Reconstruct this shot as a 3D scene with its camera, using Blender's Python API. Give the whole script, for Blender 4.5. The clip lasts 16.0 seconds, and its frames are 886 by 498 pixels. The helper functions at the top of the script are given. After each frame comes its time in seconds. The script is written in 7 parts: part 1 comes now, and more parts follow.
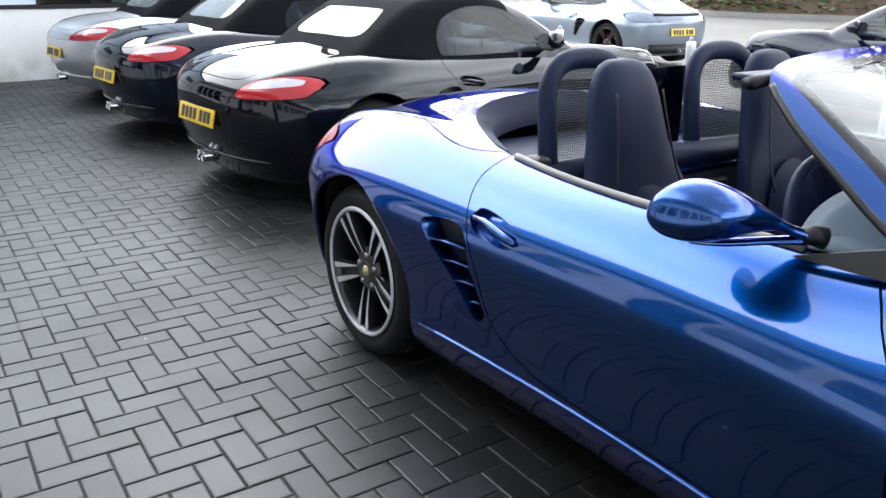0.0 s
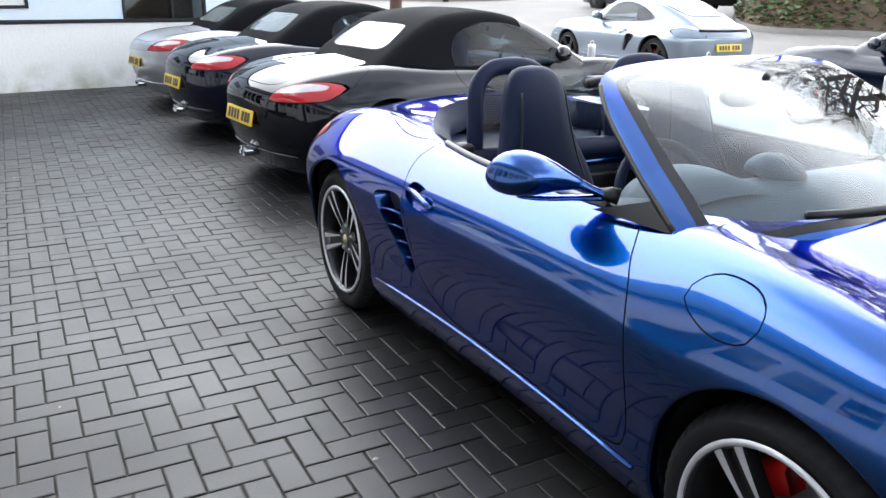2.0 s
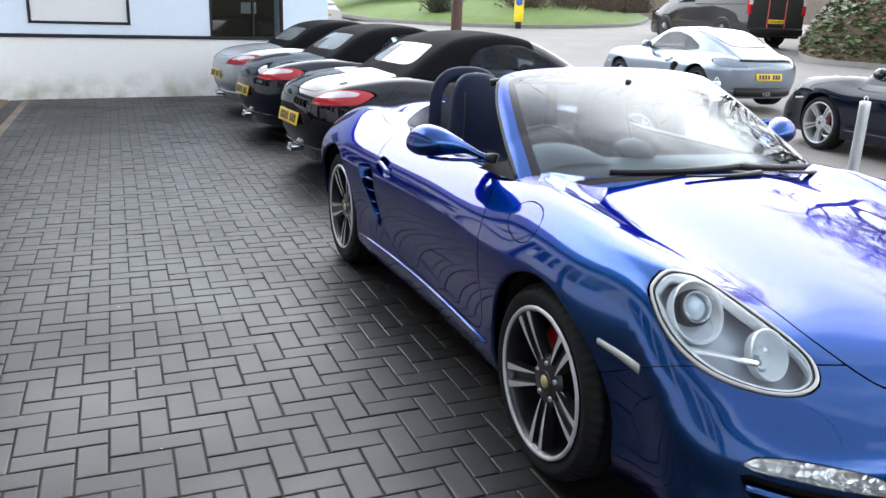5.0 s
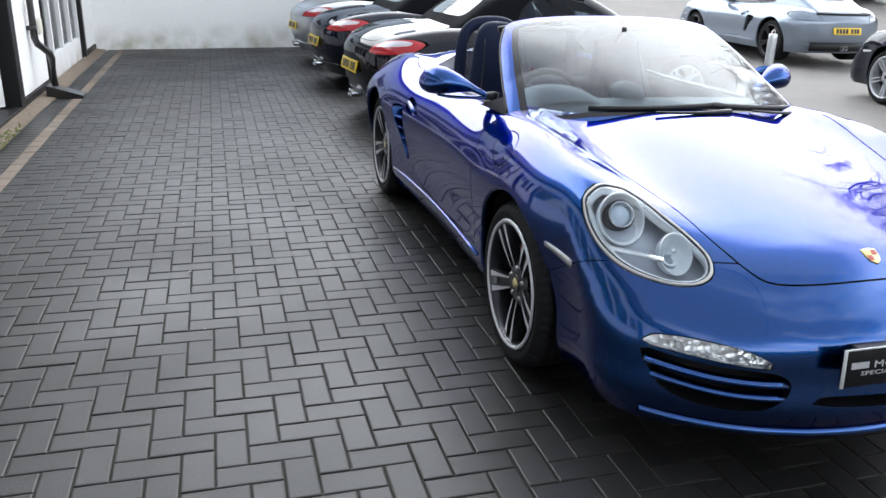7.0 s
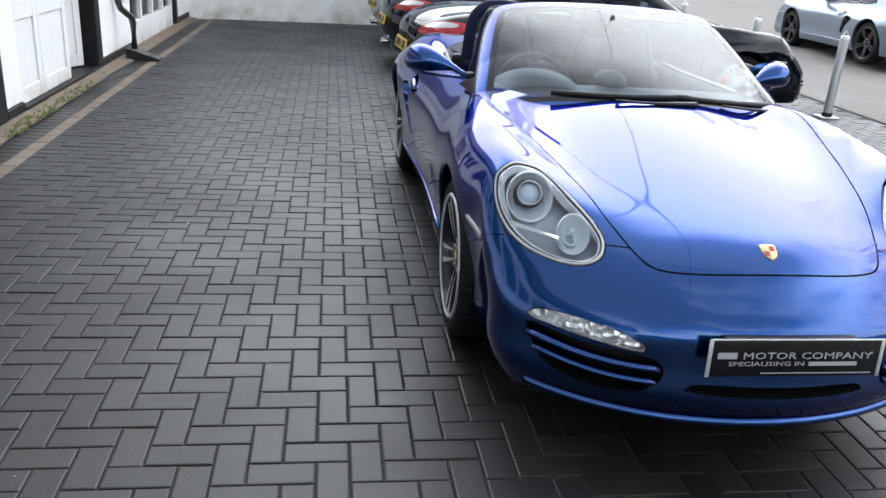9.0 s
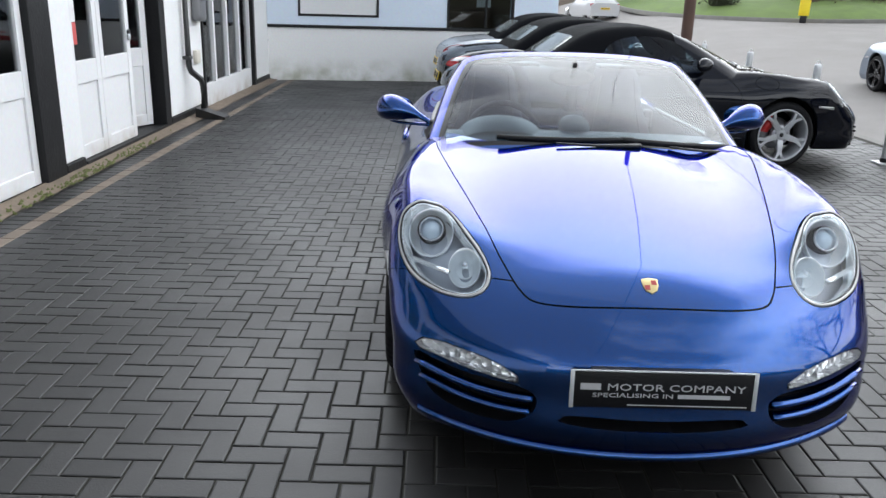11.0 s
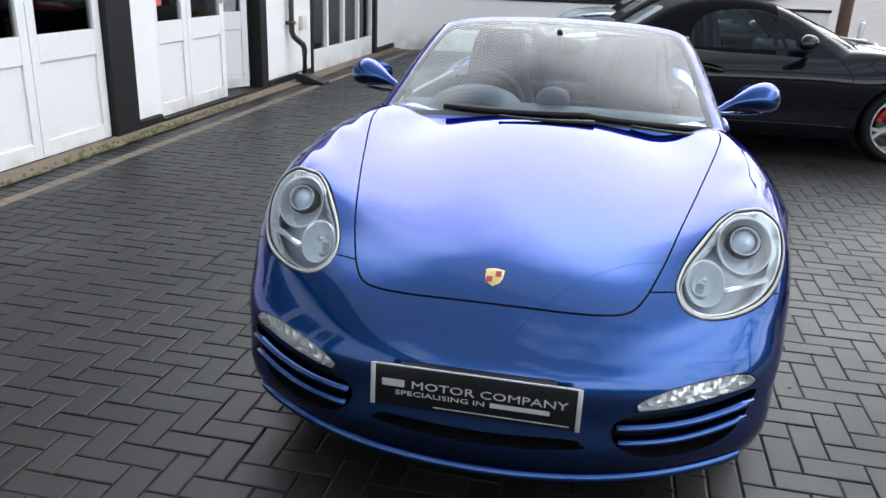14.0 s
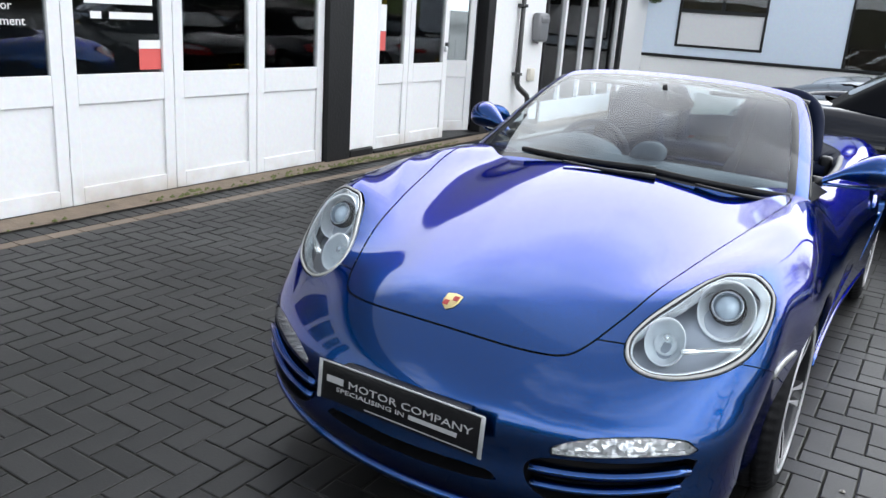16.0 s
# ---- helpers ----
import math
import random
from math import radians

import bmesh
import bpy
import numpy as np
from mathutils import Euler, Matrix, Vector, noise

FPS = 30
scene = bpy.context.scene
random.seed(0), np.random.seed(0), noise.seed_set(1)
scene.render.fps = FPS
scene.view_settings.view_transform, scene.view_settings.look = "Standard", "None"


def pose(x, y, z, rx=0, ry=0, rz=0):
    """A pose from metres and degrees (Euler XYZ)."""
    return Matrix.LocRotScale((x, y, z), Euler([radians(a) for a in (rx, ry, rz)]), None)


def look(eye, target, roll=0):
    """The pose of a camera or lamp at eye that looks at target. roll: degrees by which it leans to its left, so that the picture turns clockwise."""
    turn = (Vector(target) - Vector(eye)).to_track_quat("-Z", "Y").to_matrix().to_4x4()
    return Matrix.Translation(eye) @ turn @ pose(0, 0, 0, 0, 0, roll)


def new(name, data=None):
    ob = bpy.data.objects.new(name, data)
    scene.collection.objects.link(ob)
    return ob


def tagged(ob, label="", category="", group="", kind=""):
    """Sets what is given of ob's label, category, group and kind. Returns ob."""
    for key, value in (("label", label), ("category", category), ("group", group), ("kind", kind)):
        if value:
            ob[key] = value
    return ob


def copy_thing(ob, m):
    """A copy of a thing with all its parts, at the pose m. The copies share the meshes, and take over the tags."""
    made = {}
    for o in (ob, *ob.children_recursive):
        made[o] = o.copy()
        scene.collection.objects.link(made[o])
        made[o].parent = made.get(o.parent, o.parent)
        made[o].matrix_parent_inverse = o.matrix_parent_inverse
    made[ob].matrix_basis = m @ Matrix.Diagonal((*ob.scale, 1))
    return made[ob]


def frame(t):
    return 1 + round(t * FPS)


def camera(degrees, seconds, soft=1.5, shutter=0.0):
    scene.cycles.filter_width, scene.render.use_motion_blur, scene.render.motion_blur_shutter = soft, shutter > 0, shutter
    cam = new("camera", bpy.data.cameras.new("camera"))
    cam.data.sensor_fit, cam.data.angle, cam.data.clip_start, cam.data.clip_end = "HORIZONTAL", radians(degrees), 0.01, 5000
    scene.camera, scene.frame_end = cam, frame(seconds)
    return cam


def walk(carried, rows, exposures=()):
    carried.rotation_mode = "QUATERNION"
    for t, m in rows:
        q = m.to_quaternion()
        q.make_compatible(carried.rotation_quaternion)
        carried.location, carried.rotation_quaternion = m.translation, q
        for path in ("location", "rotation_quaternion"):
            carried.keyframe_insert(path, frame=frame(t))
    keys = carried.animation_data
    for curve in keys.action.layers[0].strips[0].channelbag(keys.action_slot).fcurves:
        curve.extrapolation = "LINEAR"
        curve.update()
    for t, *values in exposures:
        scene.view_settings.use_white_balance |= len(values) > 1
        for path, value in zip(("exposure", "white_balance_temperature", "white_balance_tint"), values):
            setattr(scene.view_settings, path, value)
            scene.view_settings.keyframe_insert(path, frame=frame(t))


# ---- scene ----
cam = camera(58.2, 16.0)
PATH = [
    (0, (-2.156, -0.094, 1.4), (-1.099, 1.473, 0.746), 0.8),
    (0.5, (-2.162, -0.286, 1.437), (-1.155, 1.302, 0.757), -0.6),
    (1, (-2.066, -0.52, 1.42), (-1.114, 1.113, 0.765), 1.5),
    (1.5, (-2.046, -0.72, 1.436), (-1.133, 0.939, 0.791), 1.0),
    (2, (-2.078, -0.896, 1.441), (-1.18, 0.778, 0.817), 0.8),
    (2.5, (-2.02, -1.113, 1.431), (-1.174, 0.595, 0.823), 1.2),
    (3, (-1.975, -1.319, 1.43), (-1.168, 0.406, 0.821), 1.1),
    (3.2, (-1.971, -1.407, 1.418), (-1.181, 0.334, 0.83), 1.3),
    (5.3, (-2.03, -2.139, 1.45), (-1.316, -0.36, 0.88), 2.2),
    (5.5, (-2.042, -2.206, 1.448), (-1.341, -0.424, 0.871), 2.4),
    (6, (-2.011, -2.338, 1.449), (-1.362, -0.545, 0.845), 1.7),
    (6.5, (-1.879, -2.49, 1.452), (-1.323, -0.683, 0.799), 1.9),
    (7, (-1.847, -2.628, 1.463), (-1.328, -0.819, 0.785), 1.7),
    (7.5, (-1.838, -2.756, 1.458), (-1.348, -0.943, 0.768), 2.0),
    (8, (-1.702, -2.856, 1.471), (-1.284, -1.036, 0.755), 1.0),
    (8.5, (-1.468, -2.919, 1.47), (-1.11, -1.095, 0.733), 5.6),
    (9, (-1.302, -2.898, 1.479), (-1.018, -1.055, 0.758), 4.0),
    (9.2, (-1.28, -2.921, 1.499), (-1.004, -1.055, 0.834), 3.5),
    (11.3, (-0.552, -3.095, 1.491), (-0.572, -1.189, 0.886), 1.4),
    (11.5, (-0.5, -3.099, 1.495), (-0.54, -1.194, 0.888), 1.3),
    (12, (-0.335, -3.121, 1.494), (-0.429, -1.218, 0.886), 2.0),
    (12.5, (-0.21, -3.042, 1.469), (-0.353, -1.146, 0.847), 1.6),
    (13, (-0.115, -2.888, 1.461), (-0.319, -1.012, 0.798), 0.4),
    (13.5, (0.011, -2.832, 1.459), (-0.258, -0.965, 0.794), 0.3),
    (14, (0.27, -2.787, 1.455), (-0.109, -0.943, 0.781), 2.2),
    (14.5, (0.473, -2.661, 1.441), (-0.01, -0.855, 0.731), 1.6),
    (15, (0.681, -2.574, 1.44), (0.018, -0.819, 0.748), 3.0),
    (15.5, (0.886, -2.545, 1.451), (0.012, -0.862, 0.816), 3.6),
    (16, (1.071, -2.622, 1.454), (0.072, -0.989, 0.876), 4.0),
]
walk(cam, [(t, look(eye, target, roll)) for t, eye, target, roll in PATH], [(0.0, 0.78), (2.5, 0.70), (5.5, 0.38), (9.0, 0.10), (12.5, -0.14), (14.5, -0.04), (16.0, 0.0)])

# ---- daylight: bright broken cloud, dense towards the horizon, and a veiled sun ----
SUN_UP, SUN_ROUND = 38.0, 26.0
world = bpy.data.worlds.new("sky")
scene.world = world
world.use_nodes = True
wn, wl = world.node_tree.nodes, world.node_tree.links
wn.clear()


def sky_math(op, a, b=None):
    k = wn.new("ShaderNodeMath")
    k.operation = op
    for i, q in enumerate((a, b)):
        if q is None:
            continue
        if isinstance(q, (int, float)):
            k.inputs[i].default_value = q
        else:
            wl.new(q, k.inputs[i])
    return k.outputs[0]


sky = wn.new("ShaderNodeTexSky")
sky.sky_type, sky.sun_disc = "NISHITA", False
sky.sun_elevation, sky.sun_rotation = radians(SUN_UP), radians(SUN_ROUND)
sky.air_density, sky.dust_density, sky.ozone_density = 1.0, 1.5, 1.0
coord = wn.new("ShaderNodeTexCoord")
sep = wn.new("ShaderNodeSeparateXYZ")
wl.new(coord.outputs["Generated"], sep.inputs[0])
up = sky_math("MAXIMUM", sep.outputs["Z"], 0.05)
flat_sky = wn.new("ShaderNodeCombineXYZ")
wl.new(sky_math("DIVIDE", sep.outputs["X"], up), flat_sky.inputs[0])
wl.new(sky_math("DIVIDE", sep.outputs["Y"], up), flat_sky.inputs[1])
cloud = wn.new("ShaderNodeTexNoise")
cloud.inputs["Scale"].default_value, cloud.inputs["Detail"].default_value, cloud.inputs["Roughness"].default_value = 0.8, 6.0, 0.5
wl.new(flat_sky.outputs[0], cloud.inputs["Vector"])
low_sky = sky_math("POWER", sky_math("SUBTRACT", 1.0, up), 2.0)
haze = sky_math("MULTIPLY", sky_math("SUBTRACT", 1.0, up), 0.70)
# the cloud is thickest round the veiled sun, which spreads a wide glow through it
toward = wn.new("ShaderNodeVectorMath")
toward.operation = "DOT_PRODUCT"
wl.new(coord.outputs["Generated"], toward.inputs[0])
toward.inputs[1].default_value = (math.cos(radians(SUN_UP)) * math.sin(radians(SUN_ROUND)), math.cos(radians(SUN_UP)) * math.cos(radians(SUN_ROUND)), math.sin(radians(SUN_UP)))
near_sun = sky_math("MULTIPLY", sky_math("MAXIMUM", toward.outputs["Value"], 0.0), 0.35)
ramp = wn.new("ShaderNodeValToRGB")
ramp.color_ramp.elements[0].position, ramp.color_ramp.elements[1].position = 0.80, 1.00
ramp.color_ramp.elements[0].color = (0.16, 0.16, 0.16, 1)
wl.new(sky_math("ADD", sky_math("ADD", cloud.outputs["Fac"], haze), near_sun), ramp.inputs["Fac"])
mix = wn.new("ShaderNodeMix")
mix.data_type = "RGBA"
white = wn.new("ShaderNodeMix")
white.data_type = "RGBA"
white.inputs[6].default_value, white.inputs[7].default_value = (32.0, 33.8, 36.0, 1), (25.4, 26.8, 28.4, 1)
wl.new(low_sky, white.inputs[0])
glow = sky_math("MULTIPLY", sky_math("POWER", sky_math("MAXIMUM", toward.outputs["Value"], 0.0), 2.0), 0.65)
lit = wn.new("ShaderNodeVectorMath")
lit.operation = "SCALE"
wl.new(white.outputs[2], lit.inputs[0])
wl.new(sky_math("ADD", glow, 1.0), lit.inputs["Scale"])
wl.new(lit.outputs[0], mix.inputs[7])
back = wn.new("ShaderNodeBackground")
back.inputs["Strength"].default_value = 0.10
wout = wn.new("ShaderNodeOutputWorld")
wl.new(ramp.outputs["Color"], mix.inputs[0])
wl.new(sky.outputs["Color"], mix.inputs[6])
wl.new(mix.outputs[2], back.inputs["Color"])
wl.new(back.outputs["Background"], wout.inputs["Surface"])
sun = new("sun", bpy.data.lights.new("sun", "SUN"))
sun.data.energy, sun.data.angle, sun.data.color = 0.5, radians(100), (1.0, 0.96, 0.90)
az = radians(SUN_ROUND)
sun.matrix_world = look((0, 0, 30), (-30 * math.sin(az), -30 * math.cos(az), 30 - 30 * math.tan(radians(SUN_UP))))
scene.view_settings.exposure = 0.0

# ---- the body of a small mid-engined two-seater, as one smooth solid ----
def spline(xs, ys):
    """A natural cubic curve through the points; straight beyond its ends."""
    xs, ys = np.array(xs, float), np.array(ys, float)
    n, h = len(xs), np.diff(xs)
    a, r = np.eye(n), np.zeros(n)
    for i in range(1, n - 1):
        a[i, i - 1:i + 2] = h[i - 1], 2 * (h[i - 1] + h[i]), h[i]
        r[i] = 6 * ((ys[i + 1] - ys[i]) / h[i] - (ys[i] - ys[i - 1]) / h[i - 1])
    m = np.linalg.solve(a, r)

    def f(x):
        x = np.clip(np.asarray(x, float), xs[0], xs[-1])
        i = np.clip(np.searchsorted(xs, x) - 1, 0, n - 2)
        p, q = xs[i + 1] - x, x - xs[i]
        return (m[i] * p**3 + m[i + 1] * q**3) / (6 * h[i]) + (ys[i] / h[i] - m[i] * h[i] / 6) * p + (ys[i + 1] / h[i] - m[i + 1] * h[i] / 6) * q
    return f


def smax(a, b, k):
    h = np.maximum(k - np.abs(a - b), 0) / k
    return np.maximum(a, b) + h * h * k / 4


SPINE = spline([-1.1, -0.95, -0.815, -0.5, -0.1, 0.35, 0.9, 1.6, 2.1, 2.5, 2.85, 3.1, 3.4], [0.555, 0.625, 0.680, 0.770, 0.856, 0.925, 0.945, 0.945, 0.950, 0.945, 0.905, 0.855, 0.77])
STATIONS = [-1.1, -0.8, -0.6, -0.4, -0.2, 0.0, 0.25, 0.6, 1.0, 1.6, 2.0, 2.4, 2.8, 3.3]
CROWN = spline(STATIONS, [-0.021, -0.003, 0.070, 0.1634, 0.1673, 0.1604, 0.1380, 0.060, 0.05, 0.045, 0.06, 0.075, 0.06, 0.02])
CROWN_X = spline(STATIONS, [0.560, 0.624, 0.667, 0.784, 0.816, 0.799, 0.754, 0.680, 0.665, 0.672, 0.682, 0.68, 0.654, 0.60])
CROWN_WIDE = spline(STATIONS, [0.14, 0.14, 0.142, 0.1495, 0.158, 0.144, 0.130, 0.15, 0.15, 0.15, 0.15, 0.15, 0.15, 0.15])
CROWN_INNER = spline(STATIONS, [1.5, 1.5, 1.5, 1.5, 1.5, 1.5, 1.5, 1.25, 1.0, 1.0, 1.0, 1.0, 1.0, 1.0])
FALL = spline(STATIONS, [0.294, 0.304, 0.268, 0.218, 0.238, 0.262, 0.300, 0.27, 0.27, 0.27, 0.27, 0.27, 0.27, 0.27])
WIDTH = spline([-1.1, -0.8, -0.6, -0.4, -0.2, 0.0, 0.5, 1.0, 1.5, 2.0, 2.4, 2.8, 3.2, 3.4], [0.855, 0.854, 0.824, 0.823, 0.859, 0.868, 0.858, 0.850, 0.860, 0.887, 0.904, 0.887, 0.83, 0.78])
TUCK = spline([0.10, 0.2, 0.27, 0.36, 0.5, 0.62, 0.74, 0.84, 0.95, 1.1], [0.12, 0.062, 0.036, 0.030, 0.012, 0.0, 0.016, 0.066, 0.14, 0.26])
NOSE = spline([0.1, 0.2, 0.27, 0.36, 0.46, 0.55, 0.62, 0.75], [-0.93, -1.0, -1.035, -1.03, -1.025, -0.99, -0.95, -0.86])
TAIL = spline([0.1, 0.25, 0.4, 0.6, 0.75, 0.85, 0.95], [3.02, 3.11, 3.18, 3.20, 3.185, 3.12, 2.98])


def solid(p):
    """Below nought inside the body, above it outside."""
    x, y, z = np.abs(p[..., 0]), p[..., 1], p[..., 2]
    d = (x - CROWN_X(y)) / CROWN_WIDE(y)
    top = SPINE(y) - FALL(y) * x**2 + CROWN(y) * np.exp(-(np.where(d < 0, d / CROWN_INNER(y), d) ** 2))
    f = smax((z - top) * 0.95, x + TUCK(z) - WIDTH(y), 0.10)
    square = 0.198 - 0.20 * np.clip((z - 0.52) / 0.16, 0, 1) ** 2 * (3 - 2 * np.clip((z - 0.52) / 0.16, 0, 1))
    f = smax(f, (NOSE(z) + 0.390 * x**2 + square * x**4 - y) * 0.85, 0.13)
    return smax(f, (y - TAIL(z) + 0.22 * x**2 + 0.25 * x**4) * 0.85, 0.16)


def meet(eye, way, far):
    """The first places where rays from inside leave the body."""
    lo, hi = np.zeros(eye.shape[:-1]), np.full(eye.shape[:-1], far)
    for _ in range(26):
        mid = (lo + hi) / 2
        out = solid(eye + mid[..., None] * way) > 0
        lo, hi = np.where(out, lo, mid), np.where(out, mid, hi)
    return eye + lo[..., None] * way


def shell_grid(steps_y, steps_cap, steps_round):
    """Points of the body in rings from nose to tail, each from low on one flank over the top to the other."""
    a, b, h = -0.35, 2.70, 0.50
    rows = [(a, al) for al in np.linspace(math.pi / 2 - 0.002, 0, steps_cap, endpoint=False)]
    rows += [(y, 0.0) for y in np.linspace(a, b, steps_y)]
    rows += [(b, -al) for al in np.linspace(0, math.pi / 2 - 0.002, steps_cap + 1)[1:]]
    phi = np.linspace(-math.pi / 2, 1.5 * math.pi, 2 * steps_round + 1)
    eye = np.array([[(0, y, h)] * len(phi) for y, _ in rows], float)
    way = np.array([[(math.cos(al) * math.cos(q), -math.sin(al), math.cos(al) * math.sin(q)) for q in phi] for _, al in rows])
    return meet(eye, way, 1.6)


# ---- tools for meshes ----
def mesh_data(name, verts, faces, mats, smooth=True, which=None):
    me = bpy.data.meshes.new(name)
    me.from_pydata([tuple(map(float, v)) for v in verts], [], [tuple(map(int, q)) for q in faces])
    for m in mats if isinstance(mats, (list, tuple)) else [mats]:
        me.materials.append(m)
    if smooth:
        me.polygons.foreach_set("use_smooth", [True] * len(me.polygons))
    if which is not None:
        me.polygons.foreach_set("material_index", which)
    me.update()
    return me


def part(name, geo, mat, parent, label="", smooth=True, which=None, m=None, normals=None):
    """One mesh object under a thing or a part. geo: (verts, faces), or a bmesh."""
    if isinstance(geo, bmesh.types.BMesh):
        me = bpy.data.meshes.new(name)
        geo.to_mesh(me)
        geo.free()
        for k in mat if isinstance(mat, (list, tuple)) else [mat]:
            me.materials.append(k)
        if smooth:
            me.polygons.foreach_set("use_smooth", [True] * len(me.polygons))
    else:
        me = mesh_data(name, geo[0], geo[1], mat, smooth, which)
    ob = new(name, me)
    if smooth == "edges":
        me.set_sharp_from_angle(angle=radians(38))
    if normals is not None:
        me.normals_split_custom_set_from_vertices([tuple(k) for k in normals(np.array(geo[0]))])
    ob.parent = parent
    if m is not None:
        ob.matrix_basis = m
    return tagged(ob, label)


def thing(name, label, category, group="", kind="", m=None):
    ob = new(name)
    if m is not None:
        ob.matrix_world = m
    return tagged(ob, label, category, group, kind)


def box(x0, y0, z0, x1, y1, z1, bevel=0.0, seg=2):
    bm = bmesh.new()
    bmesh.ops.create_cube(bm, size=1)
    for v in bm.verts:
        v.co = Vector(((x0 + x1) / 2 + v.co.x * (x1 - x0), (y0 + y1) / 2 + v.co.y * (y1 - y0), (z0 + z1) / 2 + v.co.z * (z1 - z0)))
    if bevel:
        bmesh.ops.bevel(bm, geom=bm.edges[:], offset=bevel, segments=seg, profile=0.5, affect="EDGES")
    return bm


def joined(*bms):
    """Several bmeshes in one."""
    out = bms[0]
    for b in bms[1:]:
        me = bpy.data.meshes.new("tmp")
        b.to_mesh(me)
        b.free()
        out.from_mesh(me)
        bpy.data.meshes.remove(me)
    return out


def merged(*geos):
    """Several (verts, faces) in one."""
    verts, faces = [], []
    for v, q in geos:
        n = len(verts)
        verts += [tuple(p) for p in v]
        faces += [tuple(i + n for i in f) for f in q]
    return verts, faces


def lathe(profile, n=48, axis="x", centre=(0, 0, 0), closed=False):
    """A profile of (radius, along) turned about an axis."""
    verts = []
    for r, a in profile:
        for k in range(n):
            c, s = r * math.cos(2 * math.pi * k / n), r * math.sin(2 * math.pi * k / n)
            p = {"x": (a, c, s), "y": (c, a, s), "z": (c, s, a)}[axis]
            verts.append((p[0] + centre[0], p[1] + centre[1], p[2] + centre[2]))
    m = len(profile)
    faces = [(i * n + k, i * n + (k + 1) % n, ((i + 1) % m) * n + (k + 1) % n, ((i + 1) % m) * n + k) for i in range(m if closed else m - 1) for k in range(n)]
    if axis == "y":
        faces = [f[::-1] for f in faces]
    return verts, faces


def sweep(path, radius, n=10, flat=1.0, caps=True, up=(0, 0, 1)):
    """A round or oval rod along a path; radius may be a list."""
    path = [Vector(p) for p in path]
    verts, faces = [], []
    for i, p in enumerate(path):
        t = (path[min(i + 1, len(path) - 1)] - path[max(i - 1, 0)]).normalized()
        side = t.cross(Vector(up))
        side = side.normalized() if side.length > 1e-4 else t.orthogonal().normalized()
        top = side.cross(t)
        r = radius[i] if isinstance(radius, (list, tuple, np.ndarray)) else radius
        for k in range(n):
            a = 2 * math.pi * k / n
            verts.append(p + side * r * math.cos(a) + top * r * flat * math.sin(a))
    for i in range(len(path) - 1):
        faces += [(i * n + k, i * n + (k + 1) % n, (i + 1) * n + (k + 1) % n, (i + 1) * n + k) for k in range(n)]
    if caps:
        faces += [tuple(range(n))[::-1], tuple(range((len(path) - 1) * n, len(path) * n))]
    return verts, faces


def smooth_path(points, n=24, closed=False):
    """A curve through points, Catmull-Rom."""
    p = [np.array(q, float) for q in points]
    m, out = len(p), []
    spans = m if closed else m - 1
    for i in range(spans):
        a, b, c, d = (p[(i + k) % m] if closed else p[min(max(i + k, 0), m - 1)] for k in (-1, 0, 1, 2))
        for t in np.linspace(0, 1, max(2, n // spans), endpoint=False):
            out.append(0.5 * (2 * b + (c - a) * t + (2 * a - 5 * b + 4 * c - d) * t * t + (3 * b - a - 3 * c + d) * t**3))
    if not closed:
        out.append(p[-1])
    return out


def grid_faces(nr, nc, wrap=False):
    return [(i * nc + j, i * nc + (j + 1) % nc, (i + 1) * nc + (j + 1) % nc, (i + 1) * nc + j) for i in range(nr - 1) for j in range(nc if wrap else nc - 1)]


def away(points, loop):
    """Signed distance in a plane from a closed loop, below nought inside."""
    loop = np.array(loop)
    a, b = loop, np.roll(loop, -1, 0)
    e = b - a
    w = points[:, None] - a[None]
    t = np.clip((w * e).sum(-1) / ((e * e).sum(-1) + 1e-12), 0, 1)
    d = np.sqrt(((w - t[..., None] * e) ** 2).sum(-1).min(1))
    up = (a[None, :, 1] > points[:, None, 1]) != (b[None, :, 1] > points[:, None, 1])
    xc = a[None, :, 0] + (points[:, None, 1] - a[None, :, 1]) * e[None, :, 0] / np.where(np.abs(e[None, :, 1]) < 1e-9, 1e-9, e[None, :, 1])
    inside = (up & (points[:, None, 0] < xc)).sum(1) % 2 == 1
    return np.where(inside, -d, d)


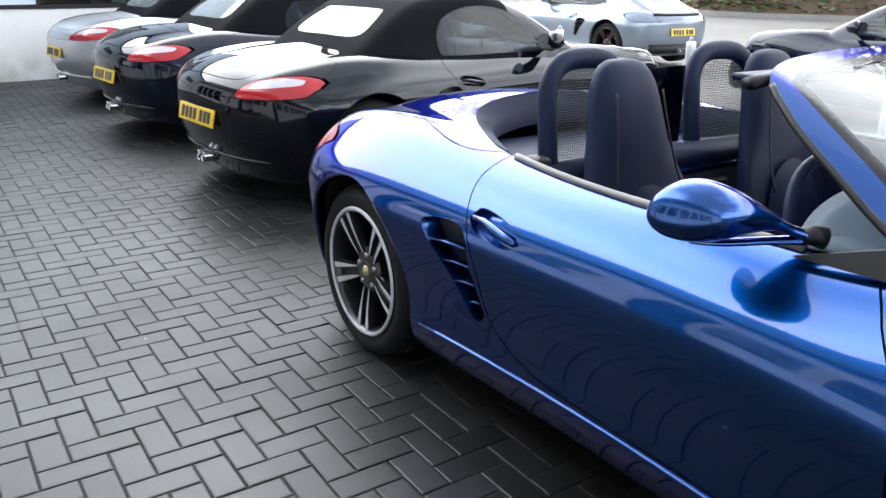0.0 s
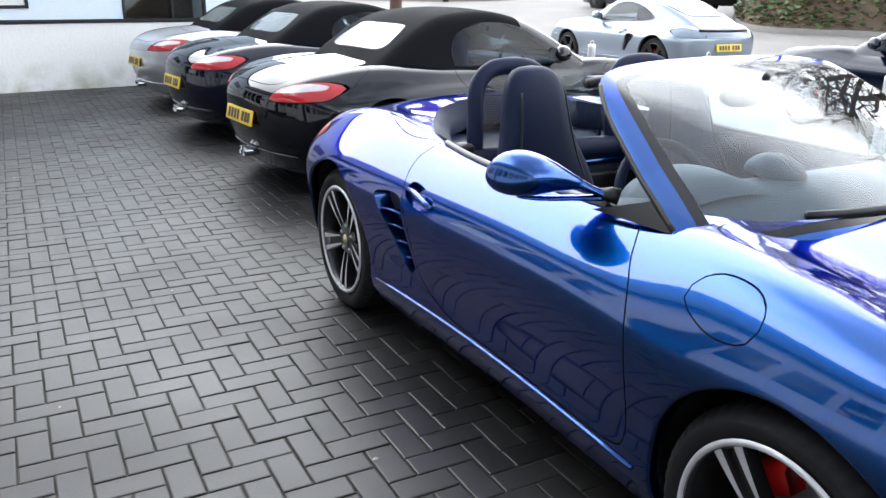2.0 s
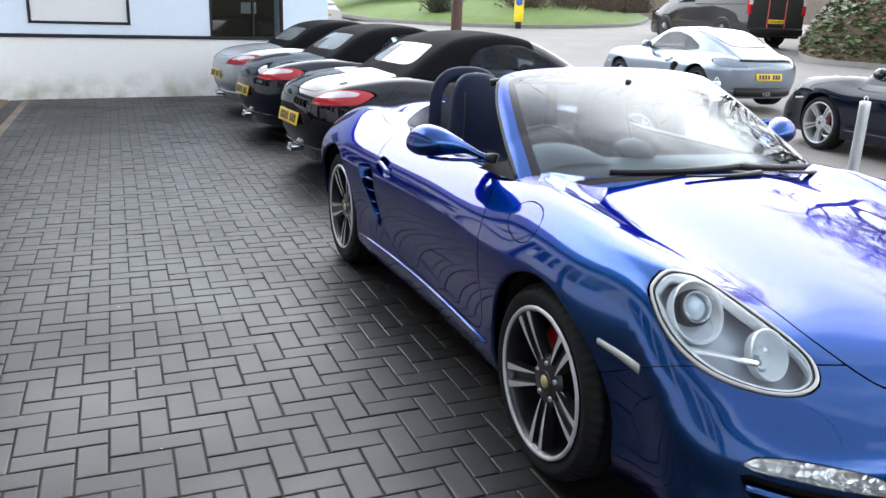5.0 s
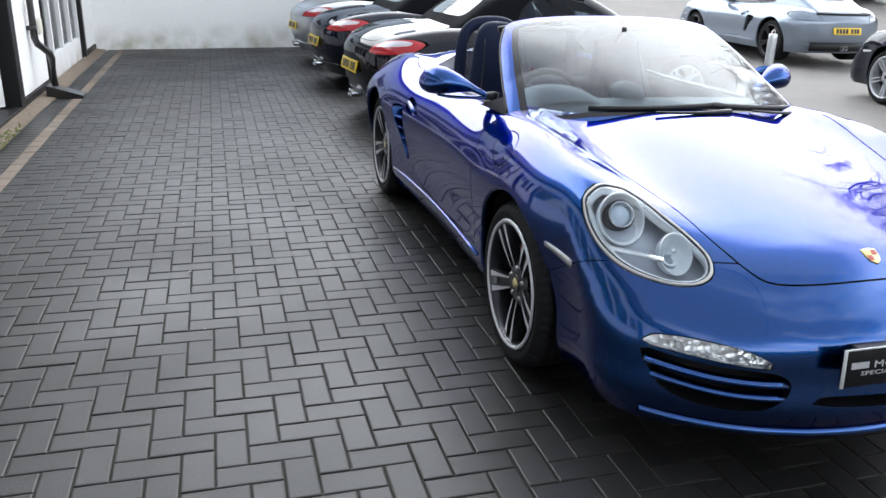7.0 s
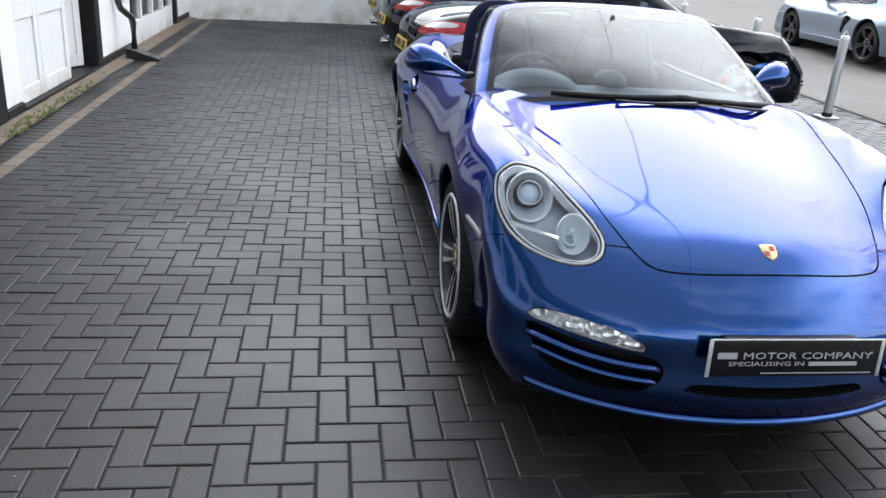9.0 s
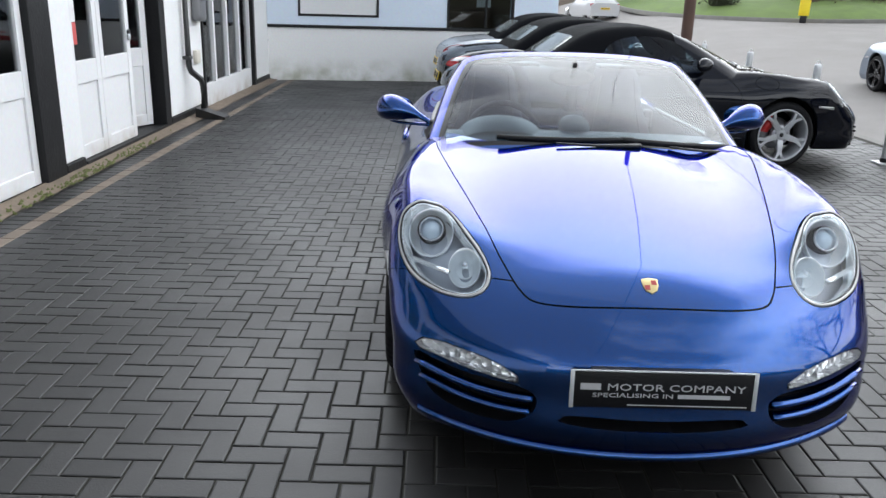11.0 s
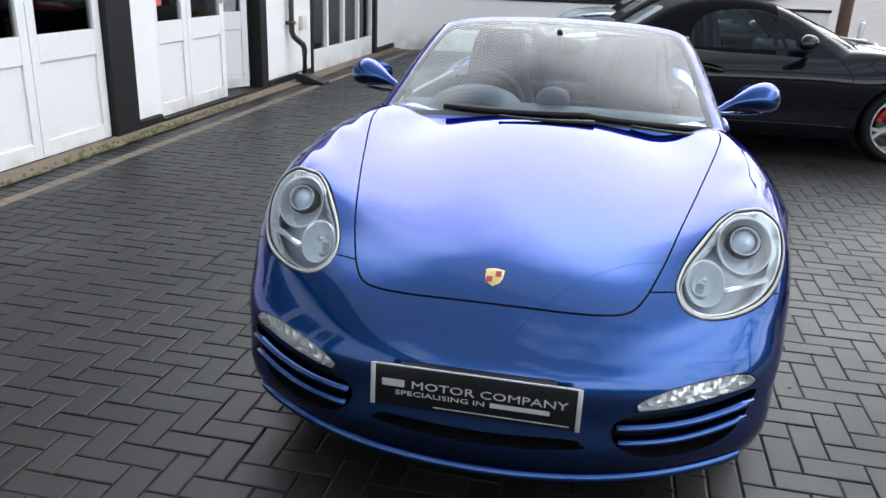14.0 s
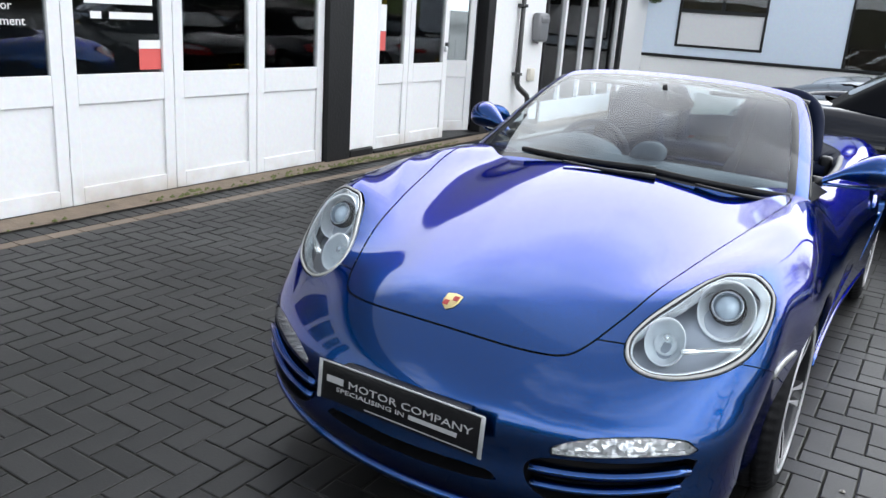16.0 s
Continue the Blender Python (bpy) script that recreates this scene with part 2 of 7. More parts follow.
class Skin:
    """A sheet of polygons that can be cut along curves."""

    def __init__(self, points, faces):
        self.v, self.f = [tuple(p) for p in points], list(faces)

    def split(self, faces, d):
        """The faces where d < 0 and the rest; faces on the line are cut in two."""
        d, cache, ins, outs = list(d), {}, [], []
        for q in faces:
            s = [d[i] < 0 for i in q]
            if all(s):
                ins.append(q)
            elif not any(s):
                outs.append(q)
            else:
                a, b = [], []
                for k, i in enumerate(q):
                    j = q[(k + 1) % len(q)]
                    (a if s[k] else b).append(i)
                    if s[k] != s[(k + 1) % len(q)]:
                        key = (min(i, j), max(i, j))
                        if key not in cache:
                            t = d[key[0]] / (d[key[0]] - d[key[1]])
                            p, r = self.v[key[0]], self.v[key[1]]
                            cache[key] = len(self.v)
                            self.v.append(tuple(p[n] + t * (r[n] - p[n]) for n in range(3)))
                            d.append(0.0)
                        a.append(cache[key])
                        b.append(cache[key])
                if len(a) > 2:
                    ins.append(tuple(a))
                if len(b) > 2:
                    outs.append(tuple(b))
        return ins, outs

    def take(self, loop, plane, where, gap=0.002):
        """Cuts out what lies within a loop in the plane 'xy', 'xz' or 'yz' and where(points) holds; leaves a joint of twice the gap."""
        ax = ["xyz".index(c) for c in plane]

        def dist(off):
            p = np.array(self.v)
            lo, hi = np.min(loop, 0) - 0.08, np.max(loop, 0) + 0.08
            near = where(p) & (p[:, ax[0]] > lo[0]) & (p[:, ax[0]] < hi[0]) & (p[:, ax[1]] > lo[1]) & (p[:, ax[1]] < hi[1])
            d = np.full(len(p), 0.05)
            if near.any():
                d[near] = away(p[near][:, ax], loop)
            return d + off
        ins, rest = self.split(self.f, dist(gap))
        _, self.f = self.split(rest, dist(-gap))
        return ins

    def take_by(self, fn, gap=0.002):
        ins, rest = self.split(self.f, fn(np.array(self.v)) + gap)
        _, self.f = self.split(rest, fn(np.array(self.v)) - gap)
        return ins

    def geo(self, faces, push=0.0):
        """Verts and faces of their own for some faces, pushed outward."""
        used = sorted({i for q in faces for i in q})
        at = {i: n for n, i in enumerate(used)}
        p = np.array([self.v[i] for i in used])
        if push:
            p = p + normal_of(p) * push
        return p, [tuple(at[i] for i in q) for q in faces]


def rim_edges(faces):
    seen = {}
    for q in faces:
        for k, i in enumerate(q):
            j = q[(k + 1) % len(q)]
            seen[(i, j)] = True
    return [(i, j) for i, j in seen if (j, i) not in seen]


def sunk(geo, depth, vector=None):
    """A patch set back by a depth, and the walls that lead to it."""
    p, faces = np.array(geo[0]), geo[1]
    back = p + (np.array(vector) if vector is not None else -normal_of(p) * depth)
    edges = rim_edges(faces)
    n = len(p)
    return (back, faces), (np.vstack([p, back]), [(i, j, j + n, i + n) for i, j in edges])


def normal_of(p):
    e = 1e-4
    g = np.stack([solid(p + np.eye(3)[k] * e) - solid(p - np.eye(3)[k] * e) for k in range(3)], -1)
    return g / (np.linalg.norm(g, axis=-1, keepdims=True) + 1e-12)


# ---- materials ----
def nodes_of(name):
    m = bpy.data.materials.new(name)
    m.use_nodes = True
    return m, m.node_tree.nodes, m.node_tree.links, m.node_tree.nodes["Principled BSDF"]


def plain(name, colour, rough=0.5, metal=0.0, coat=0.0, spec=0.5, coat_rough=0.03, vary=0.12, scale=6.0, bump=0.0, bump_scale=60.0):
    """A surface with a little unevenness of tone and gloss, and fine relief if wanted."""
    m, n, l, b = nodes_of(name)
    b.inputs["Metallic"].default_value, b.inputs["Coat Weight"].default_value, b.inputs["Coat Roughness"].default_value = metal, coat, coat_rough
    b.inputs["Specular IOR Level"].default_value = spec
    tc = n.new("ShaderNodeTexCoord")
    no = n.new("ShaderNodeTexNoise")
    no.inputs["Scale"].default_value, no.inputs["Detail"].default_value = scale, 5.0
    l.new(tc.outputs["Object"], no.inputs["Vector"])
    mx = n.new("ShaderNodeMix")
    mx.data_type = "RGBA"
    mx.inputs[6].default_value = (*[c * (1 - vary) for c in colour], 1)
    mx.inputs[7].default_value = (*[min(1, c * (1 + vary)) for c in colour], 1)
    l.new(no.outputs["Fac"], mx.inputs[0])
    l.new(mx.outputs[2], b.inputs["Base Color"])
    mr = n.new("ShaderNodeMapRange")
    mr.inputs[3].default_value, mr.inputs[4].default_value = max(0.0, rough * 0.85), min(1.0, rough * 1.15)
    l.new(no.outputs["Fac"], mr.inputs[0])
    l.new(mr.outputs[0], b.inputs["Roughness"])
    if bump:
        n2 = n.new("ShaderNodeTexNoise")
        n2.inputs["Scale"].default_value, n2.inputs["Detail"].default_value = bump_scale, 6.0
        l.new(tc.outputs["Object"], n2.inputs["Vector"])
        bp = n.new("ShaderNodeBump")
        bp.inputs["Strength"].default_value, bp.inputs["Distance"].default_value = bump, 0.01
        l.new(n2.outputs["Fac"], bp.inputs["Height"])
        l.new(bp.outputs[0], b.inputs["Normal"])
    return m


def paint(name, colour, metal=0.5, rough=0.32, flake=0.25, ior=1.5):
    """Clear-coated car paint with a metallic flake."""
    m, n, l, b = nodes_of(name)
    b.inputs["Metallic"].default_value, b.inputs["Roughness"].default_value = metal, rough
    b.inputs["Coat Weight"].default_value, b.inputs["Coat Roughness"].default_value, b.inputs["Coat IOR"].default_value = 1.0, 0.035, ior
    b.inputs["Specular IOR Level"].default_value, b.inputs["Specular Tint"].default_value = 0.0, (*[min(1.0, c * 2.2) for c in colour], 1)
    tc = n.new("ShaderNodeTexCoord")
    vo = n.new("ShaderNodeTexVoronoi")
    vo.inputs["Scale"].default_value = 900.0
    l.new(tc.outputs["Object"], vo.inputs["Vector"])
    mx = n.new("ShaderNodeMix")
    mx.data_type = "RGBA"
    mx.inputs[6].default_value = (*[c * (1 - flake) for c in colour], 1)
    mx.inputs[7].default_value = (*[min(1, c * (1 + flake)) for c in colour], 1)
    l.new(vo.outputs["Color"], mx.inputs[0])
    l.new(mx.outputs[2], b.inputs["Base Color"])
    no = n.new("ShaderNodeTexNoise")
    no.inputs["Scale"].default_value = 14.0
    l.new(tc.outputs["Object"], no.inputs["Vector"])
    bp = n.new("ShaderNodeBump")
    bp.inputs["Strength"].default_value, bp.inputs["Distance"].default_value = 0.008, 0.004
    l.new(no.outputs["Fac"], bp.inputs["Height"])
    l.new(bp.outputs[0], b.inputs["Coat Normal"])
    return m


def glass(name, colour=(0.93, 0.97, 0.96), rough=0.0, clear=0.9, ior=1.55):
    """A thin pane: mostly see-through, with the reflection of glass."""
    m, n, l, b = nodes_of(name)
    n.remove(b)
    out = n["Material Output"]
    tr, gl, fr, mx = n.new("ShaderNodeBsdfTransparent"), n.new("ShaderNodeBsdfGlossy"), n.new("ShaderNodeFresnel"), n.new("ShaderNodeMixShader")
    tr.inputs["Color"].default_value = (*[c * clear for c in colour], 1)
    gl.inputs["Roughness"].default_value = rough
    fr.inputs["IOR"].default_value = ior
    l.new(fr.outputs[0], mx.inputs[0])
    l.new(tr.outputs[0], mx.inputs[1])
    l.new(gl.outputs[0], mx.inputs[2])
    l.new(mx.outputs[0], out.inputs["Surface"])
    return m


BLUE = paint("aqua_blue_paint", (0.002, 0.053, 0.222), 1.0, 0.27, ior=1.54)
BLACK_PAINT = paint("black_paint", (0.004, 0.005, 0.009), 0.2, 0.4, 0.4, 1.42)
NAVY_PAINT = paint("midnight_paint", (0.004, 0.007, 0.018), 0.3, 0.4, 0.4, 1.42)
SILVER_PAINT = paint("silver_paint", (0.52, 0.54, 0.57), 0.75, 0.35, 0.12)
GT_SILVER = paint("gt_silver_paint", (0.24, 0.28, 0.335), 0.7, 0.35, 0.12)
GREY_PAINT = paint("magnetic_grey_paint", (0.035, 0.035, 0.037), 0.4, 0.4, 0.2)
WHITE_CAR = paint("white_paint", (0.52, 0.52, 0.53), 0.0, 0.4, 0.02)
RUBBER = plain("tyre_rubber", (0.008, 0.008, 0.009), 0.7, spec=0.2, bump=0.15, bump_scale=120)
TRIM = plain("black_trim", (0.006, 0.006, 0.007), 0.45, spec=0.35)
WAIST = plain("grey_waist_seal", (0.16, 0.155, 0.15), 0.5)
INNER = plain("dark_inner_structure", (0.006, 0.006, 0.007), 0.7)
CANVAS = plain("black_canvas", (0.0045, 0.005, 0.0065), 0.85, spec=0.10, bump=0.15, bump_scale=220, vary=0.25)
LEATHER = plain("sea_blue_leather", (0.0075, 0.012, 0.034), 0.5, spec=0.14, bump=0.006, bump_scale=240, vary=0.2)
DASH_GREY = plain("grey_blue_dash_leather", (0.070, 0.098, 0.128), 0.55, spec=0.3)
CARPET = plain("dark_carpet", (0.010, 0.014, 0.028), 0.95, bump=0.5, bump_scale=400)
ALLOY = plain("machined_alloy", (0.52, 0.52, 0.54), 0.42, 0.45, vary=0.08, scale=40)
ALLOY_DARK = plain("grey_alloy", (0.022, 0.022, 0.025), 0.30, 0.5, coat=0.4)
ALLOY_SILVER = plain("silver_alloy", (0.44, 0.45, 0.47), 0.34, 0.45, coat=0.5, vary=0.05)
CHROME = plain("chrome", (0.55, 0.56, 0.58), 0.10, 1.0, vary=0.03)
STEEL = plain("brushed_steel", (0.62, 0.63, 0.64), 0.38, 0.6, vary=0.12, scale=20)
DISC = plain("brake_disc", (0.28, 0.28, 0.29), 0.38, 1.0, vary=0.1, scale=30)
CALIPER = plain("red_caliper", (0.55, 0.012, 0.012), 0.35, coat=0.6)
RED_LENS = plain("red_lens", (0.36, 0.005, 0.010), 0.15, coat=0.5, vary=0.2, scale=25)
CLEAR_LENS = plain("frosted_lens", (0.50, 0.46, 0.50), 0.2, coat=1.0, vary=0.15, scale=40)
SMOKE_LENS = plain("smoked_lens", (0.20, 0.24, 0.30), 0.12, coat=1.0, vary=0.2, scale=20)
REFLECTOR = plain("lamp_reflector", (0.92, 0.96, 1.0), 0.26, 0.8, vary=0.04)
LAMP_GREY = plain("lamp_bezel", (0.40, 0.44, 0.50), 0.3, 0.15)
BOWL = plain("satin_bowl", (0.90, 0.95, 1.0), 0.35, 0.0, coat=0.6, vary=0.04)
LAMP_EYE = plain("projector_glass", (0.62, 0.74, 0.84), 0.08, 0.1, coat=1.0)
LAMP_SEAL = plain("lamp_surround", (0.42, 0.42, 0.41), 0.35, 0.4)
GLASS = glass("window_glass", (0.90, 0.95, 0.95))
SCREEN_GLASS = glass("windscreen_glass", (0.76, 0.93, 1.0), ior=1.66)
FRIT = plain("black_glass_edge", (0.006, 0.007, 0.009), 0.10, spec=0.35)
DARK_GLASS = glass("tinted_glass", (0.80, 0.93, 0.98), ior=1.5)
LENS = glass("lamp_glass", (0.97, 0.99, 1.0), clear=1.0, ior=1.45)
BACKLIGHT = plain("pale_rear_window", (0.16, 0.19, 0.195), 0.12, coat=0.4, vary=0.25, scale=3)
PLATE_YELLOW = plain("yellow_plate", (0.75, 0.50, 0.02), 0.35)
PLATE_BLACK = plain("black_plate", (0.006, 0.006, 0.007), 0.25, spec=0.4)
SILVER_INK = plain("silver_ink", (0.45, 0.45, 0.46), 0.4, 0.3)
INK = plain("black_ink", (0.02, 0.02, 0.02), 0.5)
GOLD = plain("gold_enamel", (0.62, 0.50, 0.24), 0.3, 0.6)
RED_ENAMEL = plain("red_enamel", (0.35, 0.03, 0.03), 0.35)
MESH_GREY = plain("mesh_wire", (0.03, 0.03, 0.032), 0.5)
MIRROR = plain("mirror_glass", (0.85, 0.86, 0.87), 0.01, 1.0, vary=0.0)
import functools


# ---- cars ----
def mirrored(loop):
    return [(-x, y) for x, y in loop][::-1]


def loop_of(points, n=72):
    return [tuple(p) for p in smooth_path(points, n, True)]


def both(half, n=96):
    """A loop symmetric in its first coordinate, from half of it (from the middle round to the middle)."""
    return [tuple(p) for p in smooth_path(half + [(-x, y) for x, y in half[::-1] if abs(x) > 1e-6], n, True)]


@functools.lru_cache(None)
def surf_y(x, z, end=-1):
    """Where the body's nose (or tail) lies at x, z."""
    lo, hi = 1.0, 1.0 + end * 3.0
    for _ in range(30):
        mid = (lo + hi) / 2
        lo, hi = (mid, hi) if solid(np.array([x, mid, z])) < 0 else (lo, mid)
    return lo


@functools.lru_cache(None)
def surf_x(y, z):
    lo, hi = 0.2, 1.2
    for _ in range(30):
        mid = (lo + hi) / 2
        lo, hi = (mid, hi) if solid(np.array([mid, y, z])) < 0 else (lo, mid)
    return lo


@functools.lru_cache(None)
def surf_z(x, y):
    lo, hi = 0.4, 1.4
    for _ in range(30):
        mid = (lo + hi) / 2
        lo, hi = (mid, hi) if solid(np.array([x, y, mid])) < 0 else (lo, mid)
    return lo


FRONT_WHEEL, REAR_WHEEL = (0.0, 0.318, 0.368), (2.415, 0.330, 0.378)
HEADLAMP = loop_of([(-0.655, 0.812), (-0.608, 0.790), (-0.574, 0.767), (-0.543, 0.742), (-0.513, 0.714), (-0.489, 0.685), (-0.478, 0.654), (-0.499, 0.620), (-0.548, 0.598), (-0.610, 0.593), (-0.665, 0.600), (-0.710, 0.612), (-0.746, 0.633), (-0.769, 0.662), (-0.781, 0.698), (-0.782, 0.739), (-0.766, 0.784), (-0.716, 0.818)], 108)
DAY_LAMP = loop_of([(-0.712, 0.456), (-0.690, 0.468), (-0.620, 0.474), (-0.504, 0.464), (-0.432, 0.443), (-0.388, 0.410), (-0.440, 0.408), (-0.540, 0.418), (-0.640, 0.430), (-0.704, 0.436)])
INTAKE = loop_of([(-0.715, 0.424), (-0.695, 0.365), (-0.660, 0.312), (-0.600, 0.284), (-0.500, 0.272), (-0.410, 0.282), (-0.352, 0.325), (-0.348, 0.372), (-0.400, 0.396), (-0.550, 0.404), (-0.650, 0.417)])
MID_INTAKE = both([(0.0, 0.330), (0.20, 0.331), (0.265, 0.325), (0.285, 0.308), (0.20, 0.297), (0.0, 0.294)])
BONNET = both([(0.0, 0.285), (0.30, 0.330), (0.50, 0.405), (0.600, 0.440), (0.655, 0.360), (0.659, 0.25), (0.641, 0.139), (0.615, 0.018), (0.577, -0.144), (0.547, -0.271), (0.505, -0.438), (0.465, -0.588), (0.436, -0.678), (0.394, -0.784), (0.340, -0.842), (0.20, -0.880), (0.0, -0.893)], 190)
DOOR = loop_of([(0.60, 0.86), (0.545, 0.80), (0.495, 0.74), (0.462, 0.66), (0.450, 0.50), (0.456, 0.36), (0.51, 0.313), (0.80, 0.307), (1.10, 0.311), (1.36, 0.320), (1.47, 0.343), (1.55, 0.378), (1.618, 0.44), (1.662, 0.58), (1.722, 0.70), (1.782, 0.80), (1.778, 0.86), (1.70, 0.97), (1.2, 1.0), (0.75, 0.97)], 160)
COCKPIT = both([(0.0, 0.31), (0.30, 0.365), (0.50, 0.46), (0.630, 0.60), (0.672, 0.76), (0.684, 1.18), (0.674, 1.50), (0.655, 1.75), (0.622, 1.92), (0.500, 2.16), (0.395, 2.32), (0.30, 2.39), (0.158, 2.425), (0.0, 2.435)], 160)
HOOD_LID = both([(0.0, 1.7), (0.58, 1.74), (0.66, 1.83), (0.698, 1.99), (0.655, 2.23), (0.53, 2.52), (0.30, 2.64), (0.0, 2.66)], 110)
BOOT_LID = both([(0.0, 2.67), (0.32, 2.65), (0.50, 2.60), (0.55, 2.72), (0.50, 2.92), (0.42, 3.06), (0.25, 3.12), (0.0, 3.135)], 110)
SIDE_VENT = loop_of([(1.935, 0.652), (1.880, 0.690), (1.735, 0.688), (1.690, 0.580), (1.640, 0.450), (1.655, 0.412), (1.705, 0.420), (1.795, 0.530)])
FUEL_FLAP = loop_of([(0.320, 0.776), (0.317, 0.821), (0.260, 0.852), (0.170, 0.852), (0.117, 0.828), (0.105, 0.781), (0.137, 0.748), (0.223, 0.741)])
TAIL_LAMP = loop_of([(-0.435, 0.690), (-0.465, 0.752), (-0.54, 0.792), (-0.66, 0.818), (-0.745, 0.812), (-0.805, 0.770), (-0.815, 0.722), (-0.78, 0.700), (-0.60, 0.684)])
REVERSE_LENS = [(-0.500, 0.742), (-0.540, 0.783), (-0.650, 0.808), (-0.735, 0.803), (-0.770, 0.772), (-0.640, 0.752)]
BUMPER_LINE = spline([-1.0, -0.76, -0.55, -0.46, -0.33], [0.655, 0.652, 0.614, 0.570, 0.50])
HANDLE_CUP = loop_of([(1.718, 0.735), (1.690, 0.757), (1.60, 0.750), (1.520, 0.728), (1.490, 0.700), (1.550, 0.676), (1.650, 0.686), (1.710, 0.708)])


def body_skin():
    g = shell_grid(150, 42, 84)
    nr, nc = g.shape[:2]
    n1 = nc - 1
    pts = g[:, :n1].reshape(-1, 3)
    skin = Skin(pts, [(i * n1 + j, (i + 1) * n1 + j, (i + 1) * n1 + (j + 1) % n1, i * n1 + (j + 1) % n1) for i in range(nr - 1) for j in range(n1)])
    skin.take_by(lambda p: p[:, 2] - 0.175, 0.0)
    for y, z, r in (FRONT_WHEEL, REAR_WHEEL):
        skin.take_by(lambda p: np.where(np.abs(p[:, 0]) > 0.5, np.hypot(p[:, 1] - y, p[:, 2] - z) - r, 0.05), 0.0)
    return skin


def cut_panels():
    """All panels of the body as (verts, faces), by name."""
    s, out = body_skin(), {}
    top = lambda p: p[:, 2] > 0.55
    nose = lambda p: p[:, 1] < -0.12
    out["inner"] = s.geo(s.f)
    s.take(COCKPIT, "xy", top, 0.0)
    for side, sign in (("r", -1), ("l", 1)):
        lp = (lambda q: q) if sign < 0 else mirrored
        here = lambda p: (p[:, 0] * sign > 0.2)
        out["headlamp_" + side] = s.geo(s.take(lp(HEADLAMP), "xz", lambda p: nose(p) & here(p), 0.0025))
        out["daylamp_" + side] = s.geo(s.take(lp(DAY_LAMP), "xz", lambda p: nose(p) & here(p), 0.0015))
        out["intake_" + side] = s.geo(s.take(lp(INTAKE), "xz", lambda p: nose(p) & here(p), 0.0))
        out["tail_" + side] = s.geo(s.take(lp(TAIL_LAMP), "xz", lambda p: (p[:, 1] > 2.55) & here(p), 0.002))
        out["vent_" + side] = s.geo(s.take(SIDE_VENT, "yz", lambda p: p[:, 0] * sign > 0.5, 0.0))
        f = s.take(DOOR, "yz", lambda p: p[:, 0] * sign > 0.45, 0.0022)
        door = Skin(s.v, f)
        out["handle_" + side] = door.geo(door.take(HANDLE_CUP, "yz", lambda p: p[:, 0] * sign > 0.5, 0.0))
        out["door_" + side] = door.geo(door.f)
    out["flap"] = s.geo(s.take(FUEL_FLAP, "yz", lambda p: p[:, 0] < -0.5, 0.0018))
    out["mid_intake"] = s.geo(s.take(MID_INTAKE, "xz", nose, 0.0))
    out["bonnet"] = s.geo(s.take(BONNET, "xy", top, 0.0026))
    out["hood_lid"] = s.geo(s.take(HOOD_LID, "xy", top, 0.0022))
    out["boot_lid"] = s.geo(s.take(BOOT_LID, "xy", top, 0.0022))
    out["front_bumper"] = s.geo(s.take_by(lambda p: np.where(p[:, 1] < -0.28, p[:, 2] - BUMPER_LINE(p[:, 1]), 0.05), 0.0015))
    out["rear_bumper"] = s.geo(s.take_by(lambda p: np.where(p[:, 1] > 2.6, p[:, 2] - 0.682, 0.05), 0.0015))
    out["wings"] = s.geo(s.f)
    return out


PANELS = cut_panels()


def inner_geo():
    """A dark shell just under the panels, open at the cabin, lamps and ducts."""
    P = PANELS
    p, faces = np.array(P["inner"][0]), P["inner"][1]
    mid = np.array([p[list(q)].mean(0) for q in faces])
    ok = ~((mid[:, 1] > 0.05) & (mid[:, 1] < 2.55) & (mid[:, 2] > 0.74) & (np.abs(mid[:, 0]) < 0.76))
    ax = np.abs(mid[:, 0])
    for lp, pl, where in ((HEADLAMP, "xz", mid[:, 1] < 0), (DAY_LAMP, "xz", mid[:, 1] < 0), (INTAKE, "xz", mid[:, 1] < 0), (TAIL_LAMP, "xz", mid[:, 1] > 2.5), (SIDE_VENT, "yz", ax > 0.5), (HANDLE_CUP, "yz", ax > 0.5), (MID_INTAKE, "xz", mid[:, 1] < 0)):
        q = np.stack([-ax, mid[:, 2]], -1) if pl == "xz" else mid[:, 1:]
        ok &= ~(where & (away(q, lp) < 0.022))
    keep = [q for q, o in zip(faces, ok) if o]
    used = sorted({i for q in keep for i in q})
    at = {i: k for k, i in enumerate(used)}
    return p[used] - normal_of(p[used]) * 0.014, [tuple(at[i] for i in q) for q in keep]


INNER_GEO = inner_geo()


def outline(faces):
    """The vertices round a sheet, in order."""
    nxt = dict(rim_edges(faces))
    start = next(iter(nxt))
    out, i = [start], nxt[start]
    while i != start and len(out) < 4000:
        out.append(i)
        i = nxt[i]
    return out + [start]


def thick(geo, depth, normals=None):
    """A sheet with a back and edges."""
    p, faces = np.array(geo[0]), geo[1]
    n = len(p)
    back = p - (normals if normals is not None else normal_of(p)) * depth
    return np.vstack([p, back]), list(faces) + [tuple(i + n for i in q)[::-1] for q in faces] + [(j, i, i + n, j + n) for i, j in rim_edges(faces)]


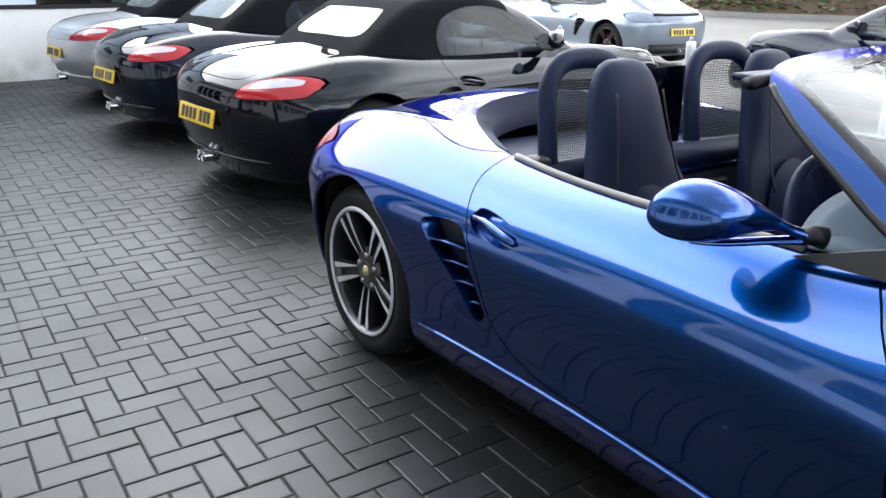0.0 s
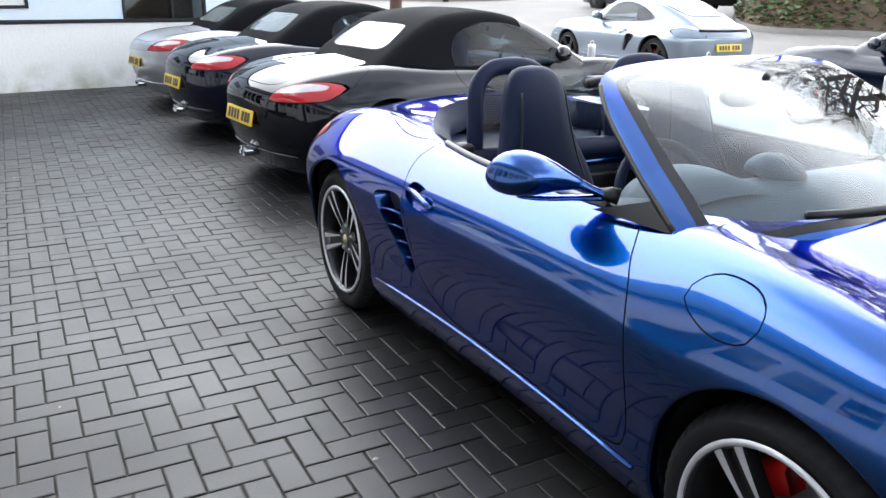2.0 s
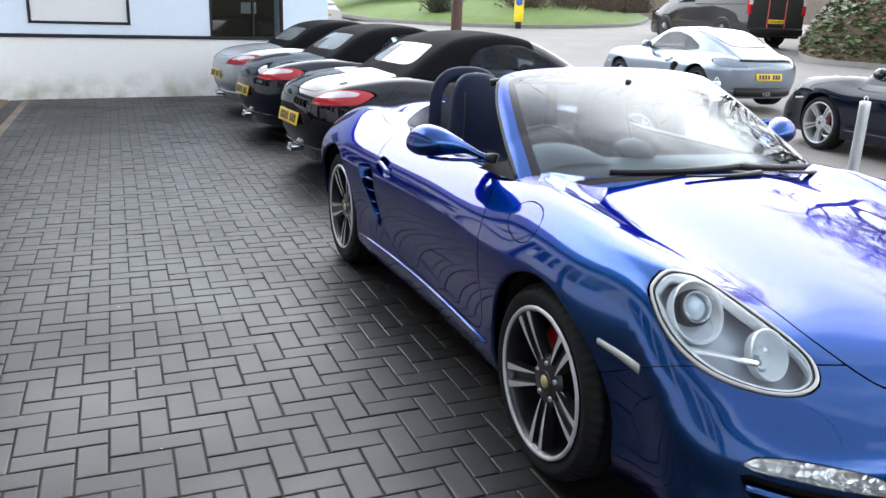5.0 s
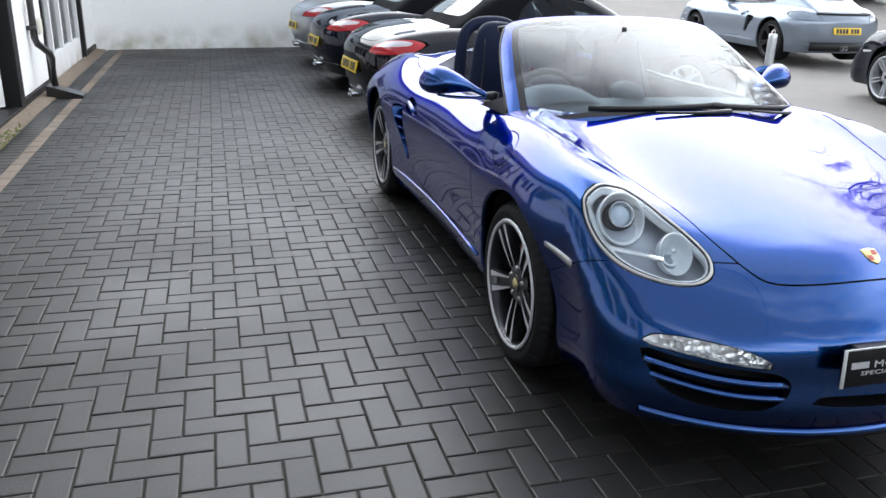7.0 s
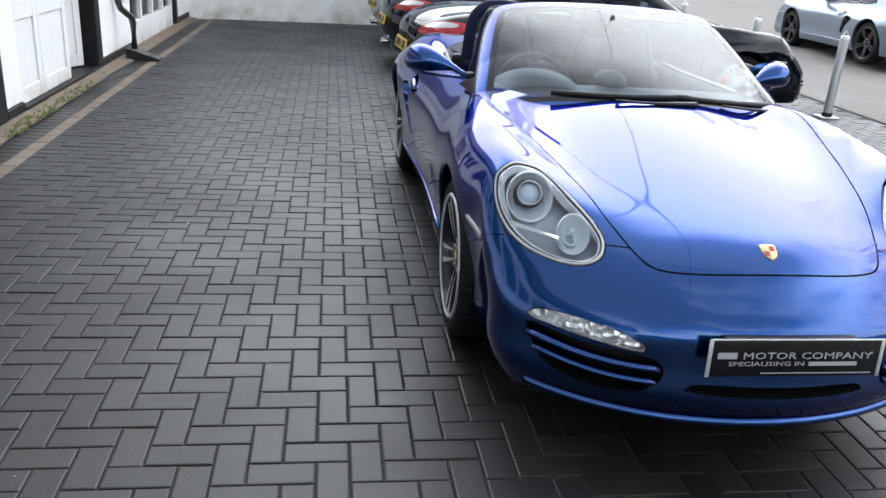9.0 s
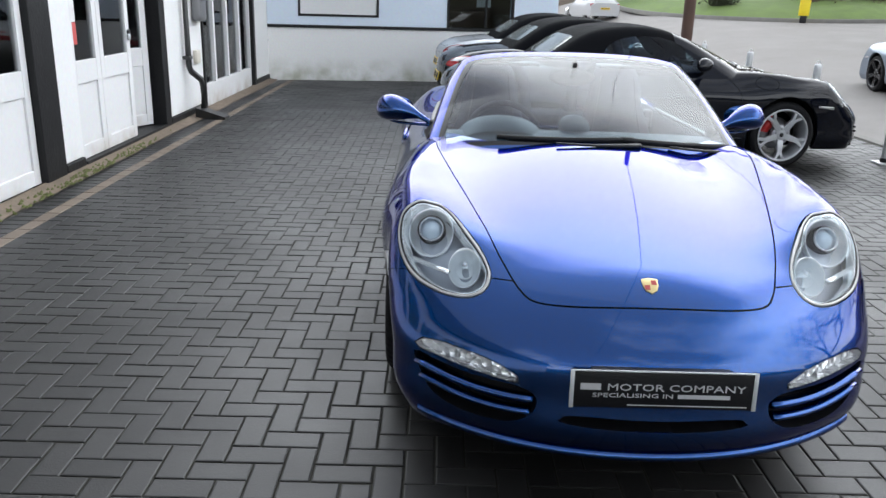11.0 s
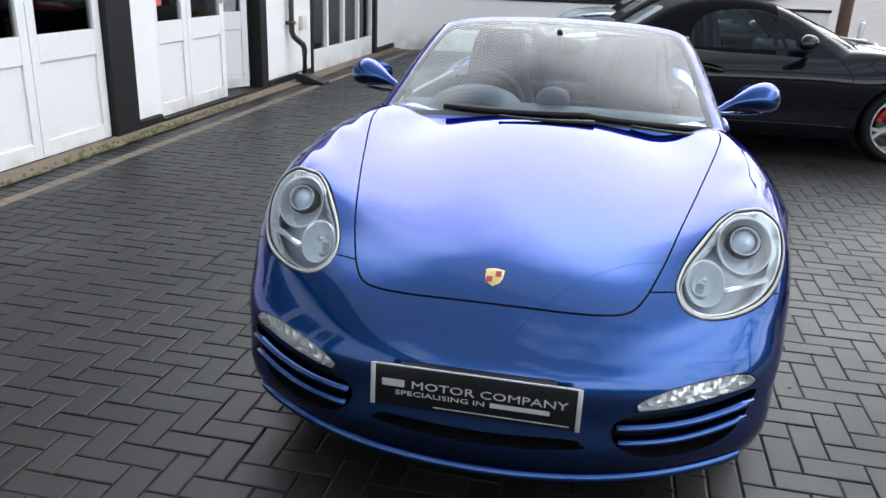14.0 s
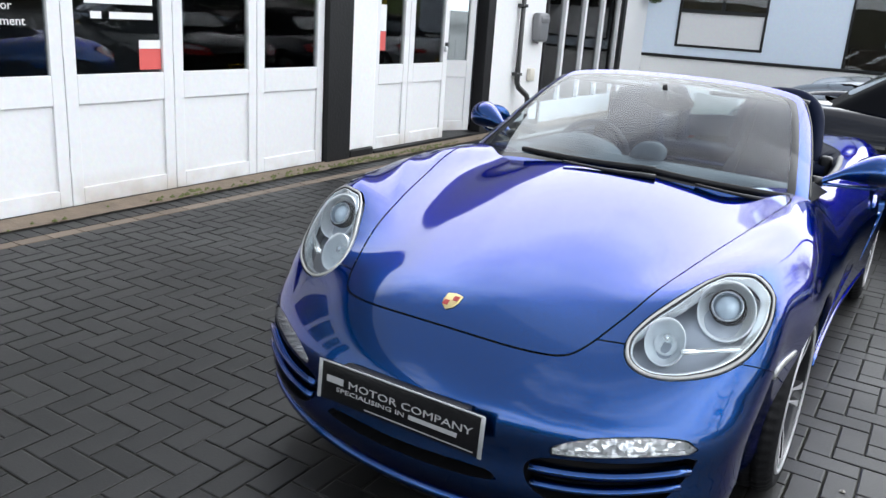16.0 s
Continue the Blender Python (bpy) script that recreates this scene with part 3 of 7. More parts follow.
# the cabin above the waist: screen, soft top or fixed roof
def roof_solid(kind):
    prof = {
        "soft": spline([-0.6, 0.2, 0.30, 0.65, 1.02, 1.3, 1.6, 1.88, 2.08, 2.28, 2.42, 2.7], [0.45, 0.87, 0.930, 1.10, 1.236, 1.285, 1.285, 1.225, 1.12, 0.985, 0.88, 0.70]),
        "coupe": spline([-0.6, 0.2, 0.30, 0.65, 1.02, 1.3, 1.7, 2.1, 2.5, 2.9, 3.2], [0.45, 0.87, 0.930, 1.10, 1.25, 1.295, 1.285, 1.21, 1.07, 0.90, 0.77]),
    }[kind]
    plan = spline([0.0, 0.6, 1.2, 1.7, 2.1, 2.5, 3.2], [0.735, 0.735, 0.715, 0.705, 0.665, 0.58, 0.46])

    def f(p):
        x, y, z = np.abs(p[..., 0]), p[..., 1], p[..., 2]
        lean = 0.05 * (z - 0.86) / 0.1 * (z < 0.96) + (0.05 + 0.46 * (z - 0.96)) * (z >= 0.96)
        return smax((z - prof(y - 0.36 * x**2 * np.clip((1.25 - y) / 0.6, 0, 1)) + 0.09 * x**2) * 0.85, x - plan(y) + lean * 0.9, 0.075)
    return f


def roof_skin(kind):
    f, end = roof_solid(kind), 2.1 if kind == "soft" else 2.5
    rows = [(0.8, al) for al in np.linspace(math.pi / 2 - 0.01, 0, 56, endpoint=False)] + [(y, 0) for y in np.linspace(0.8, end, 60)] + [(end, -al) for al in np.linspace(0, math.pi / 2 - 0.01, 25)[1:]]
    phi = np.linspace(-0.10, math.pi + 0.10, 170)
    eye = np.array([[(0, y, 0.86)] * len(phi) for y, _ in rows], float)
    way = np.array([[(math.cos(al) * math.cos(q), -math.sin(al), math.cos(al) * math.sin(q)) for q in phi] for _, al in rows])
    lo, hi = np.zeros(eye.shape[:2]), np.full(eye.shape[:2], 1.5)
    for _ in range(24):
        mid = (lo + hi) / 2
        o = f(eye + mid[..., None] * way) > 0
        lo, hi = np.where(o, lo, mid), np.where(o, mid, hi)
    g = eye + lo[..., None] * way
    nr, nc = g.shape[:2]
    s = Skin(g.reshape(-1, 3), [tuple(q) for q in np.array(grid_faces(nr, nc))[:, ::-1]])
    e = 1e-4

    def normals(p):
        n = np.stack([f(p + np.eye(3)[k] * e) - f(p - np.eye(3)[k] * e) for k in range(3)], -1)
        return n / (np.linalg.norm(n, axis=-1, keepdims=True) + 1e-12)
    return s, normals


SCREEN = both([(0.0, 0.908), (0.35, 0.892), (0.55, 0.868), (0.648, 0.850), (0.657, 0.885), (0.60, 1.04), (0.545, 1.15), (0.49, 1.192), (0.30, 1.217), (0.0, 1.226)], 120)
SIDE_GLASS = {
    "soft": loop_of([(0.80, 0.885), (0.93, 1.02), (1.04, 1.125), (1.20, 1.178), (1.45, 1.185), (1.66, 1.13), (1.76, 1.02), (1.76, 0.90), (1.70, 0.880), (1.2, 0.875)]),
    "coupe": loop_of([(0.80, 0.885), (0.93, 1.02), (1.04, 1.125), (1.20, 1.185), (1.45, 1.195), (1.75, 1.14), (2.0, 1.04), (2.13, 0.955), (2.05, 0.915), (1.7, 0.885), (1.2, 0.875)]),
}
REAR_GLASS = {
    "soft": both([(0.0, 1.0), (0.30, 0.998), (0.40, 1.015), (0.41, 1.06), (0.36, 1.145), (0.30, 1.168), (0.0, 1.172)], 70),
    "coupe": both([(0.0, 1.72), (0.40, 1.76), (0.50, 1.85), (0.46, 2.2), (0.40, 2.55), (0.30, 2.66), (0.0, 2.69)], 70),
}


def cut_roof(kind):
    s, normals = roof_skin(kind)
    out = {"normals": normals}

    f = roof_solid(kind)

    def climb(x, z):
        """How far up the slope of the screen its face lies at x, z."""
        lo, hi = 1.6, 0.0
        for _ in range(26):
            mid = (lo + hi) / 2
            lo, hi = (mid, hi) if f(np.array([x, mid, z])) < 0 else (lo, mid)
        return 0.906 * lo + 0.42 * z
    edge = [(x, climb(abs(x), z)) for x, z in SCREEN]

    def from_screen(off):
        """Distance from the screen's edge, measured over the surface and round the pillars."""
        p = np.array(s.v)
        behind = (p[:, 1] - 0.635 - 1.12 * (p[:, 2] - 0.87)) * 0.66
        behind = 0.5 * (behind + np.sqrt(behind**2 + 0.01**2))
        u = np.sign(p[:, 0]) * (np.abs(p[:, 0]) + behind)
        near = (p[:, 2] > 0.80) & (p[:, 1] < 1.35)
        d = np.full(len(p), 0.2)
        d[near] = away(np.stack([u, 0.906 * p[:, 1] + 0.42 * p[:, 2]], -1)[near], edge)
        return d - off
    ins, s.f = s.split(s.f, from_screen(0.0))
    clear, edging = s.split(ins, from_screen(-0.030))
    out["screen"], out["frit"] = s.geo(clear), s.geo(edging)
    out["surround"] = s.geo(s.split(s.f, from_screen(0.052))[0])
    for side, sign in (("r", -1), ("l", 1)):
        out["side_" + side] = s.geo(s.take(SIDE_GLASS[kind], "yz", lambda p: p[:, 0] * sign > 0.35, 0.0))
    if kind == "soft":
        out["rear"] = s.geo(s.take(REAR_GLASS[kind], "xz", lambda p: p[:, 1] > 1.8, 0.0))
    else:
        out["rear"] = s.geo(s.take(REAR_GLASS[kind], "xy", lambda p: p[:, 2] > 0.7, 0.0))
    pil, rest = s.split(s.f, np.where(np.array(s.v)[:, 1] < 1.0, -1.0, np.array(s.v)[:, 1] - 1.075))
    out["pillars"], out["cover"] = s.geo(pil), s.geo(rest)
    return out


ROOFS = {"soft": cut_roof("soft"), "coupe": cut_roof("coupe")}
WHEELS = {}


def spoke_bar(r0, r1, a0, a1, w0, w1, x0, x1, depth):
    """One tapered spoke of a wheel seen from outside (outside is -x): inner and outer radius, angles, widths, face heights."""
    pts, n = [], 7
    for k in range(n):
        t = k / (n - 1)
        w = w0 + (w1 - w0) * t
        cy, cz = (r0 * math.cos(a0) * (1 - t) + r1 * math.cos(a1) * t), (r0 * math.sin(a0) * (1 - t) + r1 * math.sin(a1) * t)
        x = x0 + (x1 - x0) * t - 0.003 * math.sin(math.pi * t)
        c, s = (r1 * math.cos(a1) - r0 * math.cos(a0)), (r1 * math.sin(a1) - r0 * math.sin(a0))
        c, s = c / math.hypot(c, s), s / math.hypot(c, s)
        for u, dx in ((-0.5, 0.006), (-0.40, 0), (0.40, 0), (0.5, 0.006), (0.42, depth), (-0.42, depth)):
            pts.append((x + dx, cy - u * w * s, cz + u * w * c))
    faces, which = [], []
    for k in range(n - 1):
        for j in range(6):
            faces.append((k * 6 + j, k * 6 + (j + 1) % 6, (k + 1) * 6 + (j + 1) % 6, (k + 1) * 6 + j))
            which.append(0 if j == 1 else 1)
    return pts, faces, which


def wheel_parts(style, r_tyre, wide):
    """Meshes of one wheel about the origin, outside towards -x."""
    key = (style, r_tyre)
    if key in WHEELS:
        return WHEELS[key]
    rim, half = 0.246, wide / 2
    face_mat, side_mat = {"twin": (ALLOY, ALLOY_DARK), "five": (ALLOY_SILVER, ALLOY_SILVER), "slim": (ALLOY_SILVER, ALLOY_SILVER), "dark": (ALLOY_DARK, TRIM)}[style]
    prof = [(rim - 0.004, -half + 0.012), (rim + 0.014, -half + 0.002), (rim + 0.035, -half - 0.004), (r_tyre - 0.030, -half - 0.002), (r_tyre - 0.011, -half + 0.012), (r_tyre - 0.003, -half + 0.030)]
    tread = []
    for x in np.linspace(-half + 0.034, half - 0.034, 5):
        tread += [(r_tyre, x), (r_tyre, x + 0.020), (r_tyre - 0.007, x + 0.022), (r_tyre - 0.007, x + 0.028)] if x < half - 0.05 else [(r_tyre, x)]
    tyre = lathe(prof + tread + [(r, -x) for r, x in prof[::-1]], 216)
    shoulder = range(len(prof) - 2, len(prof) + 3)
    tyre = ([(x, y * 0.981, z * 0.981) if (k // 216) in shoulder and (k % 216) % 4 == 0 else (x, y, z) for k, (x, y, z) in enumerate(tyre[0])], tyre[1])
    barrel = lathe([(rim + 0.003, -half + 0.002), (rim - 0.003, -half - 0.004), (rim - 0.012, -half), (rim - 0.020, -half + 0.020), (rim - 0.026, -half + 0.09), (rim - 0.03, half - 0.02), (rim, half)], 72)
    lip = lathe([(rim + 0.004, -half + 0.001), (rim, -half - 0.0055), (rim - 0.008, -half - 0.005), (rim - 0.013, -half + 0.002)], 72)
    v, f, w = [], [], []
    def add(geo):
        n = len(v)
        v.extend(geo[0])
        f.extend(tuple(i + n for i in q) for q in geo[1])
        w.extend(geo[2])
    ro, xo, xi = rim - 0.012, -half + 0.006, -half + 0.028
    for k in range(5):
        a = 2 * math.pi * k / 5 + math.pi / 2
        if style in ("twin", "slim", "dark"):
            for s in (-1, 1):
                if style == "twin":
                    add(spoke_bar(0.072, ro + 0.004, a + s * 0.27, a + s * 0.135, 0.006, 0.031, xi - 0.001, xo, 0.040))
                else:
                    wd = 0.016 if style == "slim" else 0.018
                    add(spoke_bar(0.080, ro, a + s * 0.19, a + s * 0.105, wd, wd + 0.015, xi, xo, 0.045))
            if style == "twin":
                web = spoke_bar(0.060, ro, a, a, 0.052, 0.070, xi + 0.010, xo + 0.022, 0.020)
                add((web[0], web[1], [1] * len(web[2])))
        else:
            add(spoke_bar(0.05, 0.185, a, a, 0.062, 0.046, xi, xo + 0.004, 0.045))
            for s in (-1, 1):
                add(spoke_bar(0.17, ro, a + s * 0.05, a + s * 0.16, 0.030, 0.034, xo + 0.005, xo, 0.04))
    hub = lathe([(0.0, xi - 0.004), (0.034, xi - 0.004), (0.036, xi), (0.075, xi + 0.004), (0.088, xi + 0.014), (0.088, xi + 0.07)], 40)
    add((hub[0], hub[1], [1] * len(hub[1])))
    bolts = [lathe([(0.0, xi - 0.004), (0.009, xi - 0.004), (0.011, xi + 0.012)], 10, centre=(0, 0.060 * math.cos(b), 0.060 * math.sin(b))) for b in [2 * math.pi * k / 5 + 0.9 for k in range(5)]]
    badge = lathe([(0.0, xi - 0.007), (0.020, xi - 0.007), (0.022, xi - 0.003)], 20)
    disc = lathe([(0.07, 0.03), (0.150, 0.03), (0.152, 0.045), (0.07, 0.045)], 48)
    cal = []
    for t in np.linspace(-0.58, 0.58, 9):
        swell = 0.012 * math.cos(t * 3.2)
        cal += [(0.075, 0.112 * math.cos(t), 0.112 * math.sin(t)), (-0.022 - swell, 0.104 * math.cos(t), 0.104 * math.sin(t)), (-0.028 - swell, 0.160 * math.cos(t), 0.150 * math.sin(t)), (-0.008, 0.186 * math.cos(t), 0.186 * math.sin(t)), (0.075, 0.186 * math.cos(t), 0.186 * math.sin(t))]
    caliper = (cal, grid_faces(9, 5, True) + [(0, 1, 2, 3, 4), tuple(range(44, 39, -1))])
    WHEELS[key] = dict(tyre=mesh_data("tyre", *tyre, RUBBER), barrel=mesh_data("rim_barrel", *barrel, side_mat), lip=mesh_data("rim_lip", *lip, face_mat), spokes=mesh_data("spokes", v, f, [face_mat, side_mat], True, w),
                       bolts=[mesh_data("wheel_bolt", *g, DISC) for g in bolts], badge=mesh_data("centre_cap", *badge, GOLD if style == "twin" else TRIM), disc=mesh_data("brake_disc", *disc, DISC), caliper=mesh_data("brake_caliper", *caliper, CALIPER))
    WHEELS[key]["spokes"].set_sharp_from_angle(angle=radians(30))
    return WHEELS[key]


def add_wheels(car, style, track=(0.718, 0.716)):
    for (y, z, _), tr, wide, r in ((FRONT_WHEEL, track[0], 0.235, 0.318), (REAR_WHEEL, track[1], 0.265, 0.330)):
        for sign in (-1, 1):
            ms = wheel_parts(style, r, wide)
            base = new("wheel", ms["tyre"])
            base.name = "wheel"
            base.parent = car
            spin = math.pi
            base.matrix_basis = pose(sign * tr, y, r) @ (pose(0, 0, 0, math.degrees(spin)) if sign < 0 else pose(0, 0, 0, math.degrees(spin), 0, 180))
            for me in ms["bolts"]:
                new("wheel_bolt", me).parent = base
            for name in ("barrel", "lip", "spokes", "badge"):
                o = new({"barrel": "rim", "lip": "rim_edge", "badge": "centre_cap"}.get(name, name), ms[name])
                o.parent = base
            for name in ("disc", "caliper"):
                o = new("brake_" + name, ms[name])
                o.parent = car
                o.matrix_basis = pose(sign * tr, y, r) @ (pose(0, 0, 0, 40 if y < 1 else 150) if sign < 0 else pose(0, 0, 0, 140 if y < 1 else 30, 0, 180))


def arch_lips(car, mat):
    for (y, z, r), nm in ((FRONT_WHEEL, "front"), (REAR_WHEEL, "rear")):
        for sign in (-1, 1):
            rows, liner = [], []
            for a in np.linspace(-0.42, math.pi + 0.42, 50):
                ya, za = y + r * math.cos(a), z + r * math.sin(a)
                if za < 0.175:
                    continue
                x = surf_x(ya, za)
                rows.append([(sign * (x - dx), y + (r - dr) * math.cos(a), z + (r - dr) * math.sin(a)) for dx, dr in ((0, 0), (0.002, 0.006), (0.010, 0.009), (0.045, 0.008), (0.05, -0.01))])
                liner.append([(sign * (x - dx), y + (r + dr) * math.cos(a), z + (r + dr) * math.sin(a)) for dx, dr in ((0.045, -0.004), (0.12, 0.02), (0.35, 0.02), (0.42, -0.2))])
            part("arch_edge", (np.array(rows).reshape(-1, 3), grid_faces(len(rows), 5)), mat, car)
            part("wheel_housing", (np.array(liner).reshape(-1, 3), grid_faces(len(liner), 4)), INNER, car)


def on_skin(point, towards=(0, 0, 1)):
    """A frame on the body: x to its side, y up the slope, z outward."""
    n = Vector(normal_of(np.array([point]))[0])
    u = (Vector(towards) - n * n.dot(Vector(towards))).normalized()
    s = u.cross(n)
    return Matrix.Translation(point) @ Matrix((s, u, n)).transposed().to_4x4()


def shield(w, h, t):
    out = [(-0.5, 0.42), (-0.3, 0.46), (0.0, 0.5), (0.3, 0.46), (0.5, 0.42), (0.48, 0.0), (0.36, -0.28), (0.0, -0.5), (-0.36, -0.28), (-0.48, 0.0)]
    n = len(out)
    v = [(x * w, y * h, 0) for x, y in out] + [(x * w, y * h, t * 0.7) for x, y in out] + [(x * w * 0.9, y * h * 0.9, t) for x, y in out]
    return v, [tuple(range(2 * n, 3 * n))] + [(k * n + i, k * n + (i + 1) % n, (k + 1) * n + (i + 1) % n, (k + 1) * n + i) for k in (0, 1) for i in range(n)]


def lettering(text, size, mat, parent, m, name="lettering", wide=1.0, long=0.0):
    cu = bpy.data.curves.new(name, "FONT")
    cu.body, cu.size, cu.align_x, cu.align_y, cu.extrude, cu.resolution_u = text, size, "CENTER", "CENTER", 0.0006, 2
    tmp = new("tmp", cu)
    bpy.context.view_layer.update()
    me = bpy.data.meshes.new_from_object(tmp.evaluated_get(bpy.context.evaluated_depsgraph_get()))
    bpy.data.objects.remove(tmp)
    bpy.data.curves.remove(cu)
    if long:
        xs = [v.co.x for v in me.vertices]
        wide = long / (max(xs) - min(xs))
    me.transform(Matrix.Diagonal((wide, 1, 1, 1)))
    me.materials.clear()
    me.materials.append(mat)
    ob = new(name, me)
    ob.parent = parent
    ob.matrix_basis = m
    return ob


def lamp_ring(q, nn, centre, steps):
    """A moulding that runs round the lamp: steps of (inward, outward)."""
    k, rows = len(steps), []
    for a, n in zip(q, nn):
        inward = centre - a
        inward = inward - n * inward.dot(n)
        inward = inward / np.linalg.norm(inward)
        rows.append([a + inward * d + n * h for d, h in steps])
    return np.array(rows).reshape(-1, 3), [(i * k + j, ((i + 1) % len(q)) * k + j, ((i + 1) % len(q)) * k + j + 1, i * k + j + 1) for i in range(len(q)) for j in range(k - 1)]


def headlamp(car, side, sign):
    geo = PANELS["headlamp_" + side]
    p = np.array(geo[0])
    lens = part("headlamp", geo, LENS, car, "clear oval headlamp with two round reflectors", normals=normal_of)
    lens.visible_shadow = False
    back = -normal_of(p).mean(0)
    back = back / np.linalg.norm(back)
    bowl, wall = sunk(geo, 0.0, back * 0.075)
    part("lamp_bowl", bowl, LAMP_GREY, lens)
    part("lamp_wall", wall, LAMP_GREY, lens)
    lp = HEADLAMP if sign < 0 else mirrored(HEADLAMP)
    q = np.array([(x, surf_y(x, z), z) for x, z in lp])
    nn, c = normal_of(q), q.mean(0)
    part("lamp_seal", lamp_ring(q, nn, c, ((0.002, 0.0), (0.0035, 0.003), (0.0105, 0.0035), (0.012, 0.0010))), LAMP_SEAL, lens)
    part("seal_groove", lamp_ring(q, nn, c, ((0.012, 0.0012), (0.0145, 0.0005), (0.0165, -0.004))), TRIM, lens)
    part("chrome_ring", lamp_ring(q, nn, c, ((0.0165, -0.004), (0.019, -0.002), (0.0225, -0.003), (0.025, -0.008), (0.028, -0.03))), REFLECTOR, lens)
    for x, y, z, r, long, big in ((-0.672, -0.512, 0.738, 0.072, 1.12, True), (-0.562, -0.660, 0.666, 0.050, 1.25, False)):
        o = Vector((-sign * x, y, z))
        n = Vector(normal_of(np.array([o]))[0])
        axis = (n * 0.9 + Vector((0, -0.8, 0.0))).normalized()
        o -= n * 0.012
        side_way = axis.cross(Vector((0, 0, 1))).normalized()
        up_way = side_way.cross(axis)
        m = Matrix.Translation(o) @ Matrix((side_way, up_way, axis)).transposed().to_4x4()
        oval = m @ Matrix.Diagonal((1, long, 1, 1))
        part("reflector", lathe([(r * 0.30, -0.060), (r * 0.55, -0.052), (r * 0.80, -0.030), (r * 0.95, -0.008), (r, 0.004), (r * 1.04, 0.005), (r * 1.06, 0.0), (r * 1.02, -0.03)], 44, "z"), BOWL, lens, m=oval)
        if big:
            lift = m @ pose(0, r * 0.18, 0)
            part("projector_gap", lathe([(r * 0.66, -0.045), (r * 0.66, -0.004), (r * 0.60, -0.002), (r * 0.58, -0.03)], 40, "z"), TRIM, lens, m=lift)
            part("projector_ring", lathe([(r * 0.59, -0.03), (r * 0.585, 0.004), (r * 0.55, 0.008), (r * 0.49, 0.004), (r * 0.47, -0.012)], 40, "z"), CHROME, lens, m=lift)
            part("projector_lens", lathe([(0.0, 0.012), (r * 0.16, 0.010), (r * 0.32, 0.003), (r * 0.44, -0.008), (r * 0.49, -0.02)], 32, "z"), LAMP_EYE, lens, m=lift)
        else:
            part("bulb_holder", lathe([(0.0, -0.006), (r * 0.20, -0.008), (r * 0.24, -0.016), (r * 0.24, -0.055)], 24, "z"), REFLECTOR, lens, m=m @ pose(0, r * 0.25, 0))
            part("inner_reflector", lathe([(r * 0.24, -0.058), (r * 0.45, -0.050), (r * 0.60, -0.036), (r * 0.62, -0.030)], 32, "z"), BOWL, lens, m=m @ pose(0, -r * 0.05, 0))
    # clear ribbed bar under the reflectors
    a, b = np.array((-0.742, -0.578, 0.660)), np.array((-0.612, -0.690, 0.648))
    line = [a + (b - a) * t for t in np.linspace(0, 1, 8)]
    line = [(-sign * v[0], v[1] + 0.016, v[2]) for v in line]
    part("light_bar", sweep(line, 0.010, 8, 0.8), REFLECTOR, lens)


def plate(car, y, z, mat, ink, rear=False, curved=0.0, label=""):
    w, h = 0.52, 0.111
    m = pose(0, y, z, 90, 0, 180 if rear else 0) if not rear else pose(0, y, z, 78, 0, 180)
    base = part("number_plate", box(-w / 2, -h / 2, -0.008, w / 2, h / 2, 0.004, 0.003), mat, car, label or "yellow number plate with dark blurred bars", m=m)
    return base, m


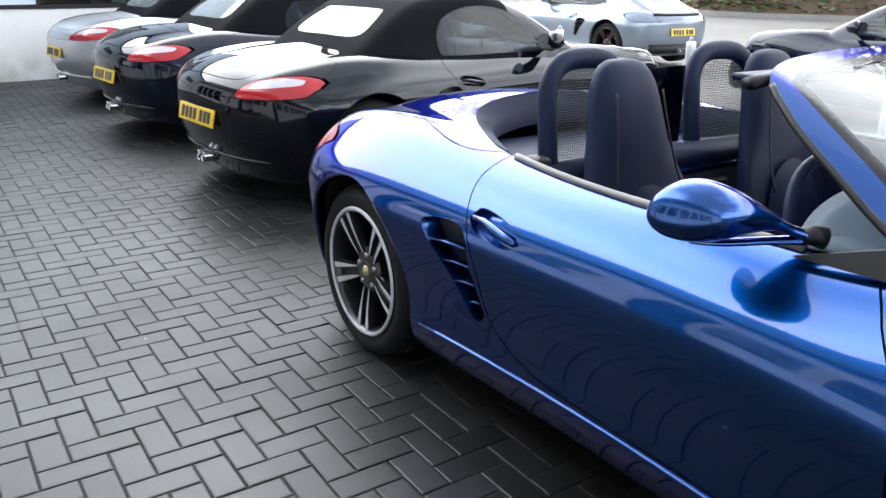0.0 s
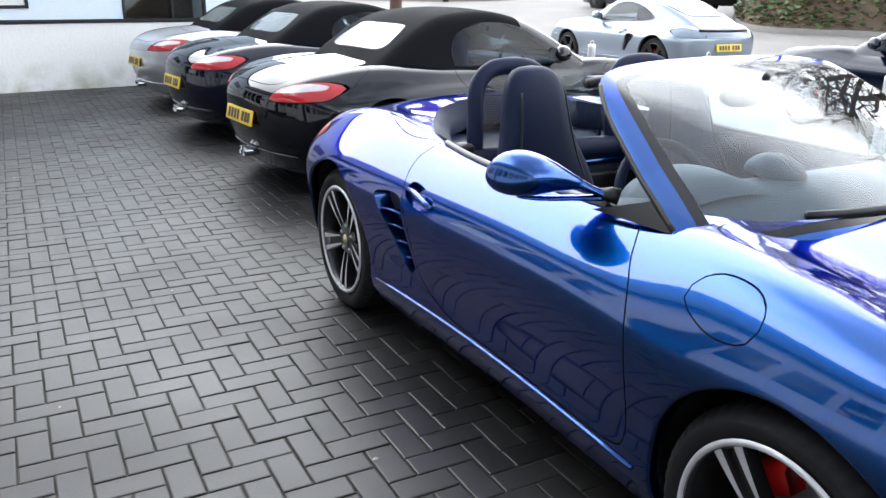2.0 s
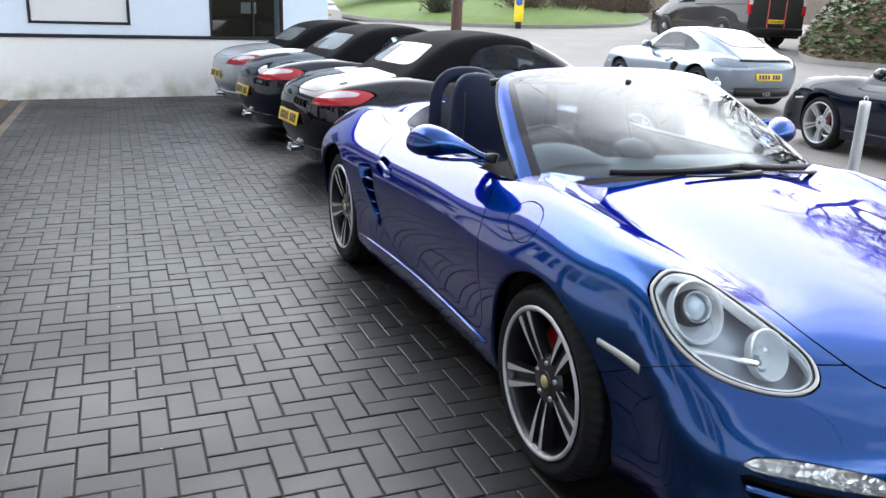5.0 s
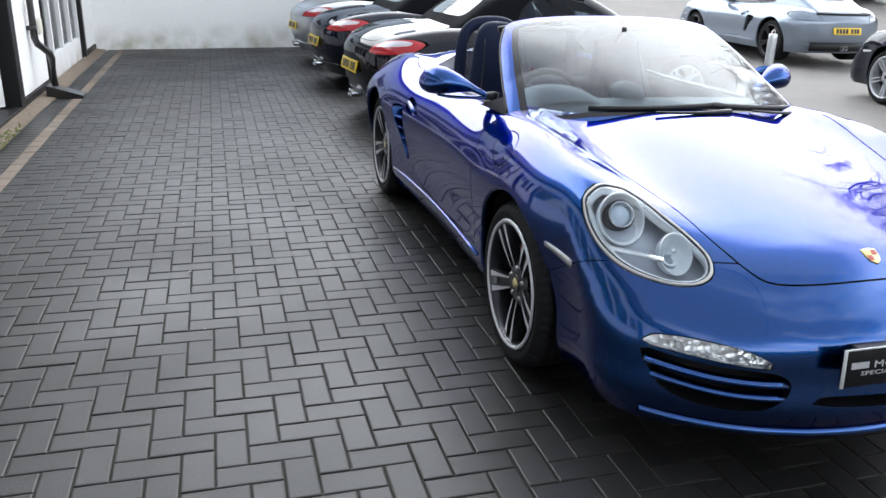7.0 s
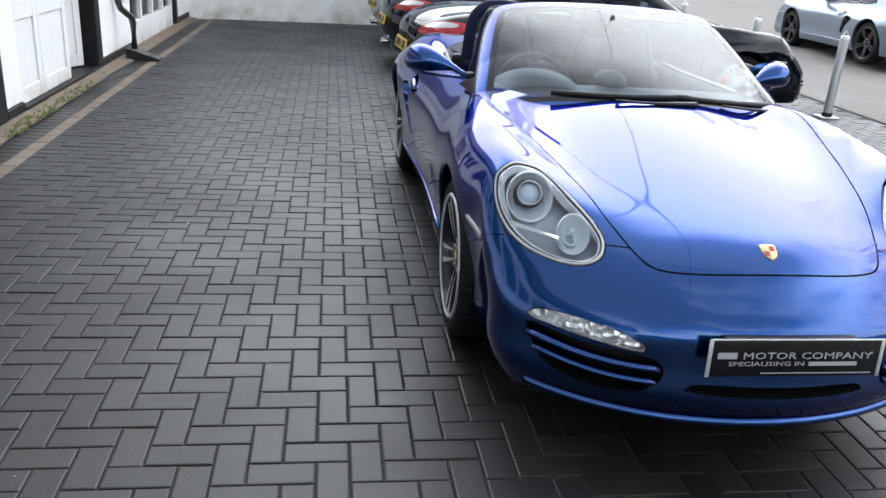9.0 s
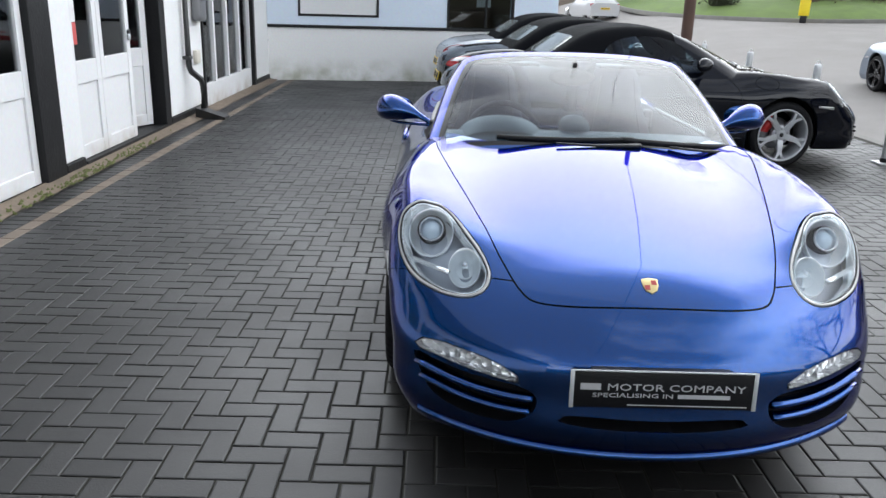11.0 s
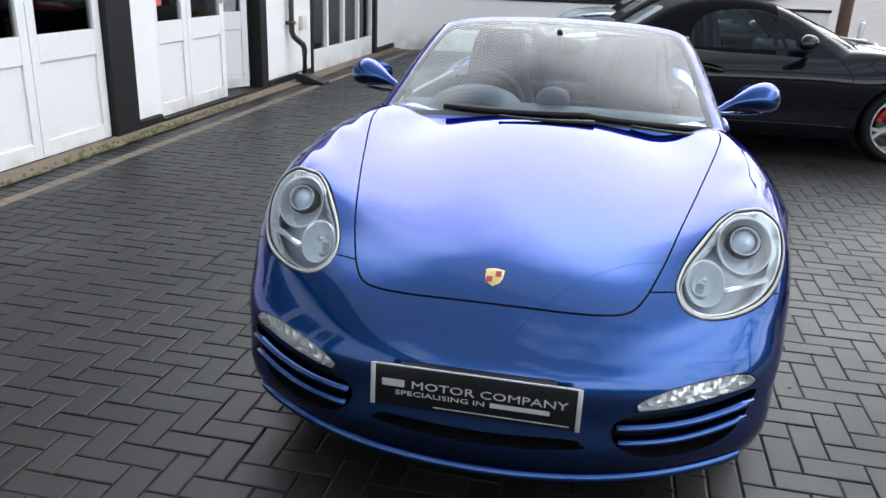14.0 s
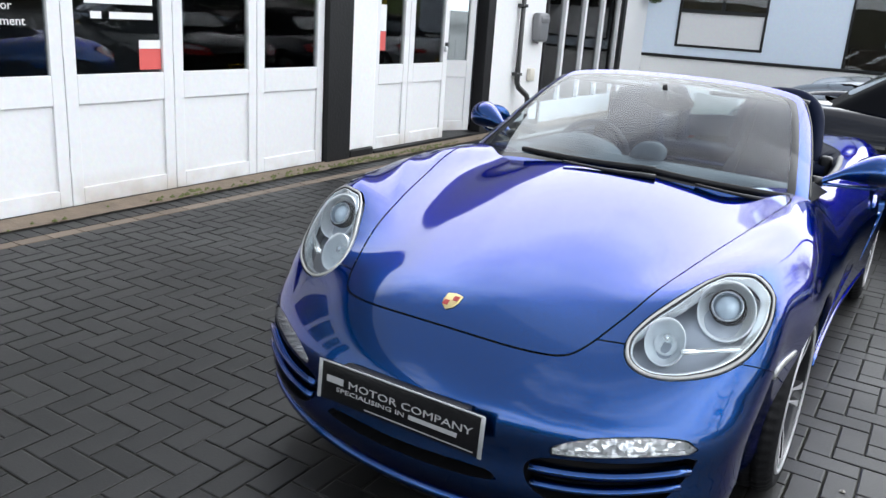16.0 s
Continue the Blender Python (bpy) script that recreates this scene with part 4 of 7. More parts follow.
def build_car(name, label, coat, roof, wheels, m, detail=False, tail=True, lamp=None):
    car = thing(name, label, "car", m=m)
    P = PANELS
    part("body_side", P["wings"], coat, car, normals=normal_of)
    part("front_bumper", P["front_bumper"], coat, car, normals=normal_of)
    part("rear_bumper", P["rear_bumper"], coat, car, normals=normal_of)
    bonnet = part("bonnet", P["bonnet"], coat, car, normals=normal_of)
    part("engine_cover", P["hood_lid"], coat, car, normals=normal_of)
    part("boot_lid", P["boot_lid"], coat, car, normals=normal_of)
    arch_lips(car, coat)
    part("inner_structure", INNER_GEO, INNER, car)
    part("floor_pan", box(-0.50, -0.70, 0.16, 0.50, 2.9, 0.20, 0.02), INNER, car)
    for side, sign in (("r", -1), ("l", 1)):
        door = part("door", P["door_" + side], coat, car, normals=normal_of)
        cup, wall = sunk(P["handle_" + side], 0.030)
        part("handle_recess", merged(cup, wall), coat, door)
        hx = [np.array([sign * (surf_x(y, z) + 0.004), y, z]) for y, z in ((1.700, 0.730), (1.65, 0.727), (1.60, 0.718), (1.55, 0.709), (1.505, 0.702))]
        part("door_handle", sweep(hx, [0.009, 0.013, 0.014, 0.013, 0.009], 10), coat, door)
        headlamp(car, side, sign)
        d = part("daytime_lamp", P["daylamp_" + side], LENS, car, "clear slim daytime lamp with chrome reflectors")
        d.visible_shadow = False
        back, wall = sunk(P["daylamp_" + side], 0.03)
        part("lamp_reflector", merged(back, wall), FACET, d)
        # cooling intake with two blades
        back, wall = sunk(P["intake_" + side], 0.0, (-sign * 0.03, 0.13, 0.0))
        part("intake_duct", merged(back, wall), TRIM, car)
        for za, zb, xa, xb in ((0.392, 0.362, 0.700, 0.352), (0.350, 0.322, 0.684, 0.360)):
            pts = []
            for t in np.linspace(0, 1, 12):
                x, z = sign * (xa + (xb - xa) * t), za + (zb - za) * t - 0.012 * math.sin(math.pi * t)
                pts.append((x, surf_y(x, z) + 0.010, z))
            part("intake_blade", sweep(pts, 0.024, 8, 0.5), coat, car)
        back, wall = sunk(P["vent_" + side], 0.0, (-sign * 0.060, -0.016, 0.006))
        part("vent_duct", back, TRIM, car)
        part("vent_edge", wall, coat, car)
        for k in range(4):
            t = (k + 0.6) / 4.4
            y0, y1, z = 1.935 - 0.27 * t, 1.73 - 0.085 * t, 0.665 - 0.235 * t
            y0 = max(y0, y1 + 0.02)
            pts = [(sign * (surf_x(y, zz) - 0.012), y, zz) for y, zz in ((y0 - 0.012, z - 0.012), ((y0 + y1) / 2, z - 0.004), (y1 - 0.005, z))]
            part("vent_slat", sweep(pts, 0.016, 8, 0.3), coat if detail else TRIM, car)
        # tail lamp: red with a pale bar
        geo = P["tail_" + side]
        sk = Skin(geo[0], geo[1])
        pts = np.array(sk.v)
        pale = sk.split(sk.f, away(np.stack([-np.abs(pts[:, 0]), pts[:, 2]], -1), REVERSE_LENS))
        tl = part("tail_lamp", sk.geo(pale[1]), lamp or RED_LENS, car, "smoked grey tail lamp" if lamp else "red tail lamp with a pale reversing lens")
        part("reversing_lens", sk.geo(pale[0]), lamp or CLEAR_LENS, tl)
        # side marker on the front wing
        mk = []
        for t in np.linspace(0, 1, 8):
            y, z = -0.315 - 0.165 * t, 0.592 - 0.016 * t
            h = 0.009 + 0.005 * t
            mk.append([(sign * (surf_x(y, zz) + off), y, zz) for zz, off in ((z + h, 0.0), (z + h * 0.8, 0.005), (z - h * 0.8, 0.005), (z - h, 0.0))])
        part("side_marker", (np.array(mk).reshape(-1, 3), grid_faces(8, 4) + [(0, 1, 2, 3), (28, 29, 30, 31)]), LAMP_SEAL, car, "clear slim side marker lamp")
        # sill strip along the foot of the door
        sp = [(sign * (surf_x(y, 0.285) - 0.004), y, 0.285 + 0.008 * math.sin((y - 0.4) * 2)) for y in np.linspace(0.42, 1.98, 14)]
        part("sill_blade", sweep(sp, 0.014, 8, 0.5), coat, car)
        door_mirror(car, sign, coat)
    part("fuel_flap", P["flap"], coat, car, normals=normal_of)
    back, wall = sunk(P["mid_intake"], 0.0, (0, 0.09, 0))
    part("middle_intake", merged(back, wall), TRIM, car)
    lip = []
    for x in np.linspace(-0.70, 0.70, 40):
        z = 0.185 + 0.03 * (abs(x) / 0.7) ** 3
        lip.append([(x, surf_y(x, z) - dy, z + dz) for dy, dz in ((-0.010, 0.030), (0.010, 0.014), (0.018, 0.004), (0.014, -0.008), (-0.03, -0.014), (-0.2, -0.012))])
    part("front_lip", (np.array(lip).reshape(-1, 3), grid_faces(40, 6)), coat, car)
    add_wheels(car, wheels)
    # badge on the bonnet
    c = (0.0, -0.822, surf_z(0, -0.822))
    b = part("badge", shield(0.050, 0.064, 0.003), GOLD, car, "small gold and red shield badge", m=on_skin(c))
    for x, y in ((-0.011, -0.008), (0.011, 0.012)):
        part("badge_field", box(x - 0.008, y - 0.009, 0.003, x + 0.008, y + 0.009, 0.0042), RED_ENAMEL, b, smooth=False)
    # rear: exhaust, spoiler line
    for x in (-0.035, 0.035):
        part("exhaust_pipe", lathe([(0.030, 2.95), (0.034, 3.20), (0.031, 3.205), (0.027, 3.195), (0.026, 3.0)], 24, "y", (x, 0, 0.262)), CHROME, car)
    if tail:
        rp, mm = plate(car, surf_y(0.0, 0.54, 1) + 0.010, 0.535, PLATE_YELLOW, INK, True)
        for k, (x, wdt) in enumerate(((-0.19, 0.045), (-0.13, 0.045), (-0.07, 0.045), (-0.01, 0.045), (0.085, 0.045), (0.145, 0.045), (0.20, 0.045))):
            part("dark_bar", box(x - wdt / 2, -0.036, 0.004, x + wdt / 2, 0.036, 0.0055), INK, rp, smooth=False)
    part("rear_strip", sweep([(x, surf_y(x, 0.30, 1) + 0.004, 0.30) for x in np.linspace(-0.62, 0.62, 24)], 0.012, 8), coat, car)
    # screen
    R = ROOFS[roof if roof in ROOFS else "soft"]
    glassy = part("windscreen", R["screen"], SCREEN_GLASS, car, "curved windscreen in a painted surround", normals=R["normals"])
    part("black_edging", R["frit"], FRIT, glassy, normals=R["normals"])
    glassy.visible_shadow = False
    if roof == "open":
        frame_part = part("screen_surround", R["surround"], coat, car, normals=R["normals"])
        g = R["surround"]
        q = np.array(g[0]) - R["normals"](np.array(g[0])) * 0.003
        part("surround_back", thick((q, g[1]), 0.020, R["normals"](np.array(g[0]))), TRIM, frame_part, smooth=False)
        open_cabin(car, coat)
    else:
        part("screen_surround", R["pillars"], coat, car, normals=R["normals"])
        part("soft_top" if roof == "soft" else "roof", R["cover"], CANVAS if roof == "soft" else coat, car, "black canvas soft top" if roof == "soft" else "", normals=R["normals"])
        for side in "rl":
            g = part("side_window", R["side_" + side], DARK_GLASS, car, normals=R["normals"])
            g.visible_shadow = False
        g = part("rear_window", R["rear"], BACKLIGHT, car, normals=R["normals"])
        closed_cabin(car)
        if roof == "coupe":
            part("tail_strip", sweep([(x, surf_y(x, 0.792, 1) + 0.010, 0.792) for x in np.linspace(-0.50, 0.50, 24)], 0.020, 8, 0.9), TRIM, car)
            part("diffuser", sweep([(x, surf_y(x, 0.30, 1) + 0.006, 0.285) for x in np.linspace(-0.55, 0.55, 24)], 0.055, 8, 1.4), TRIM, car)
            g = np.array(R["rear"][0])
            part("window_edge", sweep([tuple(g[i]) for i in outline(R["rear"][1])], 0.009, 6, caps=False), TRIM, car)
    if detail or roof != "coupe":
        wipers(car)
    return car


def door_mirror(car, sign, coat):
    """A drop-shaped mirror housing on two painted arms."""
    rows = []
    for t, w, h, z, yy in ((0.0, 0.016, 0.014, 0.930, 0.805), (0.10, 0.026, 0.022, 0.936, 0.818), (0.25, 0.050, 0.040, 0.947, 0.845), (0.48, 0.084, 0.063, 0.957, 0.875), (0.72, 0.098, 0.072, 0.959, 0.893), (0.90, 0.080, 0.057, 0.953, 0.910), (0.98, 0.045, 0.030, 0.948, 0.925), (1.0, 0.010, 0.008, 0.946, 0.930)):
        x = 0.735 + 0.235 * t
        rows.append([(sign * x, yy + (w * math.cos(a) * (1.0 if math.cos(a) < 0 else 0.72)), z + h * math.sin(a) * (1.0 if math.sin(a) > 0 else 0.86)) for a in np.linspace(0, 2 * math.pi, 24, endpoint=False)])
    f = grid_faces(8, 24, True) + [tuple(range(24))[::-1], tuple(range(168, 192))]
    f = f if sign > 0 else [q[::-1] for q in f]
    mir = part("door_mirror", (np.array(rows).reshape(-1, 3), f), coat, car)
    sub = mir.modifiers.new("round", "SUBSURF")
    sub.levels = sub.render_levels = 2
    part("mirror_stalk", sweep(smooth_path([(sign * 0.685, 0.772, 0.905), (sign * 0.715, 0.792, 0.917), (sign * 0.755, 0.815, 0.936), (sign * 0.80, 0.838, 0.945)], 12), [0.018, 0.018, 0.017, 0.017, 0.017, 0.018, 0.020, 0.022, 0.024, 0.026, 0.028, 0.030, 0.030][:13], 12, 0.7), coat, mir)
    part("mirror_foot", sweep(smooth_path([(sign * 0.895, 0.895, 0.894), (sign * 0.83, 0.868, 0.889), (sign * 0.755, 0.825, 0.892), (sign * 0.690, 0.775, 0.896)], 12), [0.008, 0.012, 0.015, 0.017, 0.018, 0.019, 0.020, 0.020, 0.020, 0.020, 0.021, 0.022, 0.022][:13], 10, 0.42), coat, mir)
    part("mirror_base", sweep([(sign * 0.655, 0.752, 0.900), (sign * 0.672, 0.765, 0.905), (sign * 0.694, 0.780, 0.906)], [0.026, 0.024, 0.018], 14, 0.9), TRIM, mir)
    part("mirror_glass", (np.array([(sign * (0.865 + 0.080 * math.cos(a)), 0.952, 0.956 + 0.052 * math.sin(a)) for a in np.linspace(0, 2 * math.pi, 24, endpoint=False)]), [tuple(range(24))]), MIRROR, mir)


def wipers(car):
    f = roof_solid("soft")

    def screen_y(x, z):
        lo, hi = 1.6, 0.0
        for _ in range(26):
            mid = (lo + hi) / 2
            lo, hi = (mid, hi) if f(np.array([x, mid, z])) < 0 else (lo, mid)
        return lo
    for x0, x1, z0, z1 in ((0.20, -0.38, 0.908, 0.896), (0.66, 0.14, 0.866, 0.908)):
        arm = [(x0 + (x1 - x0) * t * 0.62, screen_y(x0 + (x1 - x0) * t * 0.62, z0 + (z1 - z0) * t) - 0.030 - 0.012 * math.sin(math.pi * t), z0 + (z1 - z0) * t * 0.5 + 0.004 + 0.012 * t) for t in np.linspace(0, 1, 9)]
        w = part("wiper", sweep(arm, [0.014, 0.014, 0.012, 0.011, 0.009, 0.008, 0.008, 0.007, 0.007], 8, 0.7), TRIM, car, "black windscreen wiper")
        blade = [(x0 - 0.02 + (x1 - x0) * t, screen_y(x0 - 0.02 + (x1 - x0) * t, z0 + 0.022 + (z1 - z0) * t) - 0.010, z0 + 0.022 + (z1 - z0) * t) for t in np.linspace(0, 1, 14)]
        part("wiper_blade", sweep(blade, 0.009, 6, 1.3), TRIM, w)
    part("cowl", sweep([(x, 0.262 + 0.30 * x * x, 0.868 - 0.10 * x * x) for x in np.linspace(-0.64, 0.64, 24)], 0.035, 8, 0.4), TRIM, car)


def seat(car, x, y, mat=None):
    """A sports seat with side bolsters and a built-in headrest; the occupant faces -y."""
    mat = mat or LEATHER
    rows = []
    for z, w, d, lean in ((0.0, 0.225, 0.055, 0.0), (0.10, 0.24, 0.06, 0.015), (0.26, 0.235, 0.06, 0.055), (0.38, 0.205, 0.055, 0.09), (0.46, 0.172, 0.055, 0.105), (0.54, 0.152, 0.055, 0.12), (0.64, 0.138, 0.055, 0.145), (0.715, 0.112, 0.045, 0.16), (0.75, 0.058, 0.026, 0.17)):
        rows.append([(w * math.copysign(abs(math.cos(a)) ** 0.8, math.cos(a)), lean + d * math.copysign(abs(math.sin(a)) ** 0.8, math.sin(a)) - (0.035 * abs(math.cos(a)) ** 4 if z < 0.45 else 0.0), z) for a in np.linspace(0, 2 * math.pi, 28, endpoint=False)])
    f = grid_faces(9, 28, True) + [tuple(range(28))[::-1], tuple(range(8 * 28, 9 * 28))]
    m = pose(x, y, 0.42)
    st = part("seat", (np.array(rows).reshape(-1, 3), f), mat, car, "dark leather sports seat", m=m)
    sub = st.modifiers.new("round", "SUBSURF")
    sub.levels = sub.render_levels = 1
    dome = [(0.145 * r * math.cos(a), -0.062 + 0.20 * (0.20 + 0.19 * r * math.sin(a)) - 0.022 * (1 - r**4), 0.20 + 0.19 * r * math.sin(a)) for r in np.linspace(0, 1, 6) for a in np.linspace(0, 2 * math.pi, 32, endpoint=False)]
    part("seat_panel", (np.array(dome), grid_faces(6, 32, True)), mat, st)
    for sx in (-1, 1):
        part("seat_seam", sweep(smooth_path([(sx * 0.150, -0.035, 0.30), (sx * 0.128, 0.020, 0.42), (sx * 0.108, 0.052, 0.54), (sx * 0.096, 0.082, 0.66)], 14), 0.0035, 6), TRIM, st)
    part("seat_cushion", box(-0.24, -0.52, -0.12, 0.24, 0.02, 0.03, 0.05, 3), mat, st)
    for s in (-1, 1):
        part("seat_bolster", sweep([(s * 0.215, -0.50, 0.02), (s * 0.22, -0.25, 0.045), (s * 0.225, -0.03, 0.05)], [0.035, 0.05, 0.04], 12), mat, st)
    part("seat_knob", lathe([(0.0, -0.012), (0.022, -0.012), (0.024, 0.0), (0.024, 0.02)], 16, "x", (-0.255 if x < 0 else -0.25, 0.05, 0.10)), CHROME, st)


def closed_cabin(car):
    for x in (-0.36, 0.36):
        seat(car, x, 1.42)
    part("dashboard", box(-0.64, 0.55, 0.70, 0.64, 0.95, 0.88, 0.05, 3), LEATHER, car)
    part("cabin_floor", box(-0.68, 0.5, 0.28, 0.68, 2.2, 0.32, 0.01), CARPET, car)
    part("rear_bulkhead", box(-0.64, 1.78, 0.30, 0.64, 1.86, 0.88, 0.02), CARPET, car)
    steering(car, -0.36)


def steering(car, x):
    m = pose(x + 0.03, 0.905, 0.815, 68, 0, 0)
    ring = [(0.185 * math.cos(a), 0.185 * math.sin(a), 0) for a in np.linspace(0, 2 * math.pi, 41)]
    w = part("steering_wheel", sweep(ring, 0.016, 10, caps=False), LEATHER, car, "three-spoke leather steering wheel", m=m)
    part("airbag_pad", lathe([(0.0, 0.03), (0.045, 0.026), (0.062, 0.0), (0.05, -0.05)], 24, "z"), LEATHER, w)
    for a in (0.1, math.pi - 0.1, -math.pi / 2):
        part("wheel_spoke", sweep([(0.05 * math.cos(a), 0.05 * math.sin(a), 0), (0.18 * math.cos(a), 0.18 * math.sin(a), 0)], [0.022, 0.015], 8, 0.5), ALLOY_SILVER, w)


def open_cabin(car, coat):
    """The open cockpit: trim, dash, seats, hoops, deflector and mirror."""
    zt = 0.862
    # waist rail round the opening
    rail = [(x, y, surf_z(min(abs(x), 0.70), y) + 0.002) for x, y in smooth_path([(0.672, 0.78), (0.684, 1.18), (0.674, 1.50), (0.655, 1.75)], 20)]
    for s in (-1, 1):
        part("waist_seal", sweep([(s * x, y, z) for x, y, z in rail], 0.013, 8, 0.8), WAIST, car)
    # tub
    half = [(0.63, 0.62), (0.672, 0.80), (0.684, 1.18), (0.674, 1.50), (0.655, 1.75), (0.622, 1.92), (0.500, 2.16), (0.395, 2.32), (0.30, 2.39), (0.158, 2.425), (0.0, 2.435)]
    lp = [tuple(p) for p in smooth_path(half, 60)]
    lp = lp + [(-x, y) for x, y in lp[::-1][1:]]
    rows = []
    for x, y in lp:
        zz = surf_z(abs(x), y)
        k = 0.94 if y < 1.8 else 0.90
        rows.append([(x, y, zz), (x * 0.985, y - (0.004 if y > 2 else 0), zz - 0.012), (x * k, y - (0.05 if y > 1.95 else 0), zz - 0.05), (x * k, y - (0.06 if y > 1.95 else 0), 0.30 if y < 1.8 else zz - 0.12)])
    part("cockpit_lining", (np.array(rows).reshape(-1, 3), [q[::-1] for q in grid_faces(len(rows), 4)]), LEATHER, car, "dark leather cockpit lining")
    part("cabin_floor", box(-0.66, 0.4, 0.28, 0.66, 1.9, 0.32, 0.01), CARPET, car)
    part("rear_shelf", box(-0.60, 1.75, 0.72, 0.60, 2.36, 0.79, 0.02), LEATHER, car)
    part("rear_bulkhead", box(-0.63, 1.68, 0.30, 0.63, 1.82, 0.76, 0.03, 3), CARPET, car, "dark carpeted bulkhead")
    part("bulkhead_pad", sweep([(-0.60, 1.72, 0.80), (0.0, 1.73, 0.81), (0.60, 1.72, 0.80)], 0.06, 14, 0.8), LEATHER, car)
    part("storage_box", box(-0.26, 1.655, 0.60, 0.26, 1.72, 0.72, 0.012), TRIM, car)
    part("cross_rail", box(-0.64, 1.68, 0.745, 0.64, 1.78, 0.775, 0.01), coat, car)
    part("centre_tunnel", box(-0.10, 0.75, 0.30, 0.10, 1.78, 0.52, 0.04, 3), LEATHER, car)
    part("gear_lever", lathe([(0.0, 0.69), (0.020, 0.685), (0.028, 0.66), (0.022, 0.63), (0.010, 0.60), (0.05, 0.52)], 20, "z", (0, 1.12, 0)), LEATHER, car)
    # dash with its hooded instruments
    sec = [(0.42, 0.84), (0.55, 0.885), (0.72, 0.895), (0.84, 0.875), (0.90, 0.82), (0.88, 0.70), (0.78, 0.55), (0.40, 0.55)]
    xs = np.linspace(-0.66, 0.66, 21)
    v = [(x, y + 0.05 * (x / 0.66) ** 2 + (0.10 * (abs(x) / 0.66) ** 2 if y < 0.5 else 0), z - 0.02 * (x / 0.66) ** 2) for x in xs for y, z in sec]
    part("dashboard", (np.array(v), [q[::-1] for q in grid_faces(21, 8, True)] + [tuple(range(8)), tuple(range(160, 168))[::-1]]), DASH_GREY, car, "grey-blue leather dashboard")
    hood = [[(-0.35 + 0.205 * math.cos(a), y, 0.845 + h * math.sin(a)) for a in np.linspace(0, math.pi, 20)] for y, h in ((0.62, 0.055), (0.70, 0.088), (0.82, 0.100), (0.87, 0.096), (0.87, 0.080), (0.79, 0.07))]
    part("instrument_hood", (np.array(hood).reshape(-1, 3), grid_faces(6, 20)), DASH_GREY, car)
    part("centre_vent", sweep(smooth_path([(-0.0, 0.70, 0.88), (0.0, 0.80, 0.92), (0.0, 0.88, 0.90)], 10), [0.04, 0.06, 0.07, 0.075, 0.075, 0.07, 0.065, 0.06, 0.05, 0.04, 0.03][:11], 16, 0.6), DASH_GREY, car)
    steering(car, -0.36)
    for x in (-0.36, 0.36):
        seat(car, x, 1.47)
    # roll-over hoops with wire mesh, and the glass between them
    for s in (-1, 1):
        cx = s * 0.335
        path = [(x, y - 0.20, z) for x, y, z in smooth_path([(cx - 0.205, 1.93, 0.79), (cx - 0.19, 1.965, 0.95), (cx - 0.165, 2.0, 1.07), (cx - 0.10, 2.02, 1.135), (cx, 2.025, 1.15), (cx + 0.10, 2.02, 1.135), (cx + 0.165, 2.0, 1.07), (cx + 0.19, 1.965, 0.95), (cx + 0.205, 1.93, 0.79)], 48)]
        hoop = part("roll_hoop", sweep(path, 0.034, 14, 0.8, up=(0, 1, 0)), LEATHER, car, "black padded roll-over hoop")
        geo = []
        for k in range(43):
            x = cx - 0.17 + 0.34 * k / 42
            top = 1.145 - 0.16 * abs((x - cx) / 0.17) ** 2.6
            geo.append(sweep([(x, 1.745, 0.84), (x, 1.745 + (top - 0.84) * 0.26, top)], 0.0012, 4, caps=False))
        for k in range(36):
            z = 0.845 + 0.0083 * k
            wd = 0.17 * (1 if z < 0.98 else max(0.0, 1 - ((z - 0.98) / 0.165) ** 2.2) ** 0.5)
            geo.append(sweep([(cx - wd, 1.745 + (z - 0.84) * 0.26, z), (cx + wd, 1.745 + (z - 0.84) * 0.26, z)], 0.0012, 4, caps=False))
        part("hoop_mesh", merged(*geo), MESH_GREY, hoop)
        part("belt_guide", box(cx + s * 0.26 - 0.03, 1.68, 0.76, cx + s * 0.26 + 0.03, 1.76, 0.88, 0.02, 3), TRIM, car)
    d = part("wind_deflector", box(-0.115, 1.785, 0.83, 0.115, 1.790, 1.11, 0.0), GLASS, car, "clear wind deflector pane", smooth=False)
    d.visible_shadow = False
    # header, visors and mirror
    rs = roof_solid("soft")

    def flank(y, z):
        lo, hi = 0.2, 1.0
        for _ in range(26):
            mid = (lo + hi) / 2
            lo, hi = (mid, hi) if rs(np.array([mid, y, z])) < 0 else (lo, mid)
        return lo
    edge = np.array(ROOFS["soft"]["surround"][0])
    edge = edge[edge[:, 0] > 0.40]
    post = [max((tuple(q) for q in edge if abs(q[2] - z) < 0.014), key=lambda q: q[1]) for z in np.linspace(0.868, 1.165, 13)]
    for s in (-1, 1):
        part("pillar_seal", sweep(smooth_path([(s * (x - 0.008), y + 0.004, z) for x, y, z in post], 30), 0.009, 8), TRIM, car)
    part("header_trim", sweep([(x, 1.045 - 0.10 * (0.3 - x * x), 1.215 - 0.14 * x * x) for x in np.linspace(-0.56, 0.56, 20)], 0.026, 8, 0.6), TRIM, car)
    for s in (-1, 1):
        part("sun_visor", box(s * 0.32 - 0.17, 1.03, 1.165, s * 0.32 + 0.17, 1.15, 1.183, 0.008, 3), LEATHER, car)
    part("rear_view_mirror", lathe([(0.0, 0.0), (0.09, 0.0), (0.115, 0.012), (0.09, 0.03), (0.0, 0.034)], 28, "y"), TRIM, car, m=pose(0, 0.93, 1.125) @ Matrix.Diagonal((1, 1, 0.36, 1)))
